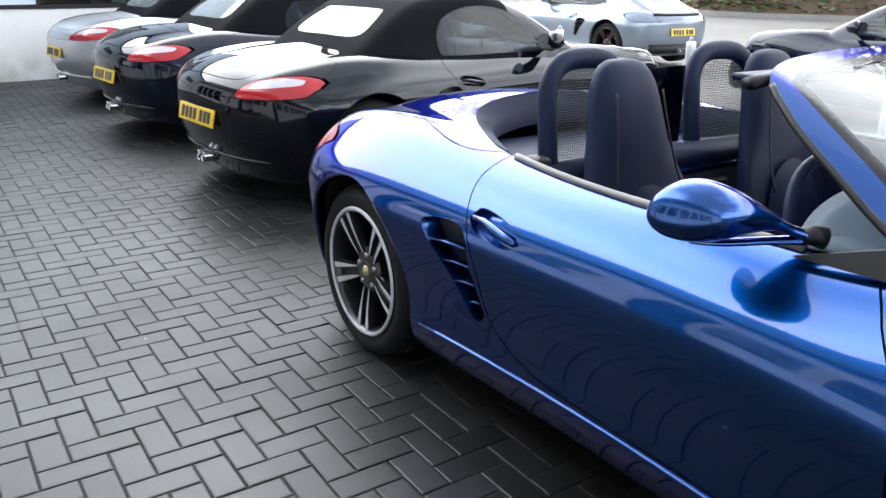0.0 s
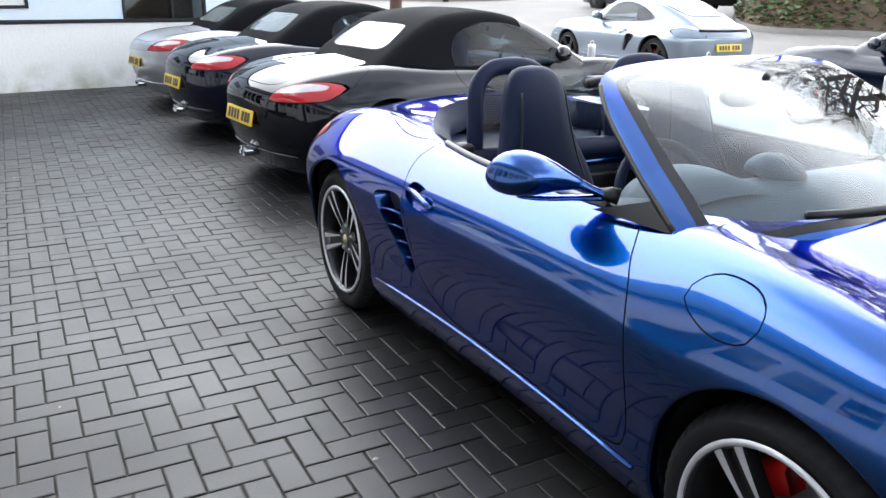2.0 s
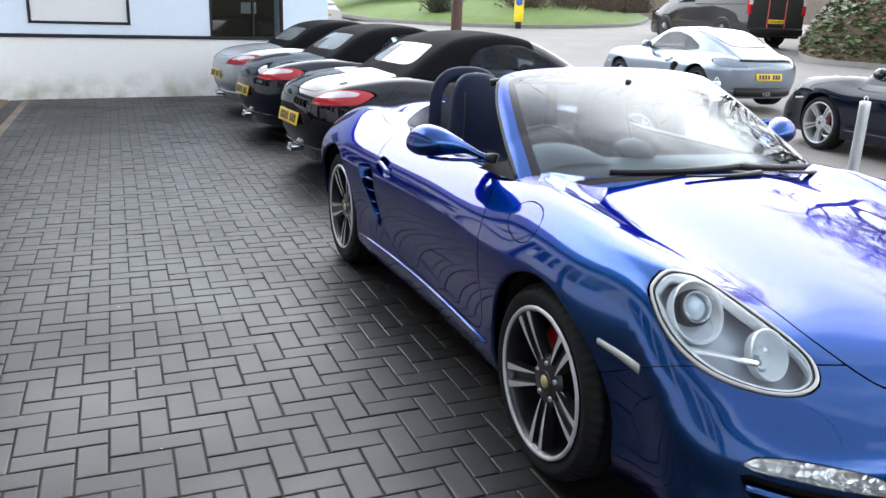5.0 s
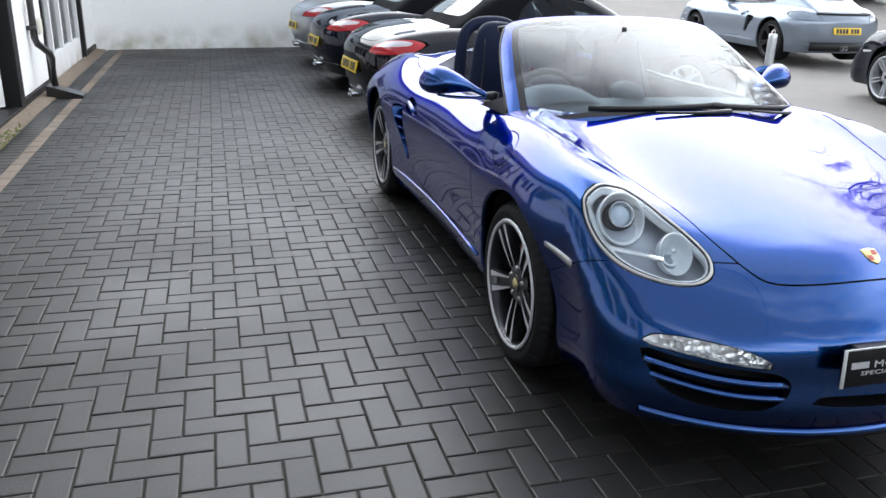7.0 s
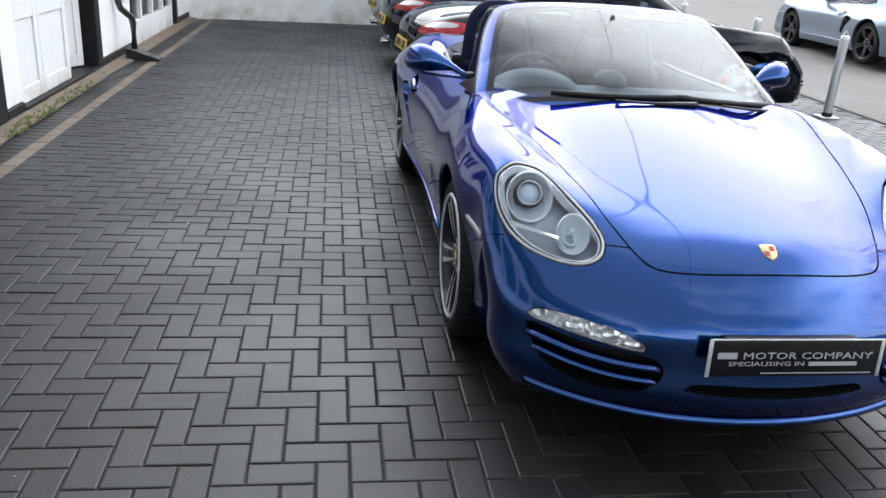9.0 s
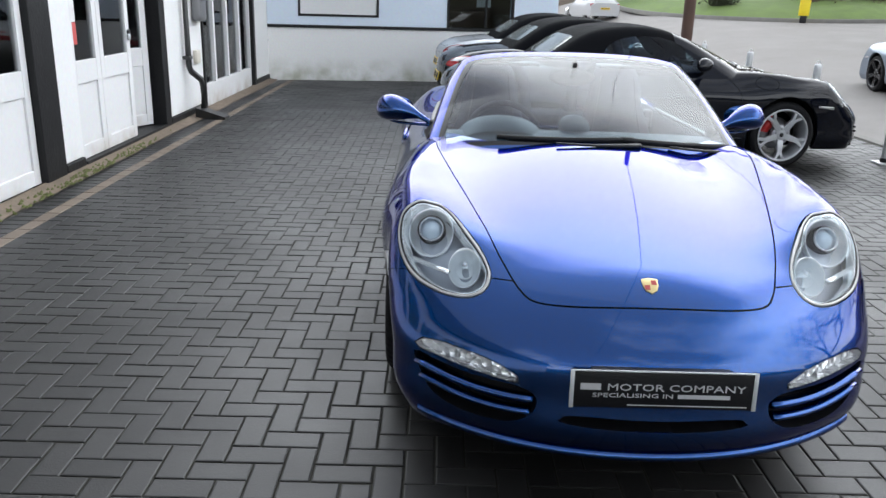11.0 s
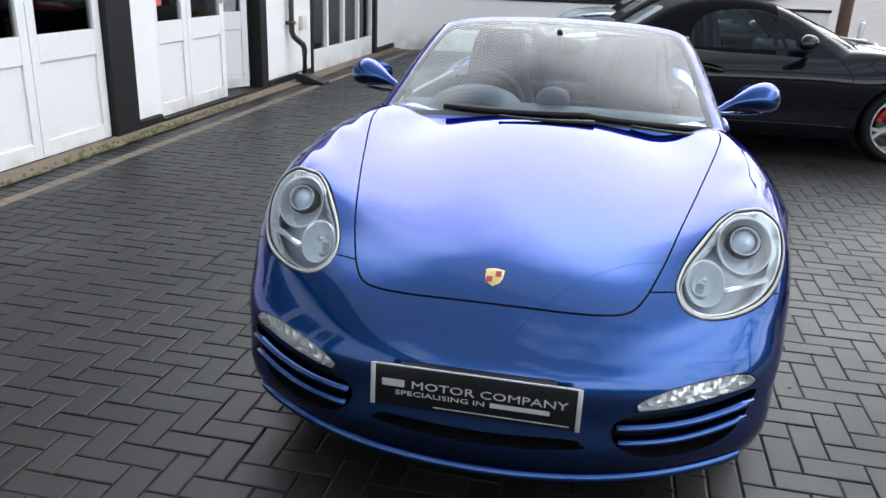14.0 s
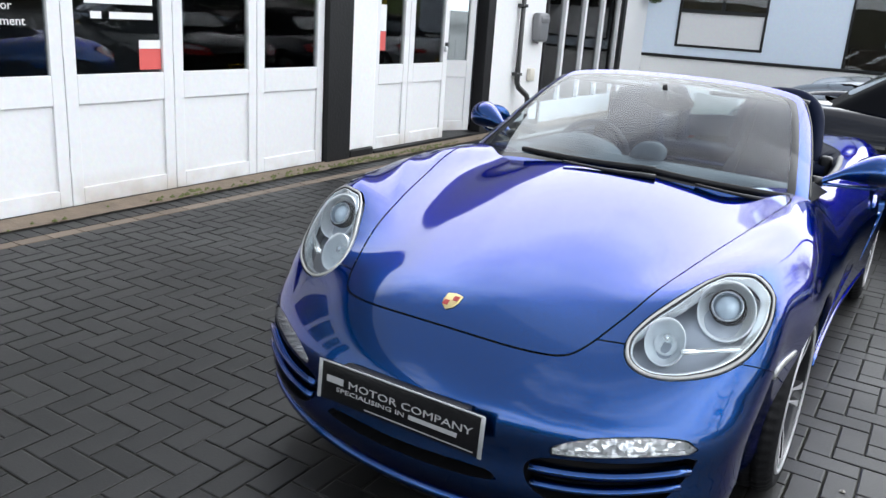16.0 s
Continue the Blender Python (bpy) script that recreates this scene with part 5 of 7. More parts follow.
    part("mirror_stem", sweep([(0, 0.86, 1.195), (0, 0.93, 1.13)], 0.012, 8), TRIM, car)
    for s in (-1, 1):
        tri = [(post[0][1], 0.872), (0.775, 0.868), (post[2][1] + 0.010, post[2][2])]
        out = [(s * flank(y, z), y, z) for y, z in tri] + [(s * (flank(y, z) - 0.014), y, z) for y, z in tri]
        part("quarter_trim", (np.array(out), [(0, 1, 2), (5, 4, 3), (0, 3, 4, 1), (1, 4, 5, 2), (2, 5, 3, 0)]), TRIM, car, smooth=False)


def faceted(name, colour):
    m, n, l, b = nodes_of(name)
    b.inputs["Metallic"].default_value, b.inputs["Roughness"].default_value = 0.7, 0.14
    b.inputs["Base Color"].default_value = (*colour, 1)
    tc, vo, bp = n.new("ShaderNodeTexCoord"), n.new("ShaderNodeTexVoronoi"), n.new("ShaderNodeBump")
    vo.inputs["Scale"].default_value = 38.0
    bp.inputs["Strength"].default_value, bp.inputs["Distance"].default_value = 0.7, 0.02
    l.new(tc.outputs["Object"], vo.inputs["Vector"])
    l.new(vo.outputs["Distance"], bp.inputs["Height"])
    l.new(bp.outputs[0], b.inputs["Normal"])
    return m


FACET = faceted("faceted_reflector", (0.85, 0.85, 0.86))

hero = build_car("convertible_car", "metallic blue open two-seater sports car on paving", BLUE, "open", "twin", pose(0.008, 0, 0), True, False)
fp = part("front_plate", box(-0.263, -0.057, -0.006, 0.263, 0.057, 0.004, 0.003), PLATE_BLACK, hero, "black dealer plate with silver lettering", m=pose(0, -1.062, 0.447, 86, 0, 0))
lettering("MOTOR COMPANY", 0.029, SILVER_INK, fp, pose(0.036, 0.006, 0.0048), long=0.392)
part("silver_bar", box(-0.236, -0.002, 0.004, -0.178, 0.017, 0.0052), SILVER_INK, fp, smooth=False)
lettering("SPECIALISING IN", 0.018, SILVER_INK, fp, pose(-0.086, -0.018, 0.0048), long=0.228)
part("silver_bar", box(0.042, -0.024, 0.004, 0.190, -0.012, 0.0052), SILVER_INK, fp, smooth=False)
part("silver_line", box(-0.10, -0.0475, 0.0035, 0.24, -0.0450, 0.0050), STEEL, fp, smooth=False)
for s in (-1, 1):
    part("plate_edge", box(s * 0.260 - 0.006, -0.057, 0.003, s * 0.260 + 0.006, 0.057, 0.006, 0.001), STEEL, fp)
part("plate_edge", box(-0.26, 0.053, 0.003, 0.26, 0.058, 0.006, 0.001), STEEL, fp)
part("plate_holder", box(-0.20, -0.05, -0.045, 0.20, 0.05, -0.004, 0.004), TRIM, fp)


# ---- the yard, the road and the building ----
def painted_render(name, colour, dirt=(0.30, 0.30, 0.24), damp=True):
    """Rough white masonry paint, with green damp low down in uneven patches."""
    m, n, l, b = nodes_of(name)
    tc, no, n2 = n.new("ShaderNodeTexCoord"), n.new("ShaderNodeTexNoise"), n.new("ShaderNodeTexNoise")
    no.inputs["Scale"].default_value, no.inputs["Detail"].default_value = 3.4, 8.0
    n2.inputs["Scale"].default_value, n2.inputs["Detail"].default_value = 28.0, 8.0
    for k in (no, n2):
        l.new(tc.outputs["Object"], k.inputs["Vector"])
    sep = n.new("ShaderNodeSeparateXYZ")
    l.new(tc.outputs["Object"], sep.inputs[0])
    low = n.new("ShaderNodeMapRange")
    low.inputs[1].default_value, low.inputs[2].default_value, low.inputs[3].default_value, low.inputs[4].default_value = 0.02, 0.42 if damp else 0.24, 0.85 if damp else 0.60, 0.0
    l.new(sep.outputs["Z"], low.inputs[0])
    mul = n.new("ShaderNodeMath")
    mul.operation = "MULTIPLY"
    r = n.new("ShaderNodeValToRGB")
    r.color_ramp.elements[0].position, r.color_ramp.elements[1].position = 0.38, 0.68
    l.new(no.outputs["Fac"], r.inputs["Fac"])
    l.new(r.outputs["Color"], mul.inputs[0])
    l.new(low.outputs[0], mul.inputs[1])
    mx = n.new("ShaderNodeMix")
    mx.data_type = "RGBA"
    mx.inputs[6].default_value, mx.inputs[7].default_value = (*colour, 1), (*dirt, 1)
    l.new(mul.outputs[0], mx.inputs[0])
    m2 = n.new("ShaderNodeMix")
    m2.data_type, m2.blend_type = "RGBA", "MULTIPLY"
    m2.inputs[0].default_value = 0.14
    l.new(mx.outputs[2], m2.inputs[6])
    l.new(n2.outputs["Color"], m2.inputs[7])
    l.new(m2.outputs[2], b.inputs["Base Color"])
    b.inputs["Roughness"].default_value = 0.75
    bp = n.new("ShaderNodeBump")
    bp.inputs["Strength"].default_value, bp.inputs["Distance"].default_value = 0.35 if damp else 0.10, 0.012
    l.new(n2.outputs["Fac"], bp.inputs["Height"])
    l.new(bp.outputs[0], b.inputs["Normal"])
    return m


def brick_tone(name, a, c, rough=(0.38, 0.56), random="Object"):
    """Concrete block paviours: each of its own grey, speckled, with worn gloss."""
    m, n, l, b = nodes_of(name)
    tc, no, n2, info = n.new("ShaderNodeTexCoord"), n.new("ShaderNodeTexNoise"), n.new("ShaderNodeTexNoise"), n.new("ShaderNodeObjectInfo" if random == "Object" else "ShaderNodeNewGeometry")
    geo = n.new("ShaderNodeNewGeometry")
    no.inputs["Scale"].default_value, no.inputs["Detail"].default_value = 160.0, 4.0
    n2.inputs["Scale"].default_value, n2.inputs["Detail"].default_value = 1.1, 6.0
    l.new(geo.outputs["Position"], no.inputs["Vector"])
    l.new(geo.outputs["Position"], n2.inputs["Vector"])
    mx = n.new("ShaderNodeMix")
    mx.data_type = "RGBA"
    mx.inputs[6].default_value, mx.inputs[7].default_value = (*a, 1), (*c, 1)
    l.new(info.outputs["Random" if random == "Object" else "Random Per Island"], mx.inputs[0])
    m2 = n.new("ShaderNodeMix")
    m2.data_type, m2.blend_type = "RGBA", "OVERLAY"
    m2.inputs[0].default_value = 0.45
    l.new(mx.outputs[2], m2.inputs[6])
    l.new(no.outputs["Fac"], m2.inputs[7])
    m3 = n.new("ShaderNodeMix")
    m3.data_type, m3.blend_type = "RGBA", "OVERLAY"
    m3.inputs[0].default_value = 0.5
    l.new(m2.outputs[2], m3.inputs[6])
    l.new(n2.outputs["Fac"], m3.inputs[7])
    l.new(m3.outputs[2], b.inputs["Base Color"])
    mr = n.new("ShaderNodeMapRange")
    mr.inputs[1].default_value, mr.inputs[2].default_value, mr.inputs[3].default_value, mr.inputs[4].default_value = 0.3, 0.7, rough[0], rough[1]
    l.new(n2.outputs["Fac"], mr.inputs[0])
    l.new(mr.outputs[0], b.inputs["Roughness"])
    b.inputs["Specular IOR Level"].default_value = 0.42
    bp = n.new("ShaderNodeBump")
    bp.inputs["Strength"].default_value, bp.inputs["Distance"].default_value = 0.25, 0.003
    l.new(no.outputs["Fac"], bp.inputs["Height"])
    l.new(bp.outputs[0], b.inputs["Normal"])
    return m


WHITE_WALL = painted_render("white_masonry_paint", (0.86, 0.86, 0.85), (0.36, 0.37, 0.26))
WHITE_PIER = painted_render("white_painted_brick", (0.82, 0.82, 0.82), (0.45, 0.42, 0.36), False)
PALE_WALL = painted_render("pale_upper_render", (0.70, 0.79, 0.90), (0.6, 0.6, 0.6), False)
WHITE_WOOD = painted_render("white_gloss_wood", (0.76, 0.76, 0.765), (0.34, 0.24, 0.14), False)
BLACK_WOOD = plain("black_painted_timber", (0.008, 0.008, 0.009), 0.5, spec=0.3, bump=0.3, bump_scale=40)
SLATE = plain("dark_roof_slate", (0.045, 0.047, 0.052), 0.6, bump=0.4, bump_scale=12)
SHOP_GLASS = glass("shop_window", (0.75, 0.80, 0.82))
# dark grey on every room surface: the dimness behind the glass is in the colour
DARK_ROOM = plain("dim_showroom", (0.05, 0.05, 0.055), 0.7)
ROOM_WOOD = plain("brown_room", (0.16, 0.10, 0.06), 0.6, vary=0.4, scale=3)
PAVIOUR = brick_tone("charcoal_paviour", (0.0072, 0.0070, 0.0068), (0.0165, 0.0158, 0.0152))
PAVIOUR_FAR = brick_tone("charcoal_paviour_joined", (0.0072, 0.0070, 0.0068), (0.0165, 0.0158, 0.0152), random="Island")
BUFF = brick_tone("buff_paviour", (0.135, 0.102, 0.076), (0.20, 0.155, 0.118), (0.5, 0.75), "Island")
SAND = plain("joint_sand", (0.020, 0.019, 0.012), 0.95, bump=0.6, bump_scale=200, vary=0.5, scale=40)
EARTH = plain("mossy_concrete_strip", (0.17, 0.13, 0.095), 0.9, bump=0.6, bump_scale=40, vary=0.45, scale=9)
MOSS = plain("moss", (0.085, 0.095, 0.025), 0.95, bump=0.8, bump_scale=80, vary=0.5, scale=25)
TARMAC = plain("pale_worn_tarmac", (0.225, 0.208, 0.195), 0.8, bump=0.5, bump_scale=220, vary=0.3, scale=0.9)
KERB = plain("concrete_kerb", (0.20, 0.19, 0.175), 0.85, bump=0.5, bump_scale=60, vary=0.3)
GRASS = plain("grass", (0.11, 0.17, 0.035), 0.9, vary=0.45, scale=2.0, bump=0.8, bump_scale=30)
LITTER = plain("leaf_litter", (0.085, 0.060, 0.040), 0.9, vary=0.5, scale=4.0, bump=0.8, bump_scale=25)
BARK = plain("bark", (0.075, 0.062, 0.050), 0.9, bump=0.7, bump_scale=30, vary=0.35)
TWIG = plain("bare_twig", (0.10, 0.078, 0.058), 0.9, vary=0.3)
IVY = plain("ivy_leaf", (0.075, 0.125, 0.045), 0.5, vary=0.6, scale=3.0)
BROWN_LEAF = plain("fallen_leaf", (0.17, 0.085, 0.045), 0.7, vary=0.5, scale=5.0)
POST_WOOD = plain("brown_pole", (0.085, 0.045, 0.032), 0.7, bump=0.5, bump_scale=30, vary=0.3)
RED_CARD = plain("red_sticker", (0.62, 0.10, 0.09), 0.5)
WHITE_CARD = plain("white_card", (0.75, 0.75, 0.75), 0.5)
SIGN_YELLOW = plain("yellow_sign", (0.80, 0.62, 0.02), 0.4)
SIGN_BLUE = plain("blue_sign", (0.03, 0.12, 0.45), 0.4)
PIPE = plain("black_downpipe", (0.012, 0.012, 0.012), 0.35, coat=0.4)
LEAD_GREY = plain("grey_letter_box", (0.22, 0.22, 0.23), 0.4, 0.5)
CREAM = plain("cream_plastic", (0.62, 0.58, 0.50), 0.5)


def rise(x, y):
    """Height of the ground: flat in the yard, climbing beyond the road."""
    u = np.maximum(0.65 * x + 0.76 * y - 12.0, 0)
    return 1.5 * (1 - np.exp(-(u * u / (u + 4)) / 9)) * (np.asarray(x) > 3.9)


# ground: one sheet to the horizon, finer near by
def ground_sheet():
    ax = np.unique(np.concatenate([np.linspace(-400, -40, 10), np.linspace(-40, 60, 81), np.linspace(60, 600, 13)]))
    ay = np.unique(np.concatenate([np.linspace(-400, -40, 10), np.linspace(-40, 60, 81), np.linspace(60, 600, 13)]))
    gx, gy = np.meshgrid(ax, ay)
    gz = rise(gx, gy) * np.clip((gx - 3.9) / 3, 0, 1) - 0.012
    return np.stack([gx, gy, gz], -1).reshape(-1, 3), grid_faces(len(ay), len(ax))


tagged(part("ground", ground_sheet(), TARMAC, None), "pale worn tarmac of the road and forecourt", "ground", kind="structure")

# building along the yard
X0 = -3.70
west = thing("wall_west", "white-painted workshop front with black timber posts", "wall", kind="structure")


def slab(name, x0, y0, z0, x1, y1, z1, mat, parent=None, bevel=0.004, label="", kind="", category=""):
    ob = part(name, box(x0, y0, z0, x1, y1, z1, bevel), mat, parent, label, smooth=False)
    return tagged(ob, category=category, kind=kind)


slab("wall_head", X0 - 0.35, -9.0, 2.12, X0 - 0.02, 11.9, 2.75, WHITE_PIER, west)
for y0, y1 in ((-9.0, -2.95), (3.28, 3.66), (5.92, 7.30), (10.24, 11.30)):
    slab("pier", X0 - 0.33, y0, 0.10, X0 + 0.03, y1, 2.12, WHITE_PIER, west, 0.012)
    slab("plinth", X0 - 0.33, y0 + 0.01, -0.05, X0 + 0.045, y1 - 0.01, 0.098, BLACK_WOOD, west, 0.01)
for y0, y1 in ((-2.95, -2.62), (2.94, 3.278), (5.74, 5.918), (7.302, 7.36), (10.12, 10.238)):
    slab("black_post", X0 - 0.10, y0, -0.02, X0 + 0.05, y1, 2.12, BLACK_WOOD, west, 0.008)
slab("gutter", X0 - 0.02, -9.0, 2.66, X0 + 0.14, 11.2, 2.76, PIPE, west, 0.03)
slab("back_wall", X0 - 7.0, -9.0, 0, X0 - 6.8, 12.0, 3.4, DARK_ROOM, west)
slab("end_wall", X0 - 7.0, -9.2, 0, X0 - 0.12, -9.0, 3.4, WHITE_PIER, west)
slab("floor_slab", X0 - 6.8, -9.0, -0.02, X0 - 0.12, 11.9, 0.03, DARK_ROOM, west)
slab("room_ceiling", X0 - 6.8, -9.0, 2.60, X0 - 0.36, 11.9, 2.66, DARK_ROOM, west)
roof_v = [(X0 + 0.22, -9.4, 2.72), (X0 + 0.22, 11.4, 2.72), (X0 - 0.35, 11.4, 4.0), (X0 - 0.35, -9.4, 4.0), (X0 - 7.2, 11.4, 3.6), (X0 - 7.2, -9.4, 3.6)]
roof_v += [(x, y, z - 0.12) for x, y, z in roof_v]
part("roof", (roof_v, [(0, 1, 2, 3), (3, 2, 4, 5), (6, 9, 8, 7), (9, 11, 10, 8), (0, 6, 7, 1), (5, 4, 10, 11), (0, 3, 9, 6), (3, 5, 11, 9), (1, 7, 8, 2), (2, 8, 10, 4)]), SLATE, west, smooth=False)


def door_leaf(y0, y1, z0=0.03, z1=2.10, sill=0.885, name="door_leaf", parent=None, m=None, x=None, rows=1, mids=1, glassmat=None):
    """A boarded leaf: stiles and rails, a sunk panel below and a pane above."""
    x = X0 if x is None else x
    leaf = part(name, joined(box(x - 0.045, y0, z0, x, y0 + 0.085, z1, 0.004), box(x - 0.045, y1 - 0.085, z0, x, y1, z1, 0.004), box(x - 0.045, y0 + 0.085, z0, x - 0.001, y1 - 0.085, z0 + 0.115, 0.004),
                             box(x - 0.045, y0 + 0.085, sill - 0.19, x - 0.001, y1 - 0.085, sill, 0.004), box(x - 0.045, y0 + 0.085, z1 - 0.10, x - 0.001, y1 - 0.085, z1, 0.004)), WHITE_WOOD, parent, smooth=False)
    part("door_panel", box(x - 0.034, y0 + 0.08, z0 + 0.11, x - 0.018, y1 - 0.08, sill - 0.185, 0.002), WHITE_WOOD, leaf, smooth=False)
    g = part("door_pane", box(x - 0.028, y0 + 0.08, sill - 0.005, x - 0.022, y1 - 0.08, z1 - 0.095), glassmat or SHOP_GLASS, leaf, smooth=False)
    g.visible_shadow = False
    for z in (0.30, 1.05, 1.8):
        part("hinge", box(x - 0.002, y0 - 0.006, z - 0.05, x + 0.005, y0 + 0.006, z + 0.05, 0.002), WHITE_WOOD, leaf, smooth=False)
    return leaf


doors = thing("door_1", "white folding garage doors with glazed tops, grubby along the foot", "door", kind="structure")
edges = [-2.62, -2.08, -1.25, -0.40, 0.44, 1.293, 2.115, 2.935]
leaves = [door_leaf(a + 0.003, b - 0.003, parent=doors) for a, b in zip(edges[:-1], edges[1:])]
pair = thing("door_2", "white pair of glazed doors beside an open doorway", "door", kind="structure")
lf2 = [door_leaf(3.663, 4.245, parent=pair, z0=0.06), door_leaf(4.25, 4.985, parent=pair, z0=0.06)]
part("padlock", box(X0, 4.90, 1.00, X0 + 0.03, 4.95, 1.06, 0.01), STEEL, lf2[1])
part("hasp", box(X0, 4.92, 1.05, X0 + 0.012, 4.985, 1.10, 0.004), TRIM, lf2[1])
slab("threshold", X0 - 0.15, 3.66, -0.02, X0 + 0.05, 5.74, 0.055, BLACK_WOOD, west)
inner_door = thing("door_3", "white half-glazed door standing open in its doorway", "door", kind="structure")
dl = door_leaf(0.0, 0.72, parent=inner_door, z0=0.07, x=0.0)
inner_door.matrix_world = pose(X0 - 0.12, 5.70, 0) @ pose(0, 0, 0, 0, 0, 155)

# glazed screen
screen = thing("window_1", "white-framed glazed screen with tall narrow panes", "window", kind="structure")
ys = np.linspace(7.36, 10.12, 5)
slab("screen_foot", X0 - 0.10, 7.36, 0.0, X0 - 0.01, 10.12, 0.30, WHITE_WOOD, screen)
slab("screen_head", X0 - 0.10, 7.36, 2.02, X0 - 0.01, 10.12, 2.12, WHITE_WOOD, screen)
for y in ys:
    slab("mullion", X0 - 0.10, max(7.36, y - 0.035), 0.301, X0 - 0.008, min(10.12, y + 0.035), 2.02, WHITE_WOOD, screen)
for a, b in zip(ys[:-1], ys[1:]):
    g = slab("pane", X0 - 0.060, a + 0.03, 0.29, X0 - 0.054, b - 0.03, 2.03, SHOP_GLASS, screen, 0)
    g.visible_shadow = False

# far wall with its black band and windows, a little askew
NORTH = pose(-3.66, 11.30, 0, 0, 0, 8.5)
north = thing("wall_north", "white painted wall with a black band and green damp at its foot", "wall", kind="structure", m=NORTH)
slab("lower_wall", -0.6, 0.0, -0.05, 7.45, 0.35, 0.90, WHITE_WALL, north, 0.01)
slab("band", -0.02, -0.025, 0.902, 7.47, 0.34, 0.952, BLACK_WOOD, north, 0.006)
for x0, x1, z0, z1 in ((-0.6, 0.52, 0.953, 3.4), (0.52, 1.93, 0.953, 1.10), (0.52, 1.93, 2.30, 3.4), (1.93, 3.15, 0.953, 3.4), (3.15, 4.38, 2.30, 3.4), (4.38, 5.20, 0.953, 3.4)):
    slab("upper_wall", x0, 0.02, z0, x1, 0.33, z1, PALE_WALL, north, 0.0)
w1 = part("window", joined(box(0.52, 0.0, 1.10, 0.56, 0.08, 2.30, 0.004), box(1.89, 0.0, 1.10, 1.93, 0.08, 2.30, 0.004), box(0.56, 0.0, 1.10, 1.89, 0.08, 1.14, 0.004), box(0.56, 0.0, 1.66, 1.89, 0.08, 1.72, 0.004), box(0.56, 0.0, 2.26, 1.89, 0.08, 2.30, 0.004), box(1.20, 0.0, 1.72, 1.25, 0.08, 2.26, 0.004)), BLACK_WOOD, north, smooth=False)
part("window_panel", box(0.56, 0.03, 1.14, 1.89, 0.06, 1.66), WHITE_WOOD, w1, smooth=False)
for x0, x1 in ((0.56, 1.20), (1.25, 1.89)):
    part("pane", box(x0, 0.04, 1.72, x1, 0.046, 2.26), SHOP_GLASS, w1, smooth=False)
w2 = part("shop_window", joined(box(3.15, 0.0, 0.953, 3.19, 0.08, 2.30, 0.004), box(4.34, 0.0, 0.953, 4.38, 0.08, 2.30, 0.004), box(3.19, 0.0, 2.26, 4.34, 0.08, 2.30, 0.004), box(3.85, 0.0, 0.953, 3.88, 0.08, 2.26, 0.004)), BLACK_WOOD, north, smooth=False)
g = part("pane", box(3.19, 0.04, 0.953, 4.34, 0.046, 2.26), SHOP_GLASS, w2, smooth=False)
g.visible_shadow = False
slab("room_back", -0.6, 2.6, 0, 5.2, 2.7, 3.4, ROOM_WOOD, north)
slab("room_side", 5.10, 0.33, 0, 5.20, 2.7, 3.4, PALE_WALL, north)
slab("room_floor", -0.6, 0.34, 0.5, 5.1, 2.6, 0.6, ROOM_WOOD, north)
slab("roof_edge", -0.7, -0.10, 3.40, 5.35, 2.9, 3.55, SLATE, north, 0.02)
slab("shop_counter", 3.3, 1.2, 0.6, 4.2, 1.6, 1.25, ROOM_WOOD, north, 0.02)
slab("shop_card", 3.72, 0.2, 1.32, 3.98, 0.21, 1.50, WHITE_CARD, north, 0)
slab("tap", -0.10, -0.03, 0.66, 0.0, 0.02, 0.70, STEEL, north, 0.01)

# small fittings on the building
pipe = thing("downpipe", "black cast-iron downpipe with a swan neck and shoe", "pipe")
py = 6.54
part("pipe", sweep([(X0 + 0.085, py, 2.66), (X0 + 0.085, py, 0.62), (X0 + 0.10, py + 0.02, 0.56), (X0 + 0.19, py + 0.10, 0.46), (X0 + 0.20, py + 0.11, 0.40), (X0 + 0.20, py + 0.11, 0.12)], 0.036, 14), PIPE, pipe)
for z in (0.72, 1.55, 2.3):
    part("pipe_bracket", box(X0 + 0.03, py - 0.06, z - 0.02, X0 + 0.12, py + 0.06, z + 0.02, 0.005), PIPE, pipe)
part("pipe_shoe", ([(X0 + 0.12, 6.56, 0.0), (X0 + 0.12, 6.78, 0.0), (X0 + 0.48, 6.74, 0.0), (X0 + 0.48, 6.52, 0.0), (X0 + 0.12, 6.56, 0.13), (X0 + 0.12, 6.78, 0.13), (X0 + 0.48, 6.74, 0.03), (X0 + 0.48, 6.52, 0.03)], [(3, 2, 1, 0), (4, 5, 6, 7), (0, 1, 5, 4), (1, 2, 6, 5), (2, 3, 7, 6), (3, 0, 4, 7)]), PIPE, pipe, smooth=False)
lb = thing("letter_box", "grey metal letter box fixed to the white pier", "letter box")
part("box_body", box(X0 + 0.03, 6.92, 1.12, X0 + 0.15, 7.20, 1.48, 0.04, 4), LEAD_GREY, lb)
part("box_flap", box(X0 + 0.145, 6.95, 1.36, X0 + 0.165, 7.17, 1.43, 0.008), LEAD_GREY, lb)
mb = thing("junction_box", "small cream plastic junction box on the pier", "box")
part("box_body", box(X0 + 0.03, 6.90, 0.62, X0 + 0.085, 7.04, 0.78, 0.012), CREAM, mb)
for z, h in ((0.905, 0.20),):
    st = thing("window_sticker", "red and white sticker inside the garage door glass", "sticker")
    part("sticker_red", box(X0 - 0.020, 1.02, z, X0 - 0.019, 1.20, z + h * 0.7), RED_CARD, st, smooth=False)
    part("sticker_white", box(X0 - 0.020, 1.02, z + h * 0.7 + 0.002, X0 - 0.019, 1.20, z + h), WHITE_CARD, st, smooth=False)
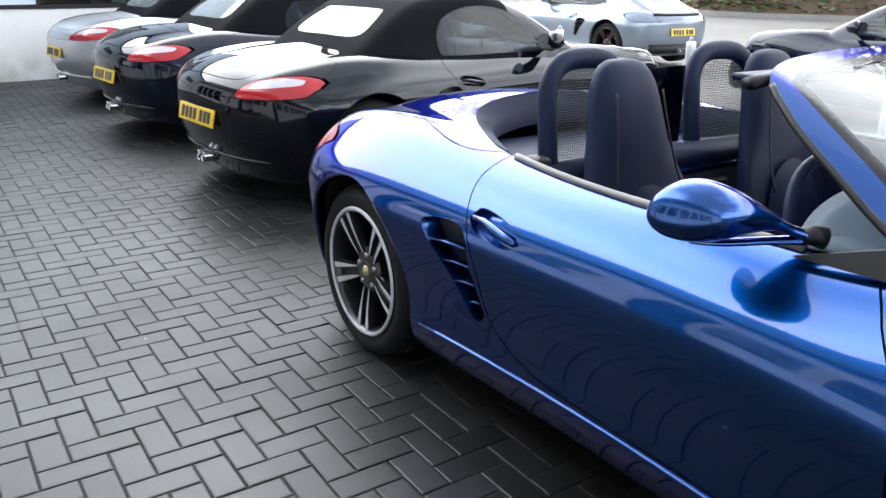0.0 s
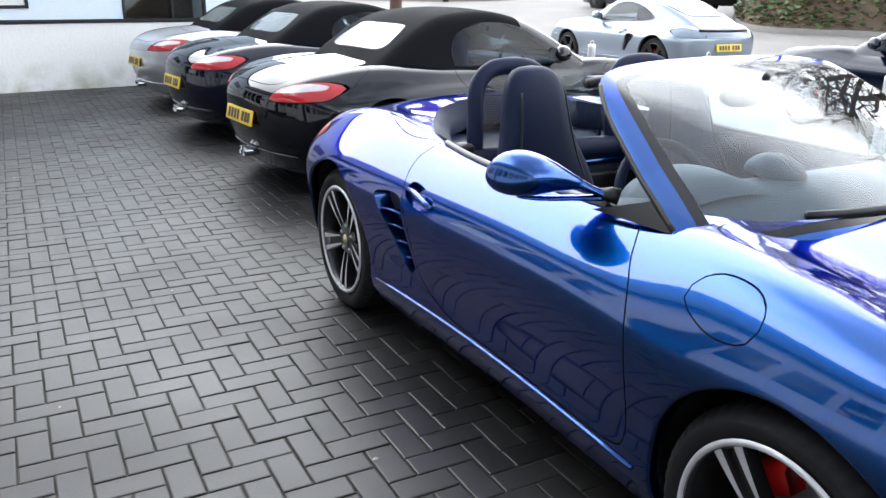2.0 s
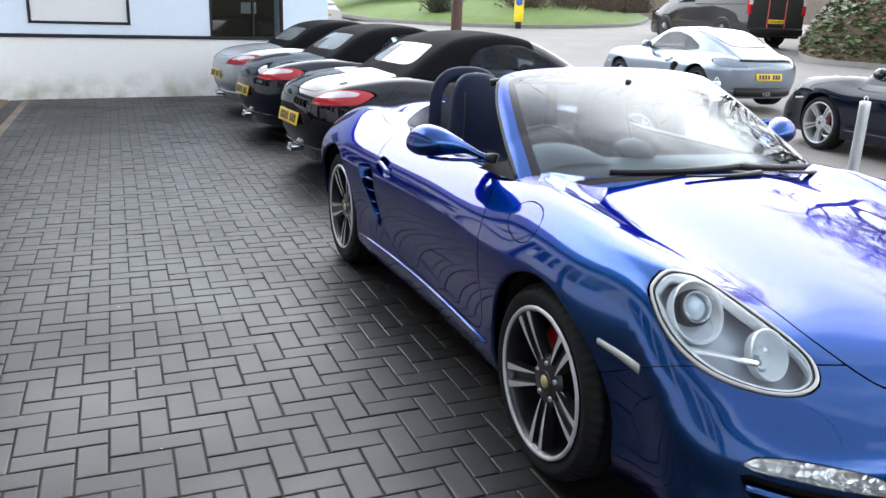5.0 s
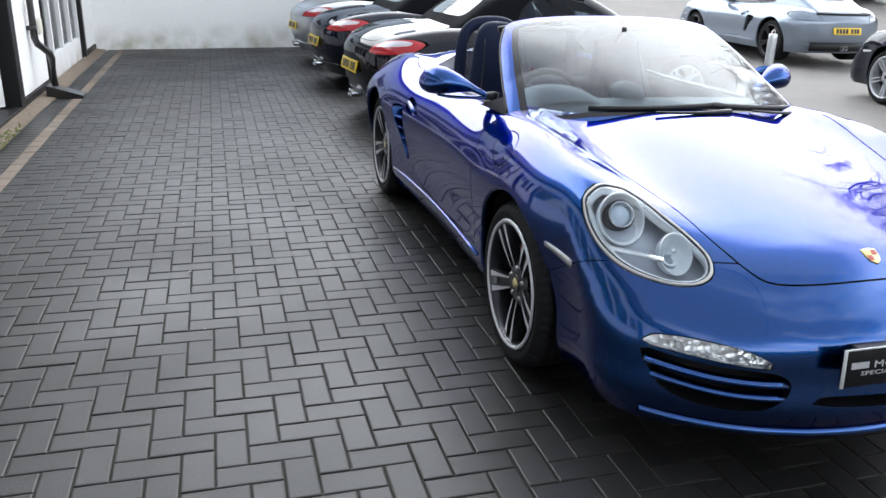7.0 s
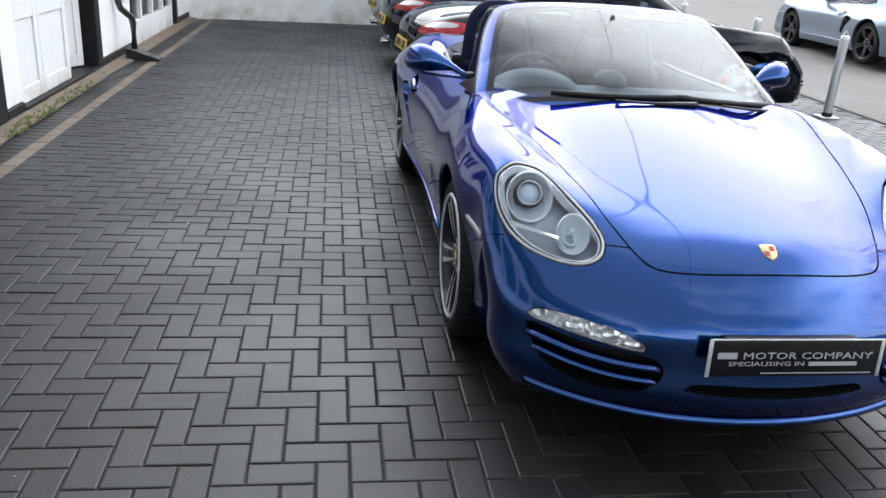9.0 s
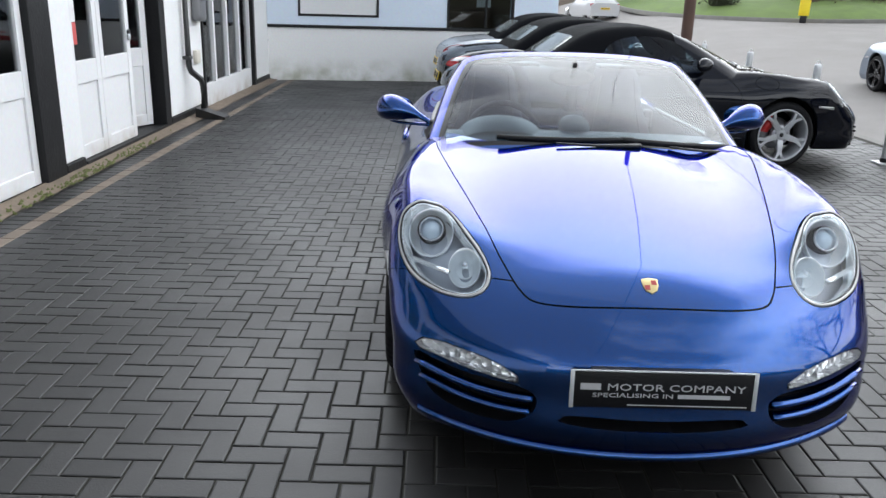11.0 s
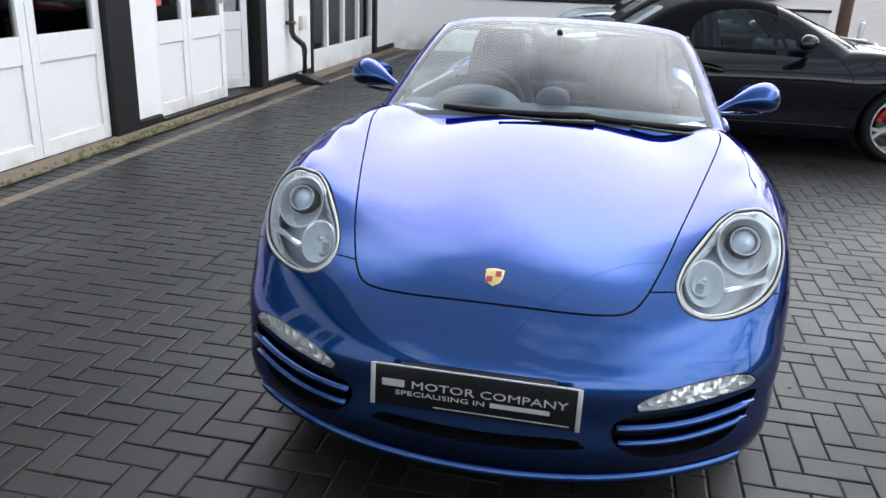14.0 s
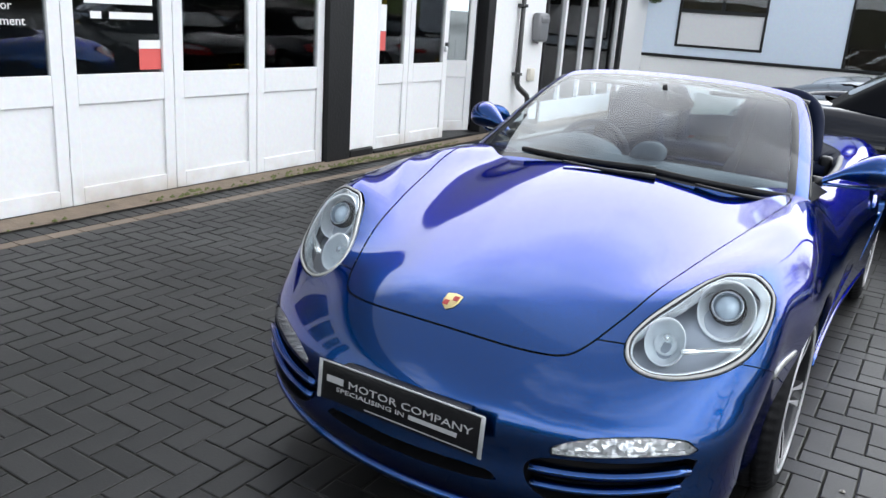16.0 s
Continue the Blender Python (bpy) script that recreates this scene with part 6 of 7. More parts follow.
st = thing("window_sticker", "tall red and white sticker on the glazed door", "sticker")
part("sticker_red", box(X0 - 0.020, 3.76, 1.02, X0 - 0.019, 3.86, 1.20), RED_CARD, st, smooth=False)
part("sticker_white", box(X0 - 0.020, 3.76, 1.203, X0 - 0.019, 3.86, 1.45), WHITE_CARD, st, smooth=False)
nt = thing("window_lettering", "white lettering and bars on the garage door glass", "lettering")
face = Matrix.Translation((X0 - 0.018, 0, 0)) @ Euler((radians(90), 0, radians(90))).to_matrix().to_4x4()
lettering("By Prior", 0.075, WHITE_CARD, nt, Matrix.Translation((0, 0.02, 1.30)) @ face)
lettering("Appointment", 0.075, WHITE_CARD, nt, Matrix.Translation((0, 0.02, 1.21)) @ face)
for y0, y1, z0, z1 in ((0.62, 1.14, 1.335, 1.40), (0.66, 0.74, 1.24, 1.285), (0.80, 1.14, 1.24, 1.285)):
    part("white_bar", box(X0 - 0.020, y0, z0, X0 - 0.018, y1, z1), WHITE_CARD, nt, smooth=False)

# a clipped green ball hung at the corner
hb = thing("hanging_ball", "clipped green leaf ball hung from a wall bracket", "plant")
qr, qv, qf = random.Random(6), [], []
for k in range(700):
    d = Vector((qr.gauss(0, 1), qr.gauss(0, 1), qr.gauss(0, 1))).normalized()
    c, n = d * qr.uniform(0.10, 0.14), len(qv)
    a = d.orthogonal().normalized() * 0.018
    b = d.cross(a) * qr.uniform(0.4, 1.0)
    qv += [tuple(c - a), tuple(c + b + d * 0.006), tuple(c + a + d * qr.uniform(-0.01, 0.012)), tuple(c - b)]
    qf.append((n, n + 1, n + 2, n + 3))
part("leaf_ball", (qv, qf), IVY, hb, smooth=False, m=pose(-3.46, 11.0, 1.90))
part("chain", sweep([(-3.46, 11.0, 2.02), (-3.46, 11.0, 2.42)], 0.005, 6), PIPE, hb)
part("wall_bracket", sweep([(X0 + 0.02, 11.0, 2.42), (-3.44, 11.0, 2.43)], 0.010, 6), PIPE, hb)

# strip along the wall, buff band, bollards
strip = [(X0 + 0.02 + (0.185 + 0.008 * math.sin(y * 2.1) + 0.006 * math.sin(y * 7.7)) * k, y, 0.010 + 0.022 * (1 - k)) for y in np.linspace(-9, 11.25, 120) for k in (0, 0.5, 1)]
tagged(part("path_edge", (np.array(strip), grid_faces(120, 3)), EARTH, None), "dirty concrete strip along the foot of the doors", "strip", kind="structure")
rng = random.Random(4)
mv, mf = [], []
for k in range(230):
    y = rng.choice([rng.gauss(4.4, 0.35), rng.gauss(3.5, 0.2), rng.uniform(1.0, 3.2), rng.uniform(-2, 6)])
    x, r = X0 + 0.10 + rng.random() * 0.13, 0.006 + rng.random() * 0.014
    n = len(mv)
    mv += [(x + r * math.cos(a) * rng.uniform(0.6, 1.2), y + 1.6 * r * math.sin(a), 0.018) for a in np.linspace(0, 2 * math.pi, 6, endpoint=False)] + [(x, y, 0.03 + r * 0.5)]
    # opaque pale tone for the rear windows of the closed cars
    mf += [(n + i, n + (i + 1) % 6, n + 6) for i in range(6)]
tagged(part("moss", (mv, mf), MOSS, None), "green moss along the foot of the wall", "moss", kind="stuff")


def bollard(x, y, lean):
    b = thing("bollard", "round stainless steel parking post with a top loop", "bollard", "posts along the paving edge", m=pose(x, y, 0, lean, -lean * 0.6, 0))
    part("post", lathe([(0.045, 0.0), (0.045, 0.80), (0.044, 0.835), (0.036, 0.843), (0.0, 0.845)], 28, "z"), STEEL, b)
    part("base_plate", box(-0.10, -0.10, 0.0, 0.10, 0.10, 0.018, 0.004), STEEL, b)
    part("collar", lathe([(0.052, 0.015), (0.056, 0.05), (0.047, 0.06)], 28, "z"), TRIM, b)
    part("loop", sweep([(0.022 * math.cos(a), 0, 0.855 + 0.028 * math.sin(a)) for a in np.linspace(-0.4, math.pi + 0.4, 16)], 0.005, 8, up=(0, 1, 0)), STEEL, b)
    return b


for k, y in enumerate((2.98, 4.85, 6.65, 8.85, 11.0)):
    bollard(3.88, y, (0.6, -0.4, 1.5, 0.3, -0.8)[k])
slab("kerb", 4.42, -12, -0.05, 4.56, 14.0, 0.012, KERB, None, 0.012, "flush concrete kerb at the paving's edge", "structure", "kerb")


# ---- road side, banks, trees and what stands there ----
def facing(x, y, turn, z=0.0):
    return pose(x, y, z, 0, 0, turn)


def land(x, y):
    return float(rise(np.float64(x), np.float64(y)))


def bank_sheet(kerb_pts, depth, climb, n=60, rows=14, flip=False, way=None):
    """Ground behind a kerb that climbs away from it."""
    k = [np.array(p) for p in smooth_path(kerb_pts, n)]
    v = []
    for i, p in enumerate(k):
        t = k[min(i + 1, len(k) - 1)] - k[max(i - 1, 0)]
        out = np.array([-t[1], t[0]]) / np.linalg.norm(t) * (-1 if flip else 1)
        out = out if way is None else np.array(way)
        for j in range(rows):
            s = j / (rows - 1)
            q = p + out * depth * s**1.3
            z = land(*p) + 0.11 + climb(s) + 0.08 * noise.noise(Vector((q[0] * 0.5, q[1] * 0.5, 0))) * min(1, s * 6)
            v.append((q[0], q[1], z))
    f = grid_faces(len(k), rows)
    return (np.array(v), f if flip else [q[::-1] for q in f]), k


GRASS_KERB = [(9.6, 56.0), (8.2, 42.0), (7.2, 34.0), (7.1, 29.0), (8.6, 25.6), (11.9, 23.4), (15.5, 24.0), (19.0, 27.5), (26.0, 37.0)]
IVY_KERB = [(30.0, -3.0), (25.0, 2.0), (20.0, 6.6), (16.4, 9.8), (14.6, 11.6), (13.85, 12.6), (13.95, 13.6), (15.2, 15.0), (17.6, 17.2), (22.0, 21.0), (30.0, 27.0), (42.0, 35.0)]
geo, gk = bank_sheet(GRASS_KERB, 15, lambda s: 1.9 * s**0.9)
tagged(part("grass_bank", geo, GRASS, None), "sloping mown grass verge behind a kerb", "grass", kind="structure")
geo_i, ik = bank_sheet(IVY_KERB, 30, lambda s: 8.5 * s**0.8, 110, 22, True, (0.995, 0.1))
tagged(part("ivy_bank", geo_i, LITTER, None), "steep bank of leaf litter and ivy", "bank", kind="structure")
for pts, nm in ((gk, "dark concrete kerb of the grass verge"), (ik, "weathered concrete kerb below the ivy bank")):
    v = []
    for i, p in enumerate(pts):
        t = pts[min(i + 1, len(pts) - 1)] - pts[max(i - 1, 0)]
        o = np.array([-t[1], t[0]]) / np.linalg.norm(t) * (1 if pts is gk else -1)
        z = land(*p)
        v += [(*(p - o * 0.02), z - 0.05), (*(p - o * 0.02), z + 0.10), (*(p + o * 0.0), z + 0.12), (*(p + o * 0.12), z + 0.12), (*(p + o * 0.13), z)]
    tagged(part("kerb", (np.array(v), grid_faces(len(pts), 5)), KERB, None), nm, "kerb", kind="structure")


def leaves_on(geo, count, size, seed, depth):
    """Small curled leaves strewn over a bank, thickest near its foot."""
    r, (v, f) = random.Random(seed), geo
    fv, ff = [], []
    while len(ff) < count * 2:
        q = f[r.randrange(len(f))]
        a, b, c, d = (v[i] for i in q)
        s, t = r.random(), r.random()
        p = (a * (1 - s) + b * s) * (1 - t) + (d * (1 - s) + c * s) * t
        if r.random() > math.exp(-np.hypot(p[0] - 14.5, p[1] - 11) / depth):
            continue
        l, an = size * r.uniform(0.5, 1.4), r.uniform(0, 6.28)
        ux, uy = math.cos(an) * l, math.sin(an) * l
        h = r.uniform(0.0, 0.10)
        n = len(fv)
        tilt = r.uniform(-0.6, 0.6) * l
        fv += [(p[0] - ux, p[1] - uy, p[2] + h), (p[0] - uy * 0.5, p[1] + ux * 0.5, p[2] + h + tilt), (p[0] + ux, p[1] + uy, p[2] + h + l * 0.4), (p[0] + uy * 0.5, p[1] - ux * 0.5, p[2] + h - tilt * 0.3 + 0.02)]
        ff += [(n, n + 1, n + 2), (n, n + 2, n + 3)]
    return fv, ff


tagged(part("ivy", leaves_on(geo_i, 9000, 0.085, 3, 9.0), IVY, None, smooth=False), "green ivy leaves over the bank", "ivy", kind="stuff")
tagged(part("fallen_leaves", leaves_on(geo_i, 3500, 0.07, 5, 12.0), BROWN_LEAF, None, smooth=False), "brown fallen leaves on the bank", "leaves", kind="stuff")


def bare_tree(seed, height, spread=0.55, levels=5):
    """A winter tree: tapered trunk, limbs and fine twigs."""
    r = random.Random(seed)
    wood, twigs = ([], []), ([], [])

    def grow(p, d, length, rad, level):
        n = 4 if level < 3 else 2
        pts, rads, q, e = [p.copy()], [rad], p.copy(), d.copy()
        for k in range(n):
            e = (e + Vector((r.uniform(-1, 1), r.uniform(-1, 1), r.uniform(-0.5, 0.9))) * (0.10 + 0.05 * level)).normalized()
            q = q + e * length / n
            pts.append(q.copy())
            rads.append(rad * (1 - 0.45 * (k + 1) / n))
        tgt = wood if level < 3 else twigs
        g = sweep(pts, rads, (10, 7, 5, 4, 3, 3)[min(level, 5)], caps=False)
        m = len(tgt[0])
        tgt[0].extend(g[0])
        tgt[1].extend(tuple(i + m for i in f) for f in g[1])
        if level >= levels:
            return
        kids = (5, 5, 5, 4, 4)[min(level, 4)]
        for k in range(kids):
            t = r.uniform(0.35, 1.0) if level else 0.35 + 0.65 * (k + r.random()) / kids
            i = min(int(t * n), n - 1)
            b = pts[i].lerp(pts[i + 1], t * n - i)
            side = Vector((r.uniform(-1, 1), r.uniform(-1, 1), r.uniform(-0.25, 0.6))).normalized()
            grow(b, (e * (1 - spread) + side * spread * 1.5).normalized(), length * r.uniform(0.5, 0.78), rads[i] * 0.58, level + 1)
    grow(Vector((0, 0, 0)), Vector((0, 0, 1)), height * 0.52, height * 0.020, 0)
    return wood, twigs


def plant_tree(seed, x, y, z, height, label, turn=0.0):
    w, t = bare_tree(seed, height)
    tr = thing("tree", label, "tree", "bare trees on the banks", m=pose(x, y, z, 0, 0, turn))
    part("trunk", w, BARK, tr)
    part("crown", t, TWIG, tr)
    return tr


first = plant_tree(11, 18.5, 10.0, 1.7, 13.0, "tall leafless tree with fine twigs on the bank")
second = plant_tree(12, 21.0, 15.0, 2.6, 12.0, "tall leafless tree with fine twigs on the bank")
for src, x, y, z, turn in ((first, 24.5, 11.5, 3.9, 130), (second, 17.0, 4.0, 0.1, 70), (first, 19.0, -2.5, 0.0, 220), (first, 13.5, 30.0, 1.9, 40), (first, 20.5, 36.0, 2.2, 90)):
    copy_thing(src, pose(x, y, z, 0, 0, turn))


def shrub(seed, x, y, z, r, h, mat, label):
    q = random.Random(seed)
    sh = thing("shrub", label, "shrub", "shrubs on the verge", m=pose(x, y, z))
    gs = []
    for k in range(170):
        a, e = q.uniform(0, 6.28), q.uniform(0.25, 1.45)
        l = h * q.uniform(0.7, 1.1)
        d = Vector((math.cos(a) * math.cos(e) * r / h, math.sin(a) * math.cos(e) * r / h, math.sin(e)))
        o = Vector((q.uniform(-0.4, 0.4) * r, q.uniform(-0.4, 0.4) * r, 0))
        b = Vector((q.uniform(-0.15, 0.15), q.uniform(-0.15, 0.15), 0.1))
        gs.append(sweep([o, o + d * l * 0.5 + b * l, o + d * l + b * l * 1.5], [0.014, 0.010, 0.004], 3, caps=False))
    part("stem_clump", merged(*gs), mat, sh)
    lv, lf = [], []
    for k in range(900):
        a, e, rr = q.uniform(0, 6.28), math.asin(q.random()), q.random() ** 0.4
        p = (math.cos(a) * math.cos(e) * r * rr, math.sin(a) * math.cos(e) * r * rr, 0.05 + math.sin(e) * h * rr)
        s, n = q.uniform(0.03, 0.07), len(lv)
        lv += [(p[0] + q.uniform(-s, s), p[1] + q.uniform(-s, s), p[2] + q.uniform(-s, s)) for _ in range(3)]
        lf.append((n, n + 1, n + 2))
    part("foliage", (lv, lf), mat, sh, smooth=False)
    return sh


SHRUB_BROWN = plain("brown_shrub", (0.105, 0.072, 0.055), 0.9, vary=0.5, scale=6)
SHRUB_DARK = plain("dark_green_shrub", (0.040, 0.045, 0.026), 0.9, vary=0.5, scale=6)
for k, (x, y, r, h, dark) in enumerate(((9.4, 27.0, 0.75, 1.0, 1), (12.6, 26.2, 1.3, 1.5, 0), (14.4, 26.4, 1.2, 1.2, 0), (16.2, 27.0, 1.5, 1.4, 0), (18.0, 28.6, 1.4, 1.5, 0), (20.5, 31.5, 1.6, 1.6, 0), (23.0, 34.0, 1.6, 1.6, 0))):
    shrub(40 + k, x, y, land(x, y) + 0.35, r, h, SHRUB_DARK if dark else SHRUB_BROWN, "dark evergreen shrub on the grass" if dark else "brown leafless shrub on the grass verge")

# rising ground under the far wood
sv = []
for a in np.linspace(-0.5, 1.9, 60):
    for k, r in enumerate((46, 52, 58, 66, 78, 95)):
        sv.append((r * math.sin(a), r * math.cos(a), 0.9 + (0.0, 2.2, 4.4, 6.2, 8.5, 11.0)[k] + 0.8 * noise.noise(Vector((a * 9, k * 0.7, 0)))))
tagged(part("wooded_slope", (np.array(sv), [q[::-1] for q in grid_faces(60, 6)]), LITTER, None), "brown wooded slope beyond the road", "slope", kind="structure")

# dark wood behind the grass
wv, wf = [], []
wr = random.Random(8)
for k in range(420):
    a = wr.uniform(-0.25, 1.45)
    d = wr.uniform(52, 90)
    x, y = d * math.sin(a), d * math.cos(a)
    g = sweep([(x, y, 2.5), (x + wr.uniform(-0.5, 0.5), y, 4.5), (x + wr.uniform(-1, 1), y, 7)], [0.28, 0.22, 0.08], 5, caps=False)
    n = len(wv)
    wv += [tuple(p) for p in g[0]]
    wf += [tuple(i + n for i in f) for f in g[1]]
    for j in range(14):
        z = wr.uniform(3, 7)
        b = sweep([(x, y, z), (x + wr.uniform(-2.2, 2.2), y + wr.uniform(-1.5, 1.5), z + wr.uniform(0.2, 2.0))], [0.06, 0.015], 3, caps=False)
        n = len(wv)
        wv += [tuple(p) for p in b[0]]
        wf += [tuple(i + n for i in f) for f in b[1]]
tagged(part("far_wood", (wv, wf), BARK, None), "bare far woodland beyond the verge", "woodland", kind="stuff")

# unseen hedge, added behind the viewer to darken low reflections and close the yard
hv = []
for x in np.linspace(-34, 36, 90):
    for k, (dy, z) in enumerate(((0.0, -0.1), (-0.3, 0.7), (-0.5, 1.4), (-0.9, 2.1), (-1.6, 2.5), (-2.8, 2.6), (-4.0, 1.8), (-4.4, -0.1))):
        b = 0.7 * noise.noise(Vector((x * 0.45, k * 0.8, 3.0))) if k not in (0, 7) else 0.0
        hv.append((x, -13.0 + dy + b, z + (b * 1.4 if k > 2 else 0)))
tagged(part("hedge", (np.array(hv), [q[::-1] for q in grid_faces(90, 8)]), plain("dark_hedge", (0.035, 0.040, 0.022), 0.9, vary=0.6, scale=1.6, bump=1.0, bump_scale=9), None), "unseen dark hedge added behind the viewer to shape reflections", "hedge", kind="structure")

# pole at the wall's end, sign on the verge
pole = thing("pole", "round brown timber pole at the end of the low wall", "pole")
part("shaft", lathe([(0.105, -0.1), (0.10, 2.5), (0.09, 7.7), (0.0, 7.72)], 20, "z", (3.84, 11.95, 0)), POST_WOOD, pole)
cable = thing("overhead_cable", "thin black cable strung from the timber pole", "cable")
part("wire", sweep([(3.84 - 7.74 * t, 11.95 - 33.0 * t, 7.65 - 3.0 * t * (1 - t) - 0.6 * t) for t in np.linspace(0, 1, 24)], 0.012, 6), PIPE, cable)
sg = thing("traffic_sign", "yellow road sign with a blue disc on the kerb", "sign", m=pose(10.9, 23.35, land(10.9, 23.35) + 0.1, 0, 0, -28))
part("sign_panel", box(-0.16, -0.05, 0.12, 0.16, 0.05, 0.95, 0.03), SIGN_YELLOW, sg)
part("sign_disc", lathe([(0.0, -0.058), (0.12, -0.058), (0.12, -0.05)], 24, "y", (0, 0, 0.78)), SIGN_BLUE, sg)
part("sign_foot", box(-0.10, -0.04, -0.1, 0.10, 0.04, 0.13, 0.02), TRIM, sg)


def far_wheel(parent, x, y, r, w=0.22):
    wh = part("wheel", lathe([(r * 0.62, -w / 2), (r * 0.95, -w / 2), (r, -w / 2 + 0.03), (r, w / 2 - 0.03), (r * 0.95, w / 2), (r * 0.62, w / 2)], 32, "x", (x, y, r)), RUBBER, parent)
    part("wheel_trim", lathe([(0.0, -w / 2 - 0.004), (r * 0.2, -w / 2 - 0.006), (r * 0.60, -w / 2 + 0.01), (r * 0.64, -w / 2 - 0.002), (r * 0.64, w / 2 + 0.002), (0.0, w / 2 + 0.006)], 24, "x", (x, y, r)), ALLOY_DARK, wh)


def loft_body(sections, smooth_x=0.82):
    """A body from side profile stations: (y, low z, waist z, top z, half width, half width at the top)."""
    v = []
    for y, z0, zw, z1, w, wt in sections:
        half = [(w * 0.93, z0), (w, z0 + 0.12), (w, (z0 + zw) / 2), (w * 0.985, zw), (wt, z1 - 0.10), (wt * 0.90, z1 - 0.02), (wt * 0.5, z1)]
        v += [(x, y, z) for x, z in half] + [(-x, y, z) for x, z in half[::-1]]
    n = len(sections)
    return np.array(v), grid_faces(n, 14) + [tuple(range(14)), tuple(range((n - 1) * 14, n * 14))[::-1]]


van = thing("panel_van", "dark grey panel van with orange stripes on its doors", "van", m=facing(14.75, 19.1, 177, land(14.75, 17.6) - 0.03) @ Matrix.Diagonal((0.95, 0.95, 0.95, 1)))
VB = [(-0.98, 0.30, 0.75, 0.80, 0.86, 0.80), (-0.85, 0.22, 0.90, 1.02, 0.95, 0.86), (-0.30, 0.20, 1.05, 1.20, 0.99, 0.88), (0.15, 0.20, 1.10, 1.45, 0.99, 0.84), (0.75, 0.20, 1.10, 1.93, 0.99, 0.80), (1.1, 0.20, 1.10, 1.98, 0.99, 0.84), (2.4, 0.20, 1.10, 2.0, 0.99, 0.86), (3.9, 0.22, 1.10, 1.98, 0.99, 0.87), (3.98, 0.26, 1.10, 1.92, 0.96, 0.85)]
part("body", loft_body(VB), GREY_PAINT, van, smooth="edges")
for s in (-1, 1):
    part("side_window", box(s * 0.955 - 0.012, 0.62, 1.16, s * 0.955 + 0.012, 1.45, 1.70, 0.02), DARK_GLASS, van)
    part("body_rail", box(s * 0.985 - 0.015, 1.55, 1.12, s * 0.985 + 0.015, 3.8, 1.15, 0.006), GREY_PAINT, van)
    for y in (0.0, 2.93):
        part("wheel_arch", sweep([(s * 0.985, y + 0.41 * math.cos(a), 0.34 + 0.41 * math.sin(a)) for a in np.linspace(-0.3, math.pi + 0.3, 24)], 0.035, 8, 0.6), GREY_PAINT, van)
        part("arch_shadow", lathe([(0.0, -0.006), (0.395, -0.006), (0.395, 0.006), (0.0, 0.006)], 28, "x", (s * 0.990, y, 0.36)), INNER, van)
    part("tail_lamp", box(s * 0.93 - 0.06, 3.90, 0.85, s * 0.93 + 0.06, 4.0, 1.45, 0.02), RED_LENS, van)
    part("lamp_clear", box(s * 0.93 - 0.055, 3.96, 1.12, s * 0.93 + 0.055, 4.006, 1.36, 0.01), CLEAR_LENS, van)
    part("stripe", box(s * 0.30 - 0.012, 3.975, 0.50, s * 0.30 + 0.012, 3.992, 1.75), RED_CARD, van, smooth=False)
    for y in (0.0, 2.93):
        far_wheel(van, s * 0.90, y, 0.34)
vp = part("number_plate", box(-0.26, 3.98, 0.62, 0.26, 4.0, 0.73, 0.003), PLATE_YELLOW, van, "yellow number plate with dark bars")
for x in (-0.19, -0.12, -0.05, 0.04, 0.12, 0.19):
    part("dark_bar", box(x - 0.02, 4.0, 0.645, x + 0.02, 4.003, 0.705), INK, vp, smooth=False)
part("rear_bumper", box(-0.95, 3.90, 0.28, 0.95, 4.06, 0.50, 0.05, 3), TRIM, van)
part("door_seam", box(-0.006, 3.972, 0.5, 0.006, 3.99, 1.85), INNER, van, smooth=False)
part("windscreen", box(-0.75, 0.30, 1.32, 0.75, 0.34, 1.72, 0.01), DARK_GLASS, van, m=pose(0, 0.12, 0.0))

hatch = thing("hatchback_car", "white hatchback with red lamps far along the road", "car", m=facing(5.37, 32.15, 191, 0.70) @ Matrix.Diagonal((0.75, 0.75, 0.75, 1)))
HB = [(-0.85, 0.35, 0.60, 0.68, 0.72, 0.60), (-0.7, 0.22, 0.72, 0.82, 0.84, 0.72), (0.3, 0.20, 0.88, 0.98, 0.87, 0.70), (0.9, 0.20, 0.92, 1.38, 0.87, 0.58), (1.5, 0.20, 0.93, 1.44, 0.87, 0.58), (2.5, 0.20, 0.95, 1.40, 0.87, 0.56), (3.0, 0.22, 0.95, 1.10, 0.86, 0.62), (3.2, 0.30, 0.85, 0.95, 0.80, 0.68)]
part("body", loft_body(HB), WHITE_CAR, hatch, smooth="edges")
part("rear_window", box(-0.50, 2.86, 1.02, 0.50, 2.92, 1.30, 0.02), SMOKE_LENS, hatch, m=pose(0, -0.02, 0, 0, 0, 0))
for s in (-1, 1):
    part("tail_lamp", box(s * 0.72 - 0.10, 3.02, 0.76, s * 0.72 + 0.10, 3.16, 0.92, 0.02), RED_LENS, hatch)
    part("side_window", box(s * 0.74 - 0.012, 0.9, 0.98, s * 0.74 + 0.012, 2.5, 1.26, 0.02), SMOKE_LENS, hatch)
    for y in (0.0, 2.5):
        far_wheel(hatch, s * 0.76, y, 0.31, 0.2)
hp = part("number_plate", box(-0.26, 3.19, 0.62, 0.26, 3.21, 0.73, 0.003), PLATE_YELLOW, hatch, "yellow number plate with dark bars")
for x in (-0.18, -0.10, -0.02, 0.08, 0.17):
    part("dark_bar", box(x - 0.025, 3.21, 0.645, x + 0.025, 3.213, 0.705), INK, hp, smooth=False)


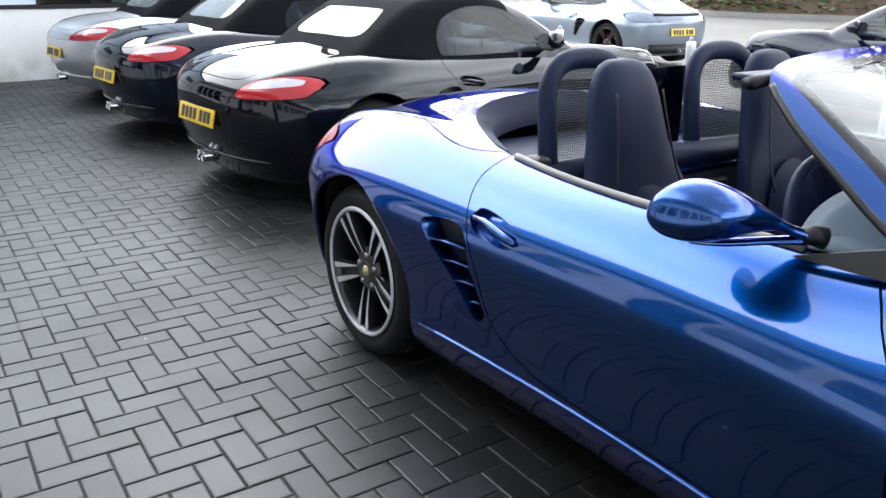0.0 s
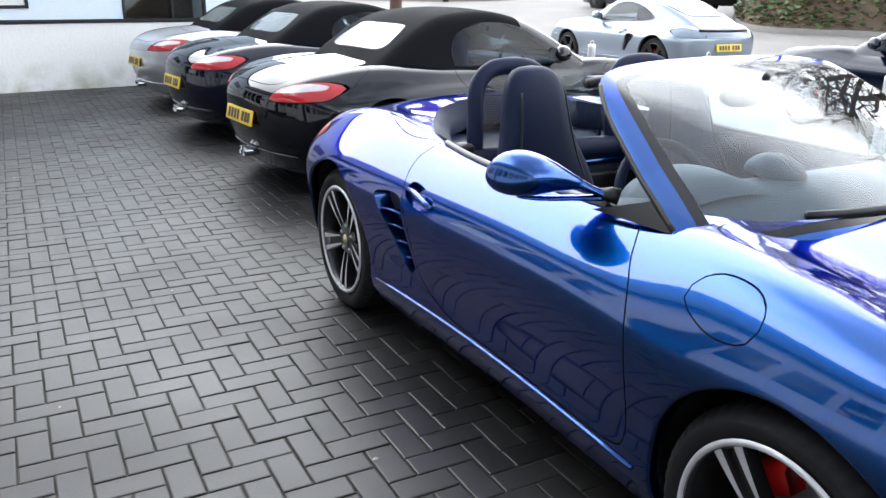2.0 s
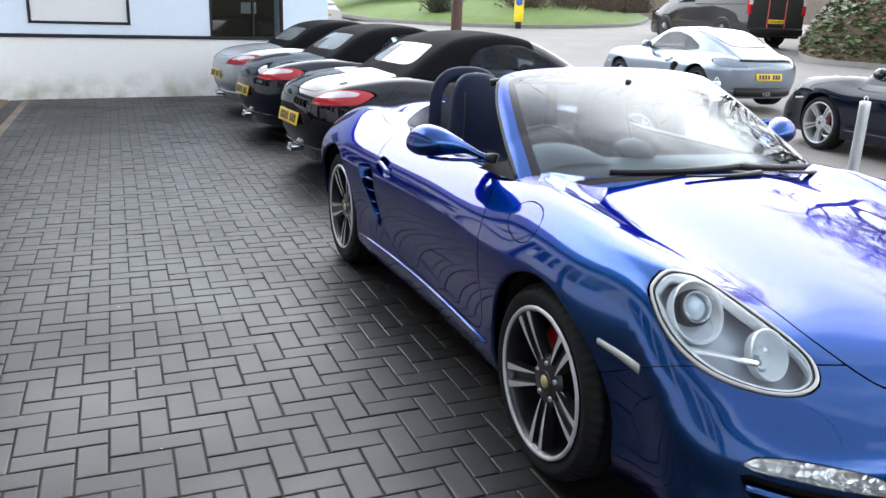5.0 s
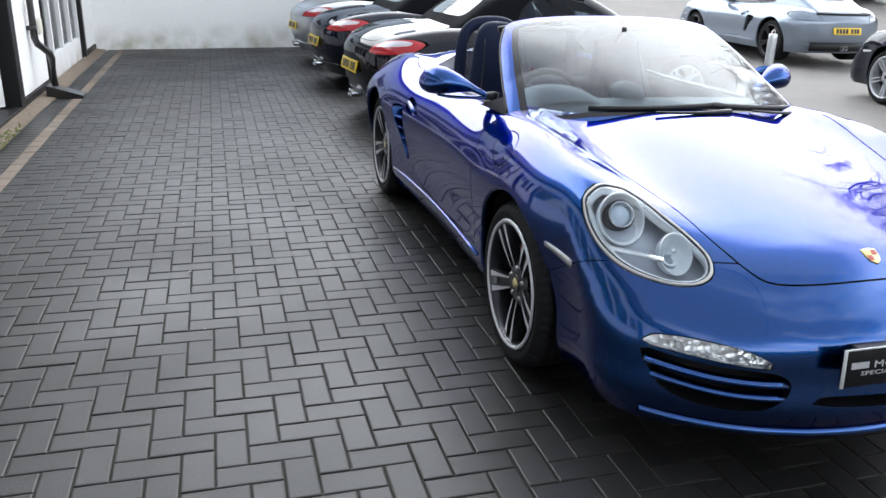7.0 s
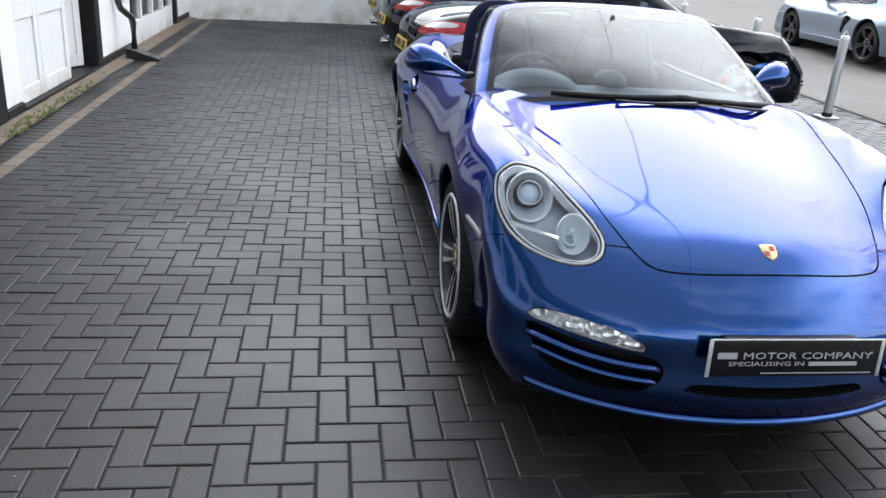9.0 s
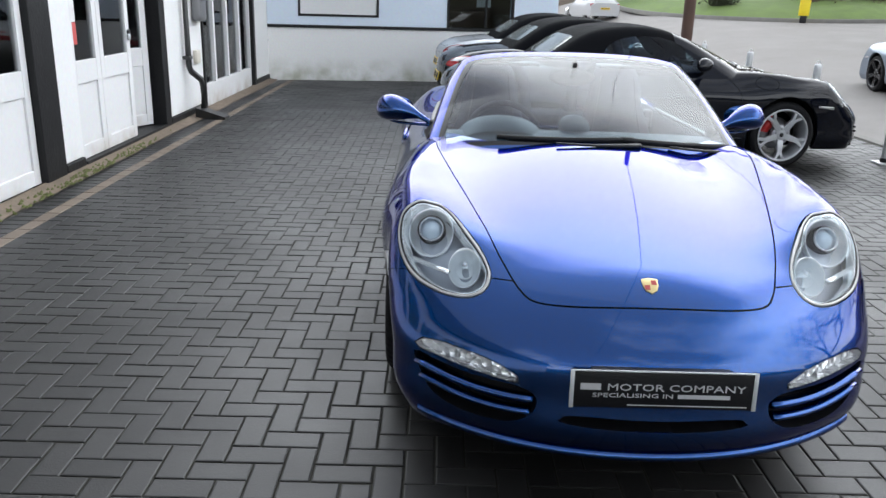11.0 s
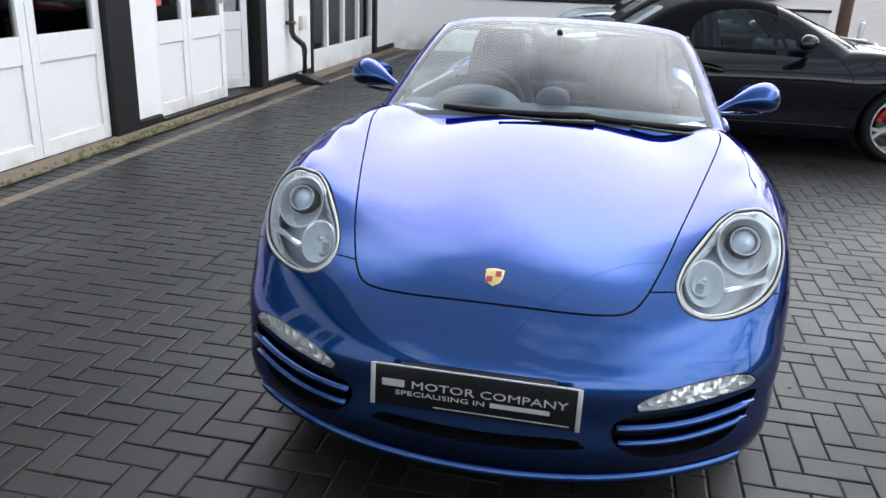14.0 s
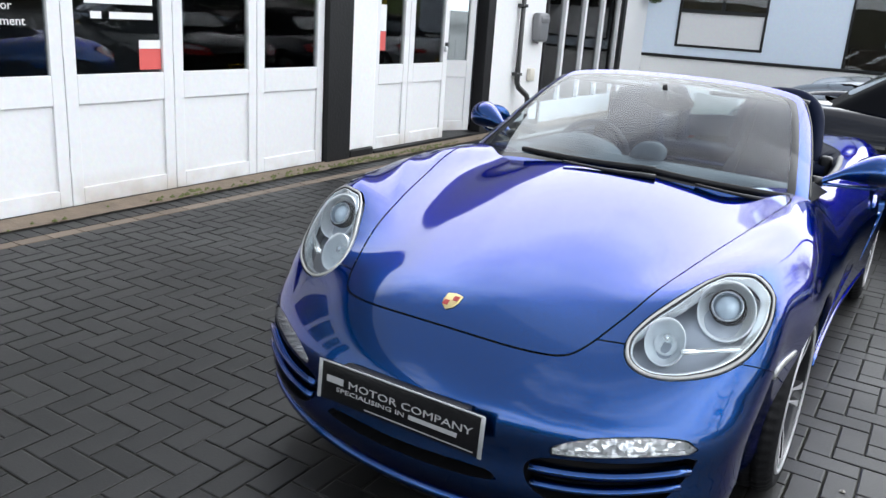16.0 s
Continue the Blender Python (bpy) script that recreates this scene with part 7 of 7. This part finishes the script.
# ---- the other cars ----
build_car("parked_convertible", "black two-seater convertible with its canvas roof up", BLACK_PAINT, "soft", "five", facing(2.555, 5.297, 95.5))
build_car("parked_convertible", "dark navy two-seater convertible with its canvas roof up", NAVY_PAINT, "soft", "five", facing(2.50, 7.69, 95.5))
build_car("parked_convertible", "silver two-seater convertible with a black canvas roof", SILVER_PAINT, "soft", "five", facing(2.47, 10.05, 95.5))
build_car("parked_coupe", "silver-blue two-seater coupe on the road", GT_SILVER, "coupe", "dark", facing(8.06, 11.60, 178.5, 0.06), lamp=SMOKE_LENS)
build_car("parked_convertible", "dark blue two-seater convertible parked by the road", NAVY_PAINT, "soft", "slim", facing(6.65, 5.16, 174))


# ---- block paving in herringbone, nearest blocks one by one ----
PX, PY = -1.33, -0.785


def block_mesh(name, lx, ly, mat):
    g, b, h = 0.0033, 0.0045, 0.0
    x0, y0, x1, y1 = g, g, lx - g, ly - g
    v = [(x0, y0, -0.03), (x1, y0, -0.03), (x1, y1, -0.03), (x0, y1, -0.03), (x0, y0, -0.0018), (x1, y0, -0.0018), (x1, y1, -0.0018), (x0, y1, -0.0018), (x0 + b, y0 + b, h), (x1 - b, y0 + b, h), (x1 - b, y1 - b, h), (x0 + b, y1 - b, h)]
    f = [(8, 9, 10, 11)] + [(k + i, k + (i + 1) % 4, k + 4 + (i + 1) % 4, k + 4 + i) for k in (0, 4) for i in range(4)]
    return mesh_data(name, v, f, mat, False)


def herringbone():
    for i in range(-24, 62):
        for j in range(-60, 128):
            d = (i - j) % 4
            if d == 0:
                yield i, j, 2, 1
            elif d == 3:
                yield i, j, 1, 2


floor = thing("pavement", "charcoal block paving laid in herringbone", "paving", kind="structure")
part("bedding", box(-3.5, -8.0, -0.06, 4.41, 12.4, -0.0045), SAND, floor, smooth=False)
flat_mesh, tall_mesh = block_mesh("block", 0.2, 0.1, PAVIOUR), block_mesh("block", 0.1, 0.2, PAVIOUR)
prng = random.Random(9)
far_v, far_f, count = [], [], 0
tv = [tuple(v.co) for v in flat_mesh.vertices], [tuple(v.co) for v in tall_mesh.vertices]
tf = [tuple(p.vertices) for p in flat_mesh.polygons], [tuple(p.vertices) for p in tall_mesh.polygons]
for i, j, a, b in herringbone():
    x, y = PX + 0.1 * i, PY + 0.1 * j
    if i == -20 and a == 2:
        n = len(far_v)
        far_v += [(x + 0.1 + vx * 0.5, y + vy, vz) for vx, vy, vz in tv[0]]
        far_f += [tuple(q + n for q in f) for f in tf[0]]
    if x < -3.235 or x > 4.40 - 0.1 * a or y < -6.5 or y > 11.42 + 0.15 * (x + 3.6):
        continue
    dz, tx, ty = prng.gauss(0, 0.0008), prng.gauss(0, 0.005), prng.gauss(0, 0.005)
    if -1.75 < x < -0.95 and -0.9 < y < 2.1 and count < 300:
        o = new("block", flat_mesh if a == 2 else tall_mesh)
        o.parent = floor
        o.matrix_basis = pose(x, y, dz, math.degrees(tx), math.degrees(ty), prng.gauss(0, 0.25))
        count += 1
    else:
        n, k = len(far_v), 0 if a == 2 else 1
        far_v += [(x + vx, y + vy, vz + dz + ty * -(vx - 0.07) + tx * (vy - 0.07)) for vx, vy, vz in tv[k]]
        far_f += [tuple(q + n for q in f) for f in tf[k]]
rest = part("blocks", (far_v, far_f), PAVIOUR_FAR, floor, smooth=False)
tagged(rest, kind="stuff")
bv, bf, y = [], [], -8.0
while y < 11.3:
    n = len(bv)
    bv += [(-3.33 + vx, y + vy, vz + prng.gauss(0, 0.0008)) for vx, vy, vz in tv[1]]
    bf += [tuple(q + n for q in f) for f in tf[1]]
    y += 0.2
tagged(part("buff_band", (bv, bf), BUFF, floor, smooth=False), kind="stuff")
ev, ef, y = [], [], -8.0
while y < 11.2:
    n = len(ev)
    ev += [(-3.50 + vx * 0.85, y + vy, vz) for vx, vy, vz in tv[0]]
    ef += [tuple(q + n for q in f) for f in tf[0]]
    y += 0.1
tagged(part("edge_course", (ev, ef), PAVIOUR_FAR, floor, smooth=False), kind="stuff")
# grit and scraps of leaf lying about
gr, gv, gf = random.Random(21), [], []
while len(gf) < 520:
    x, y = gr.uniform(-3.2, 4.2), gr.uniform(-4.5, 10.0)
    r, n = gr.choice((0.003, 0.004, 0.006, 0.011)), len(gv)
    k = 5
    gv += [(x + r * gr.uniform(0.6, 1.3) * math.cos(6.28 * i / k), y + r * gr.uniform(0.6, 1.3) * math.sin(6.28 * i / k), 0.003) for i in range(k)] + [(x, y, 0.003 + r * 0.5)]
    gf += [(n + i, n + (i + 1) % k, n + k) for i in range(k)]
tagged(part("grit", (gv, gf), plain("pale_grit", (0.30, 0.28, 0.25), 0.8, vary=0.5, scale=3.0), None, smooth=False), "pale grit and scraps on the paving", "grit", kind="stuff")
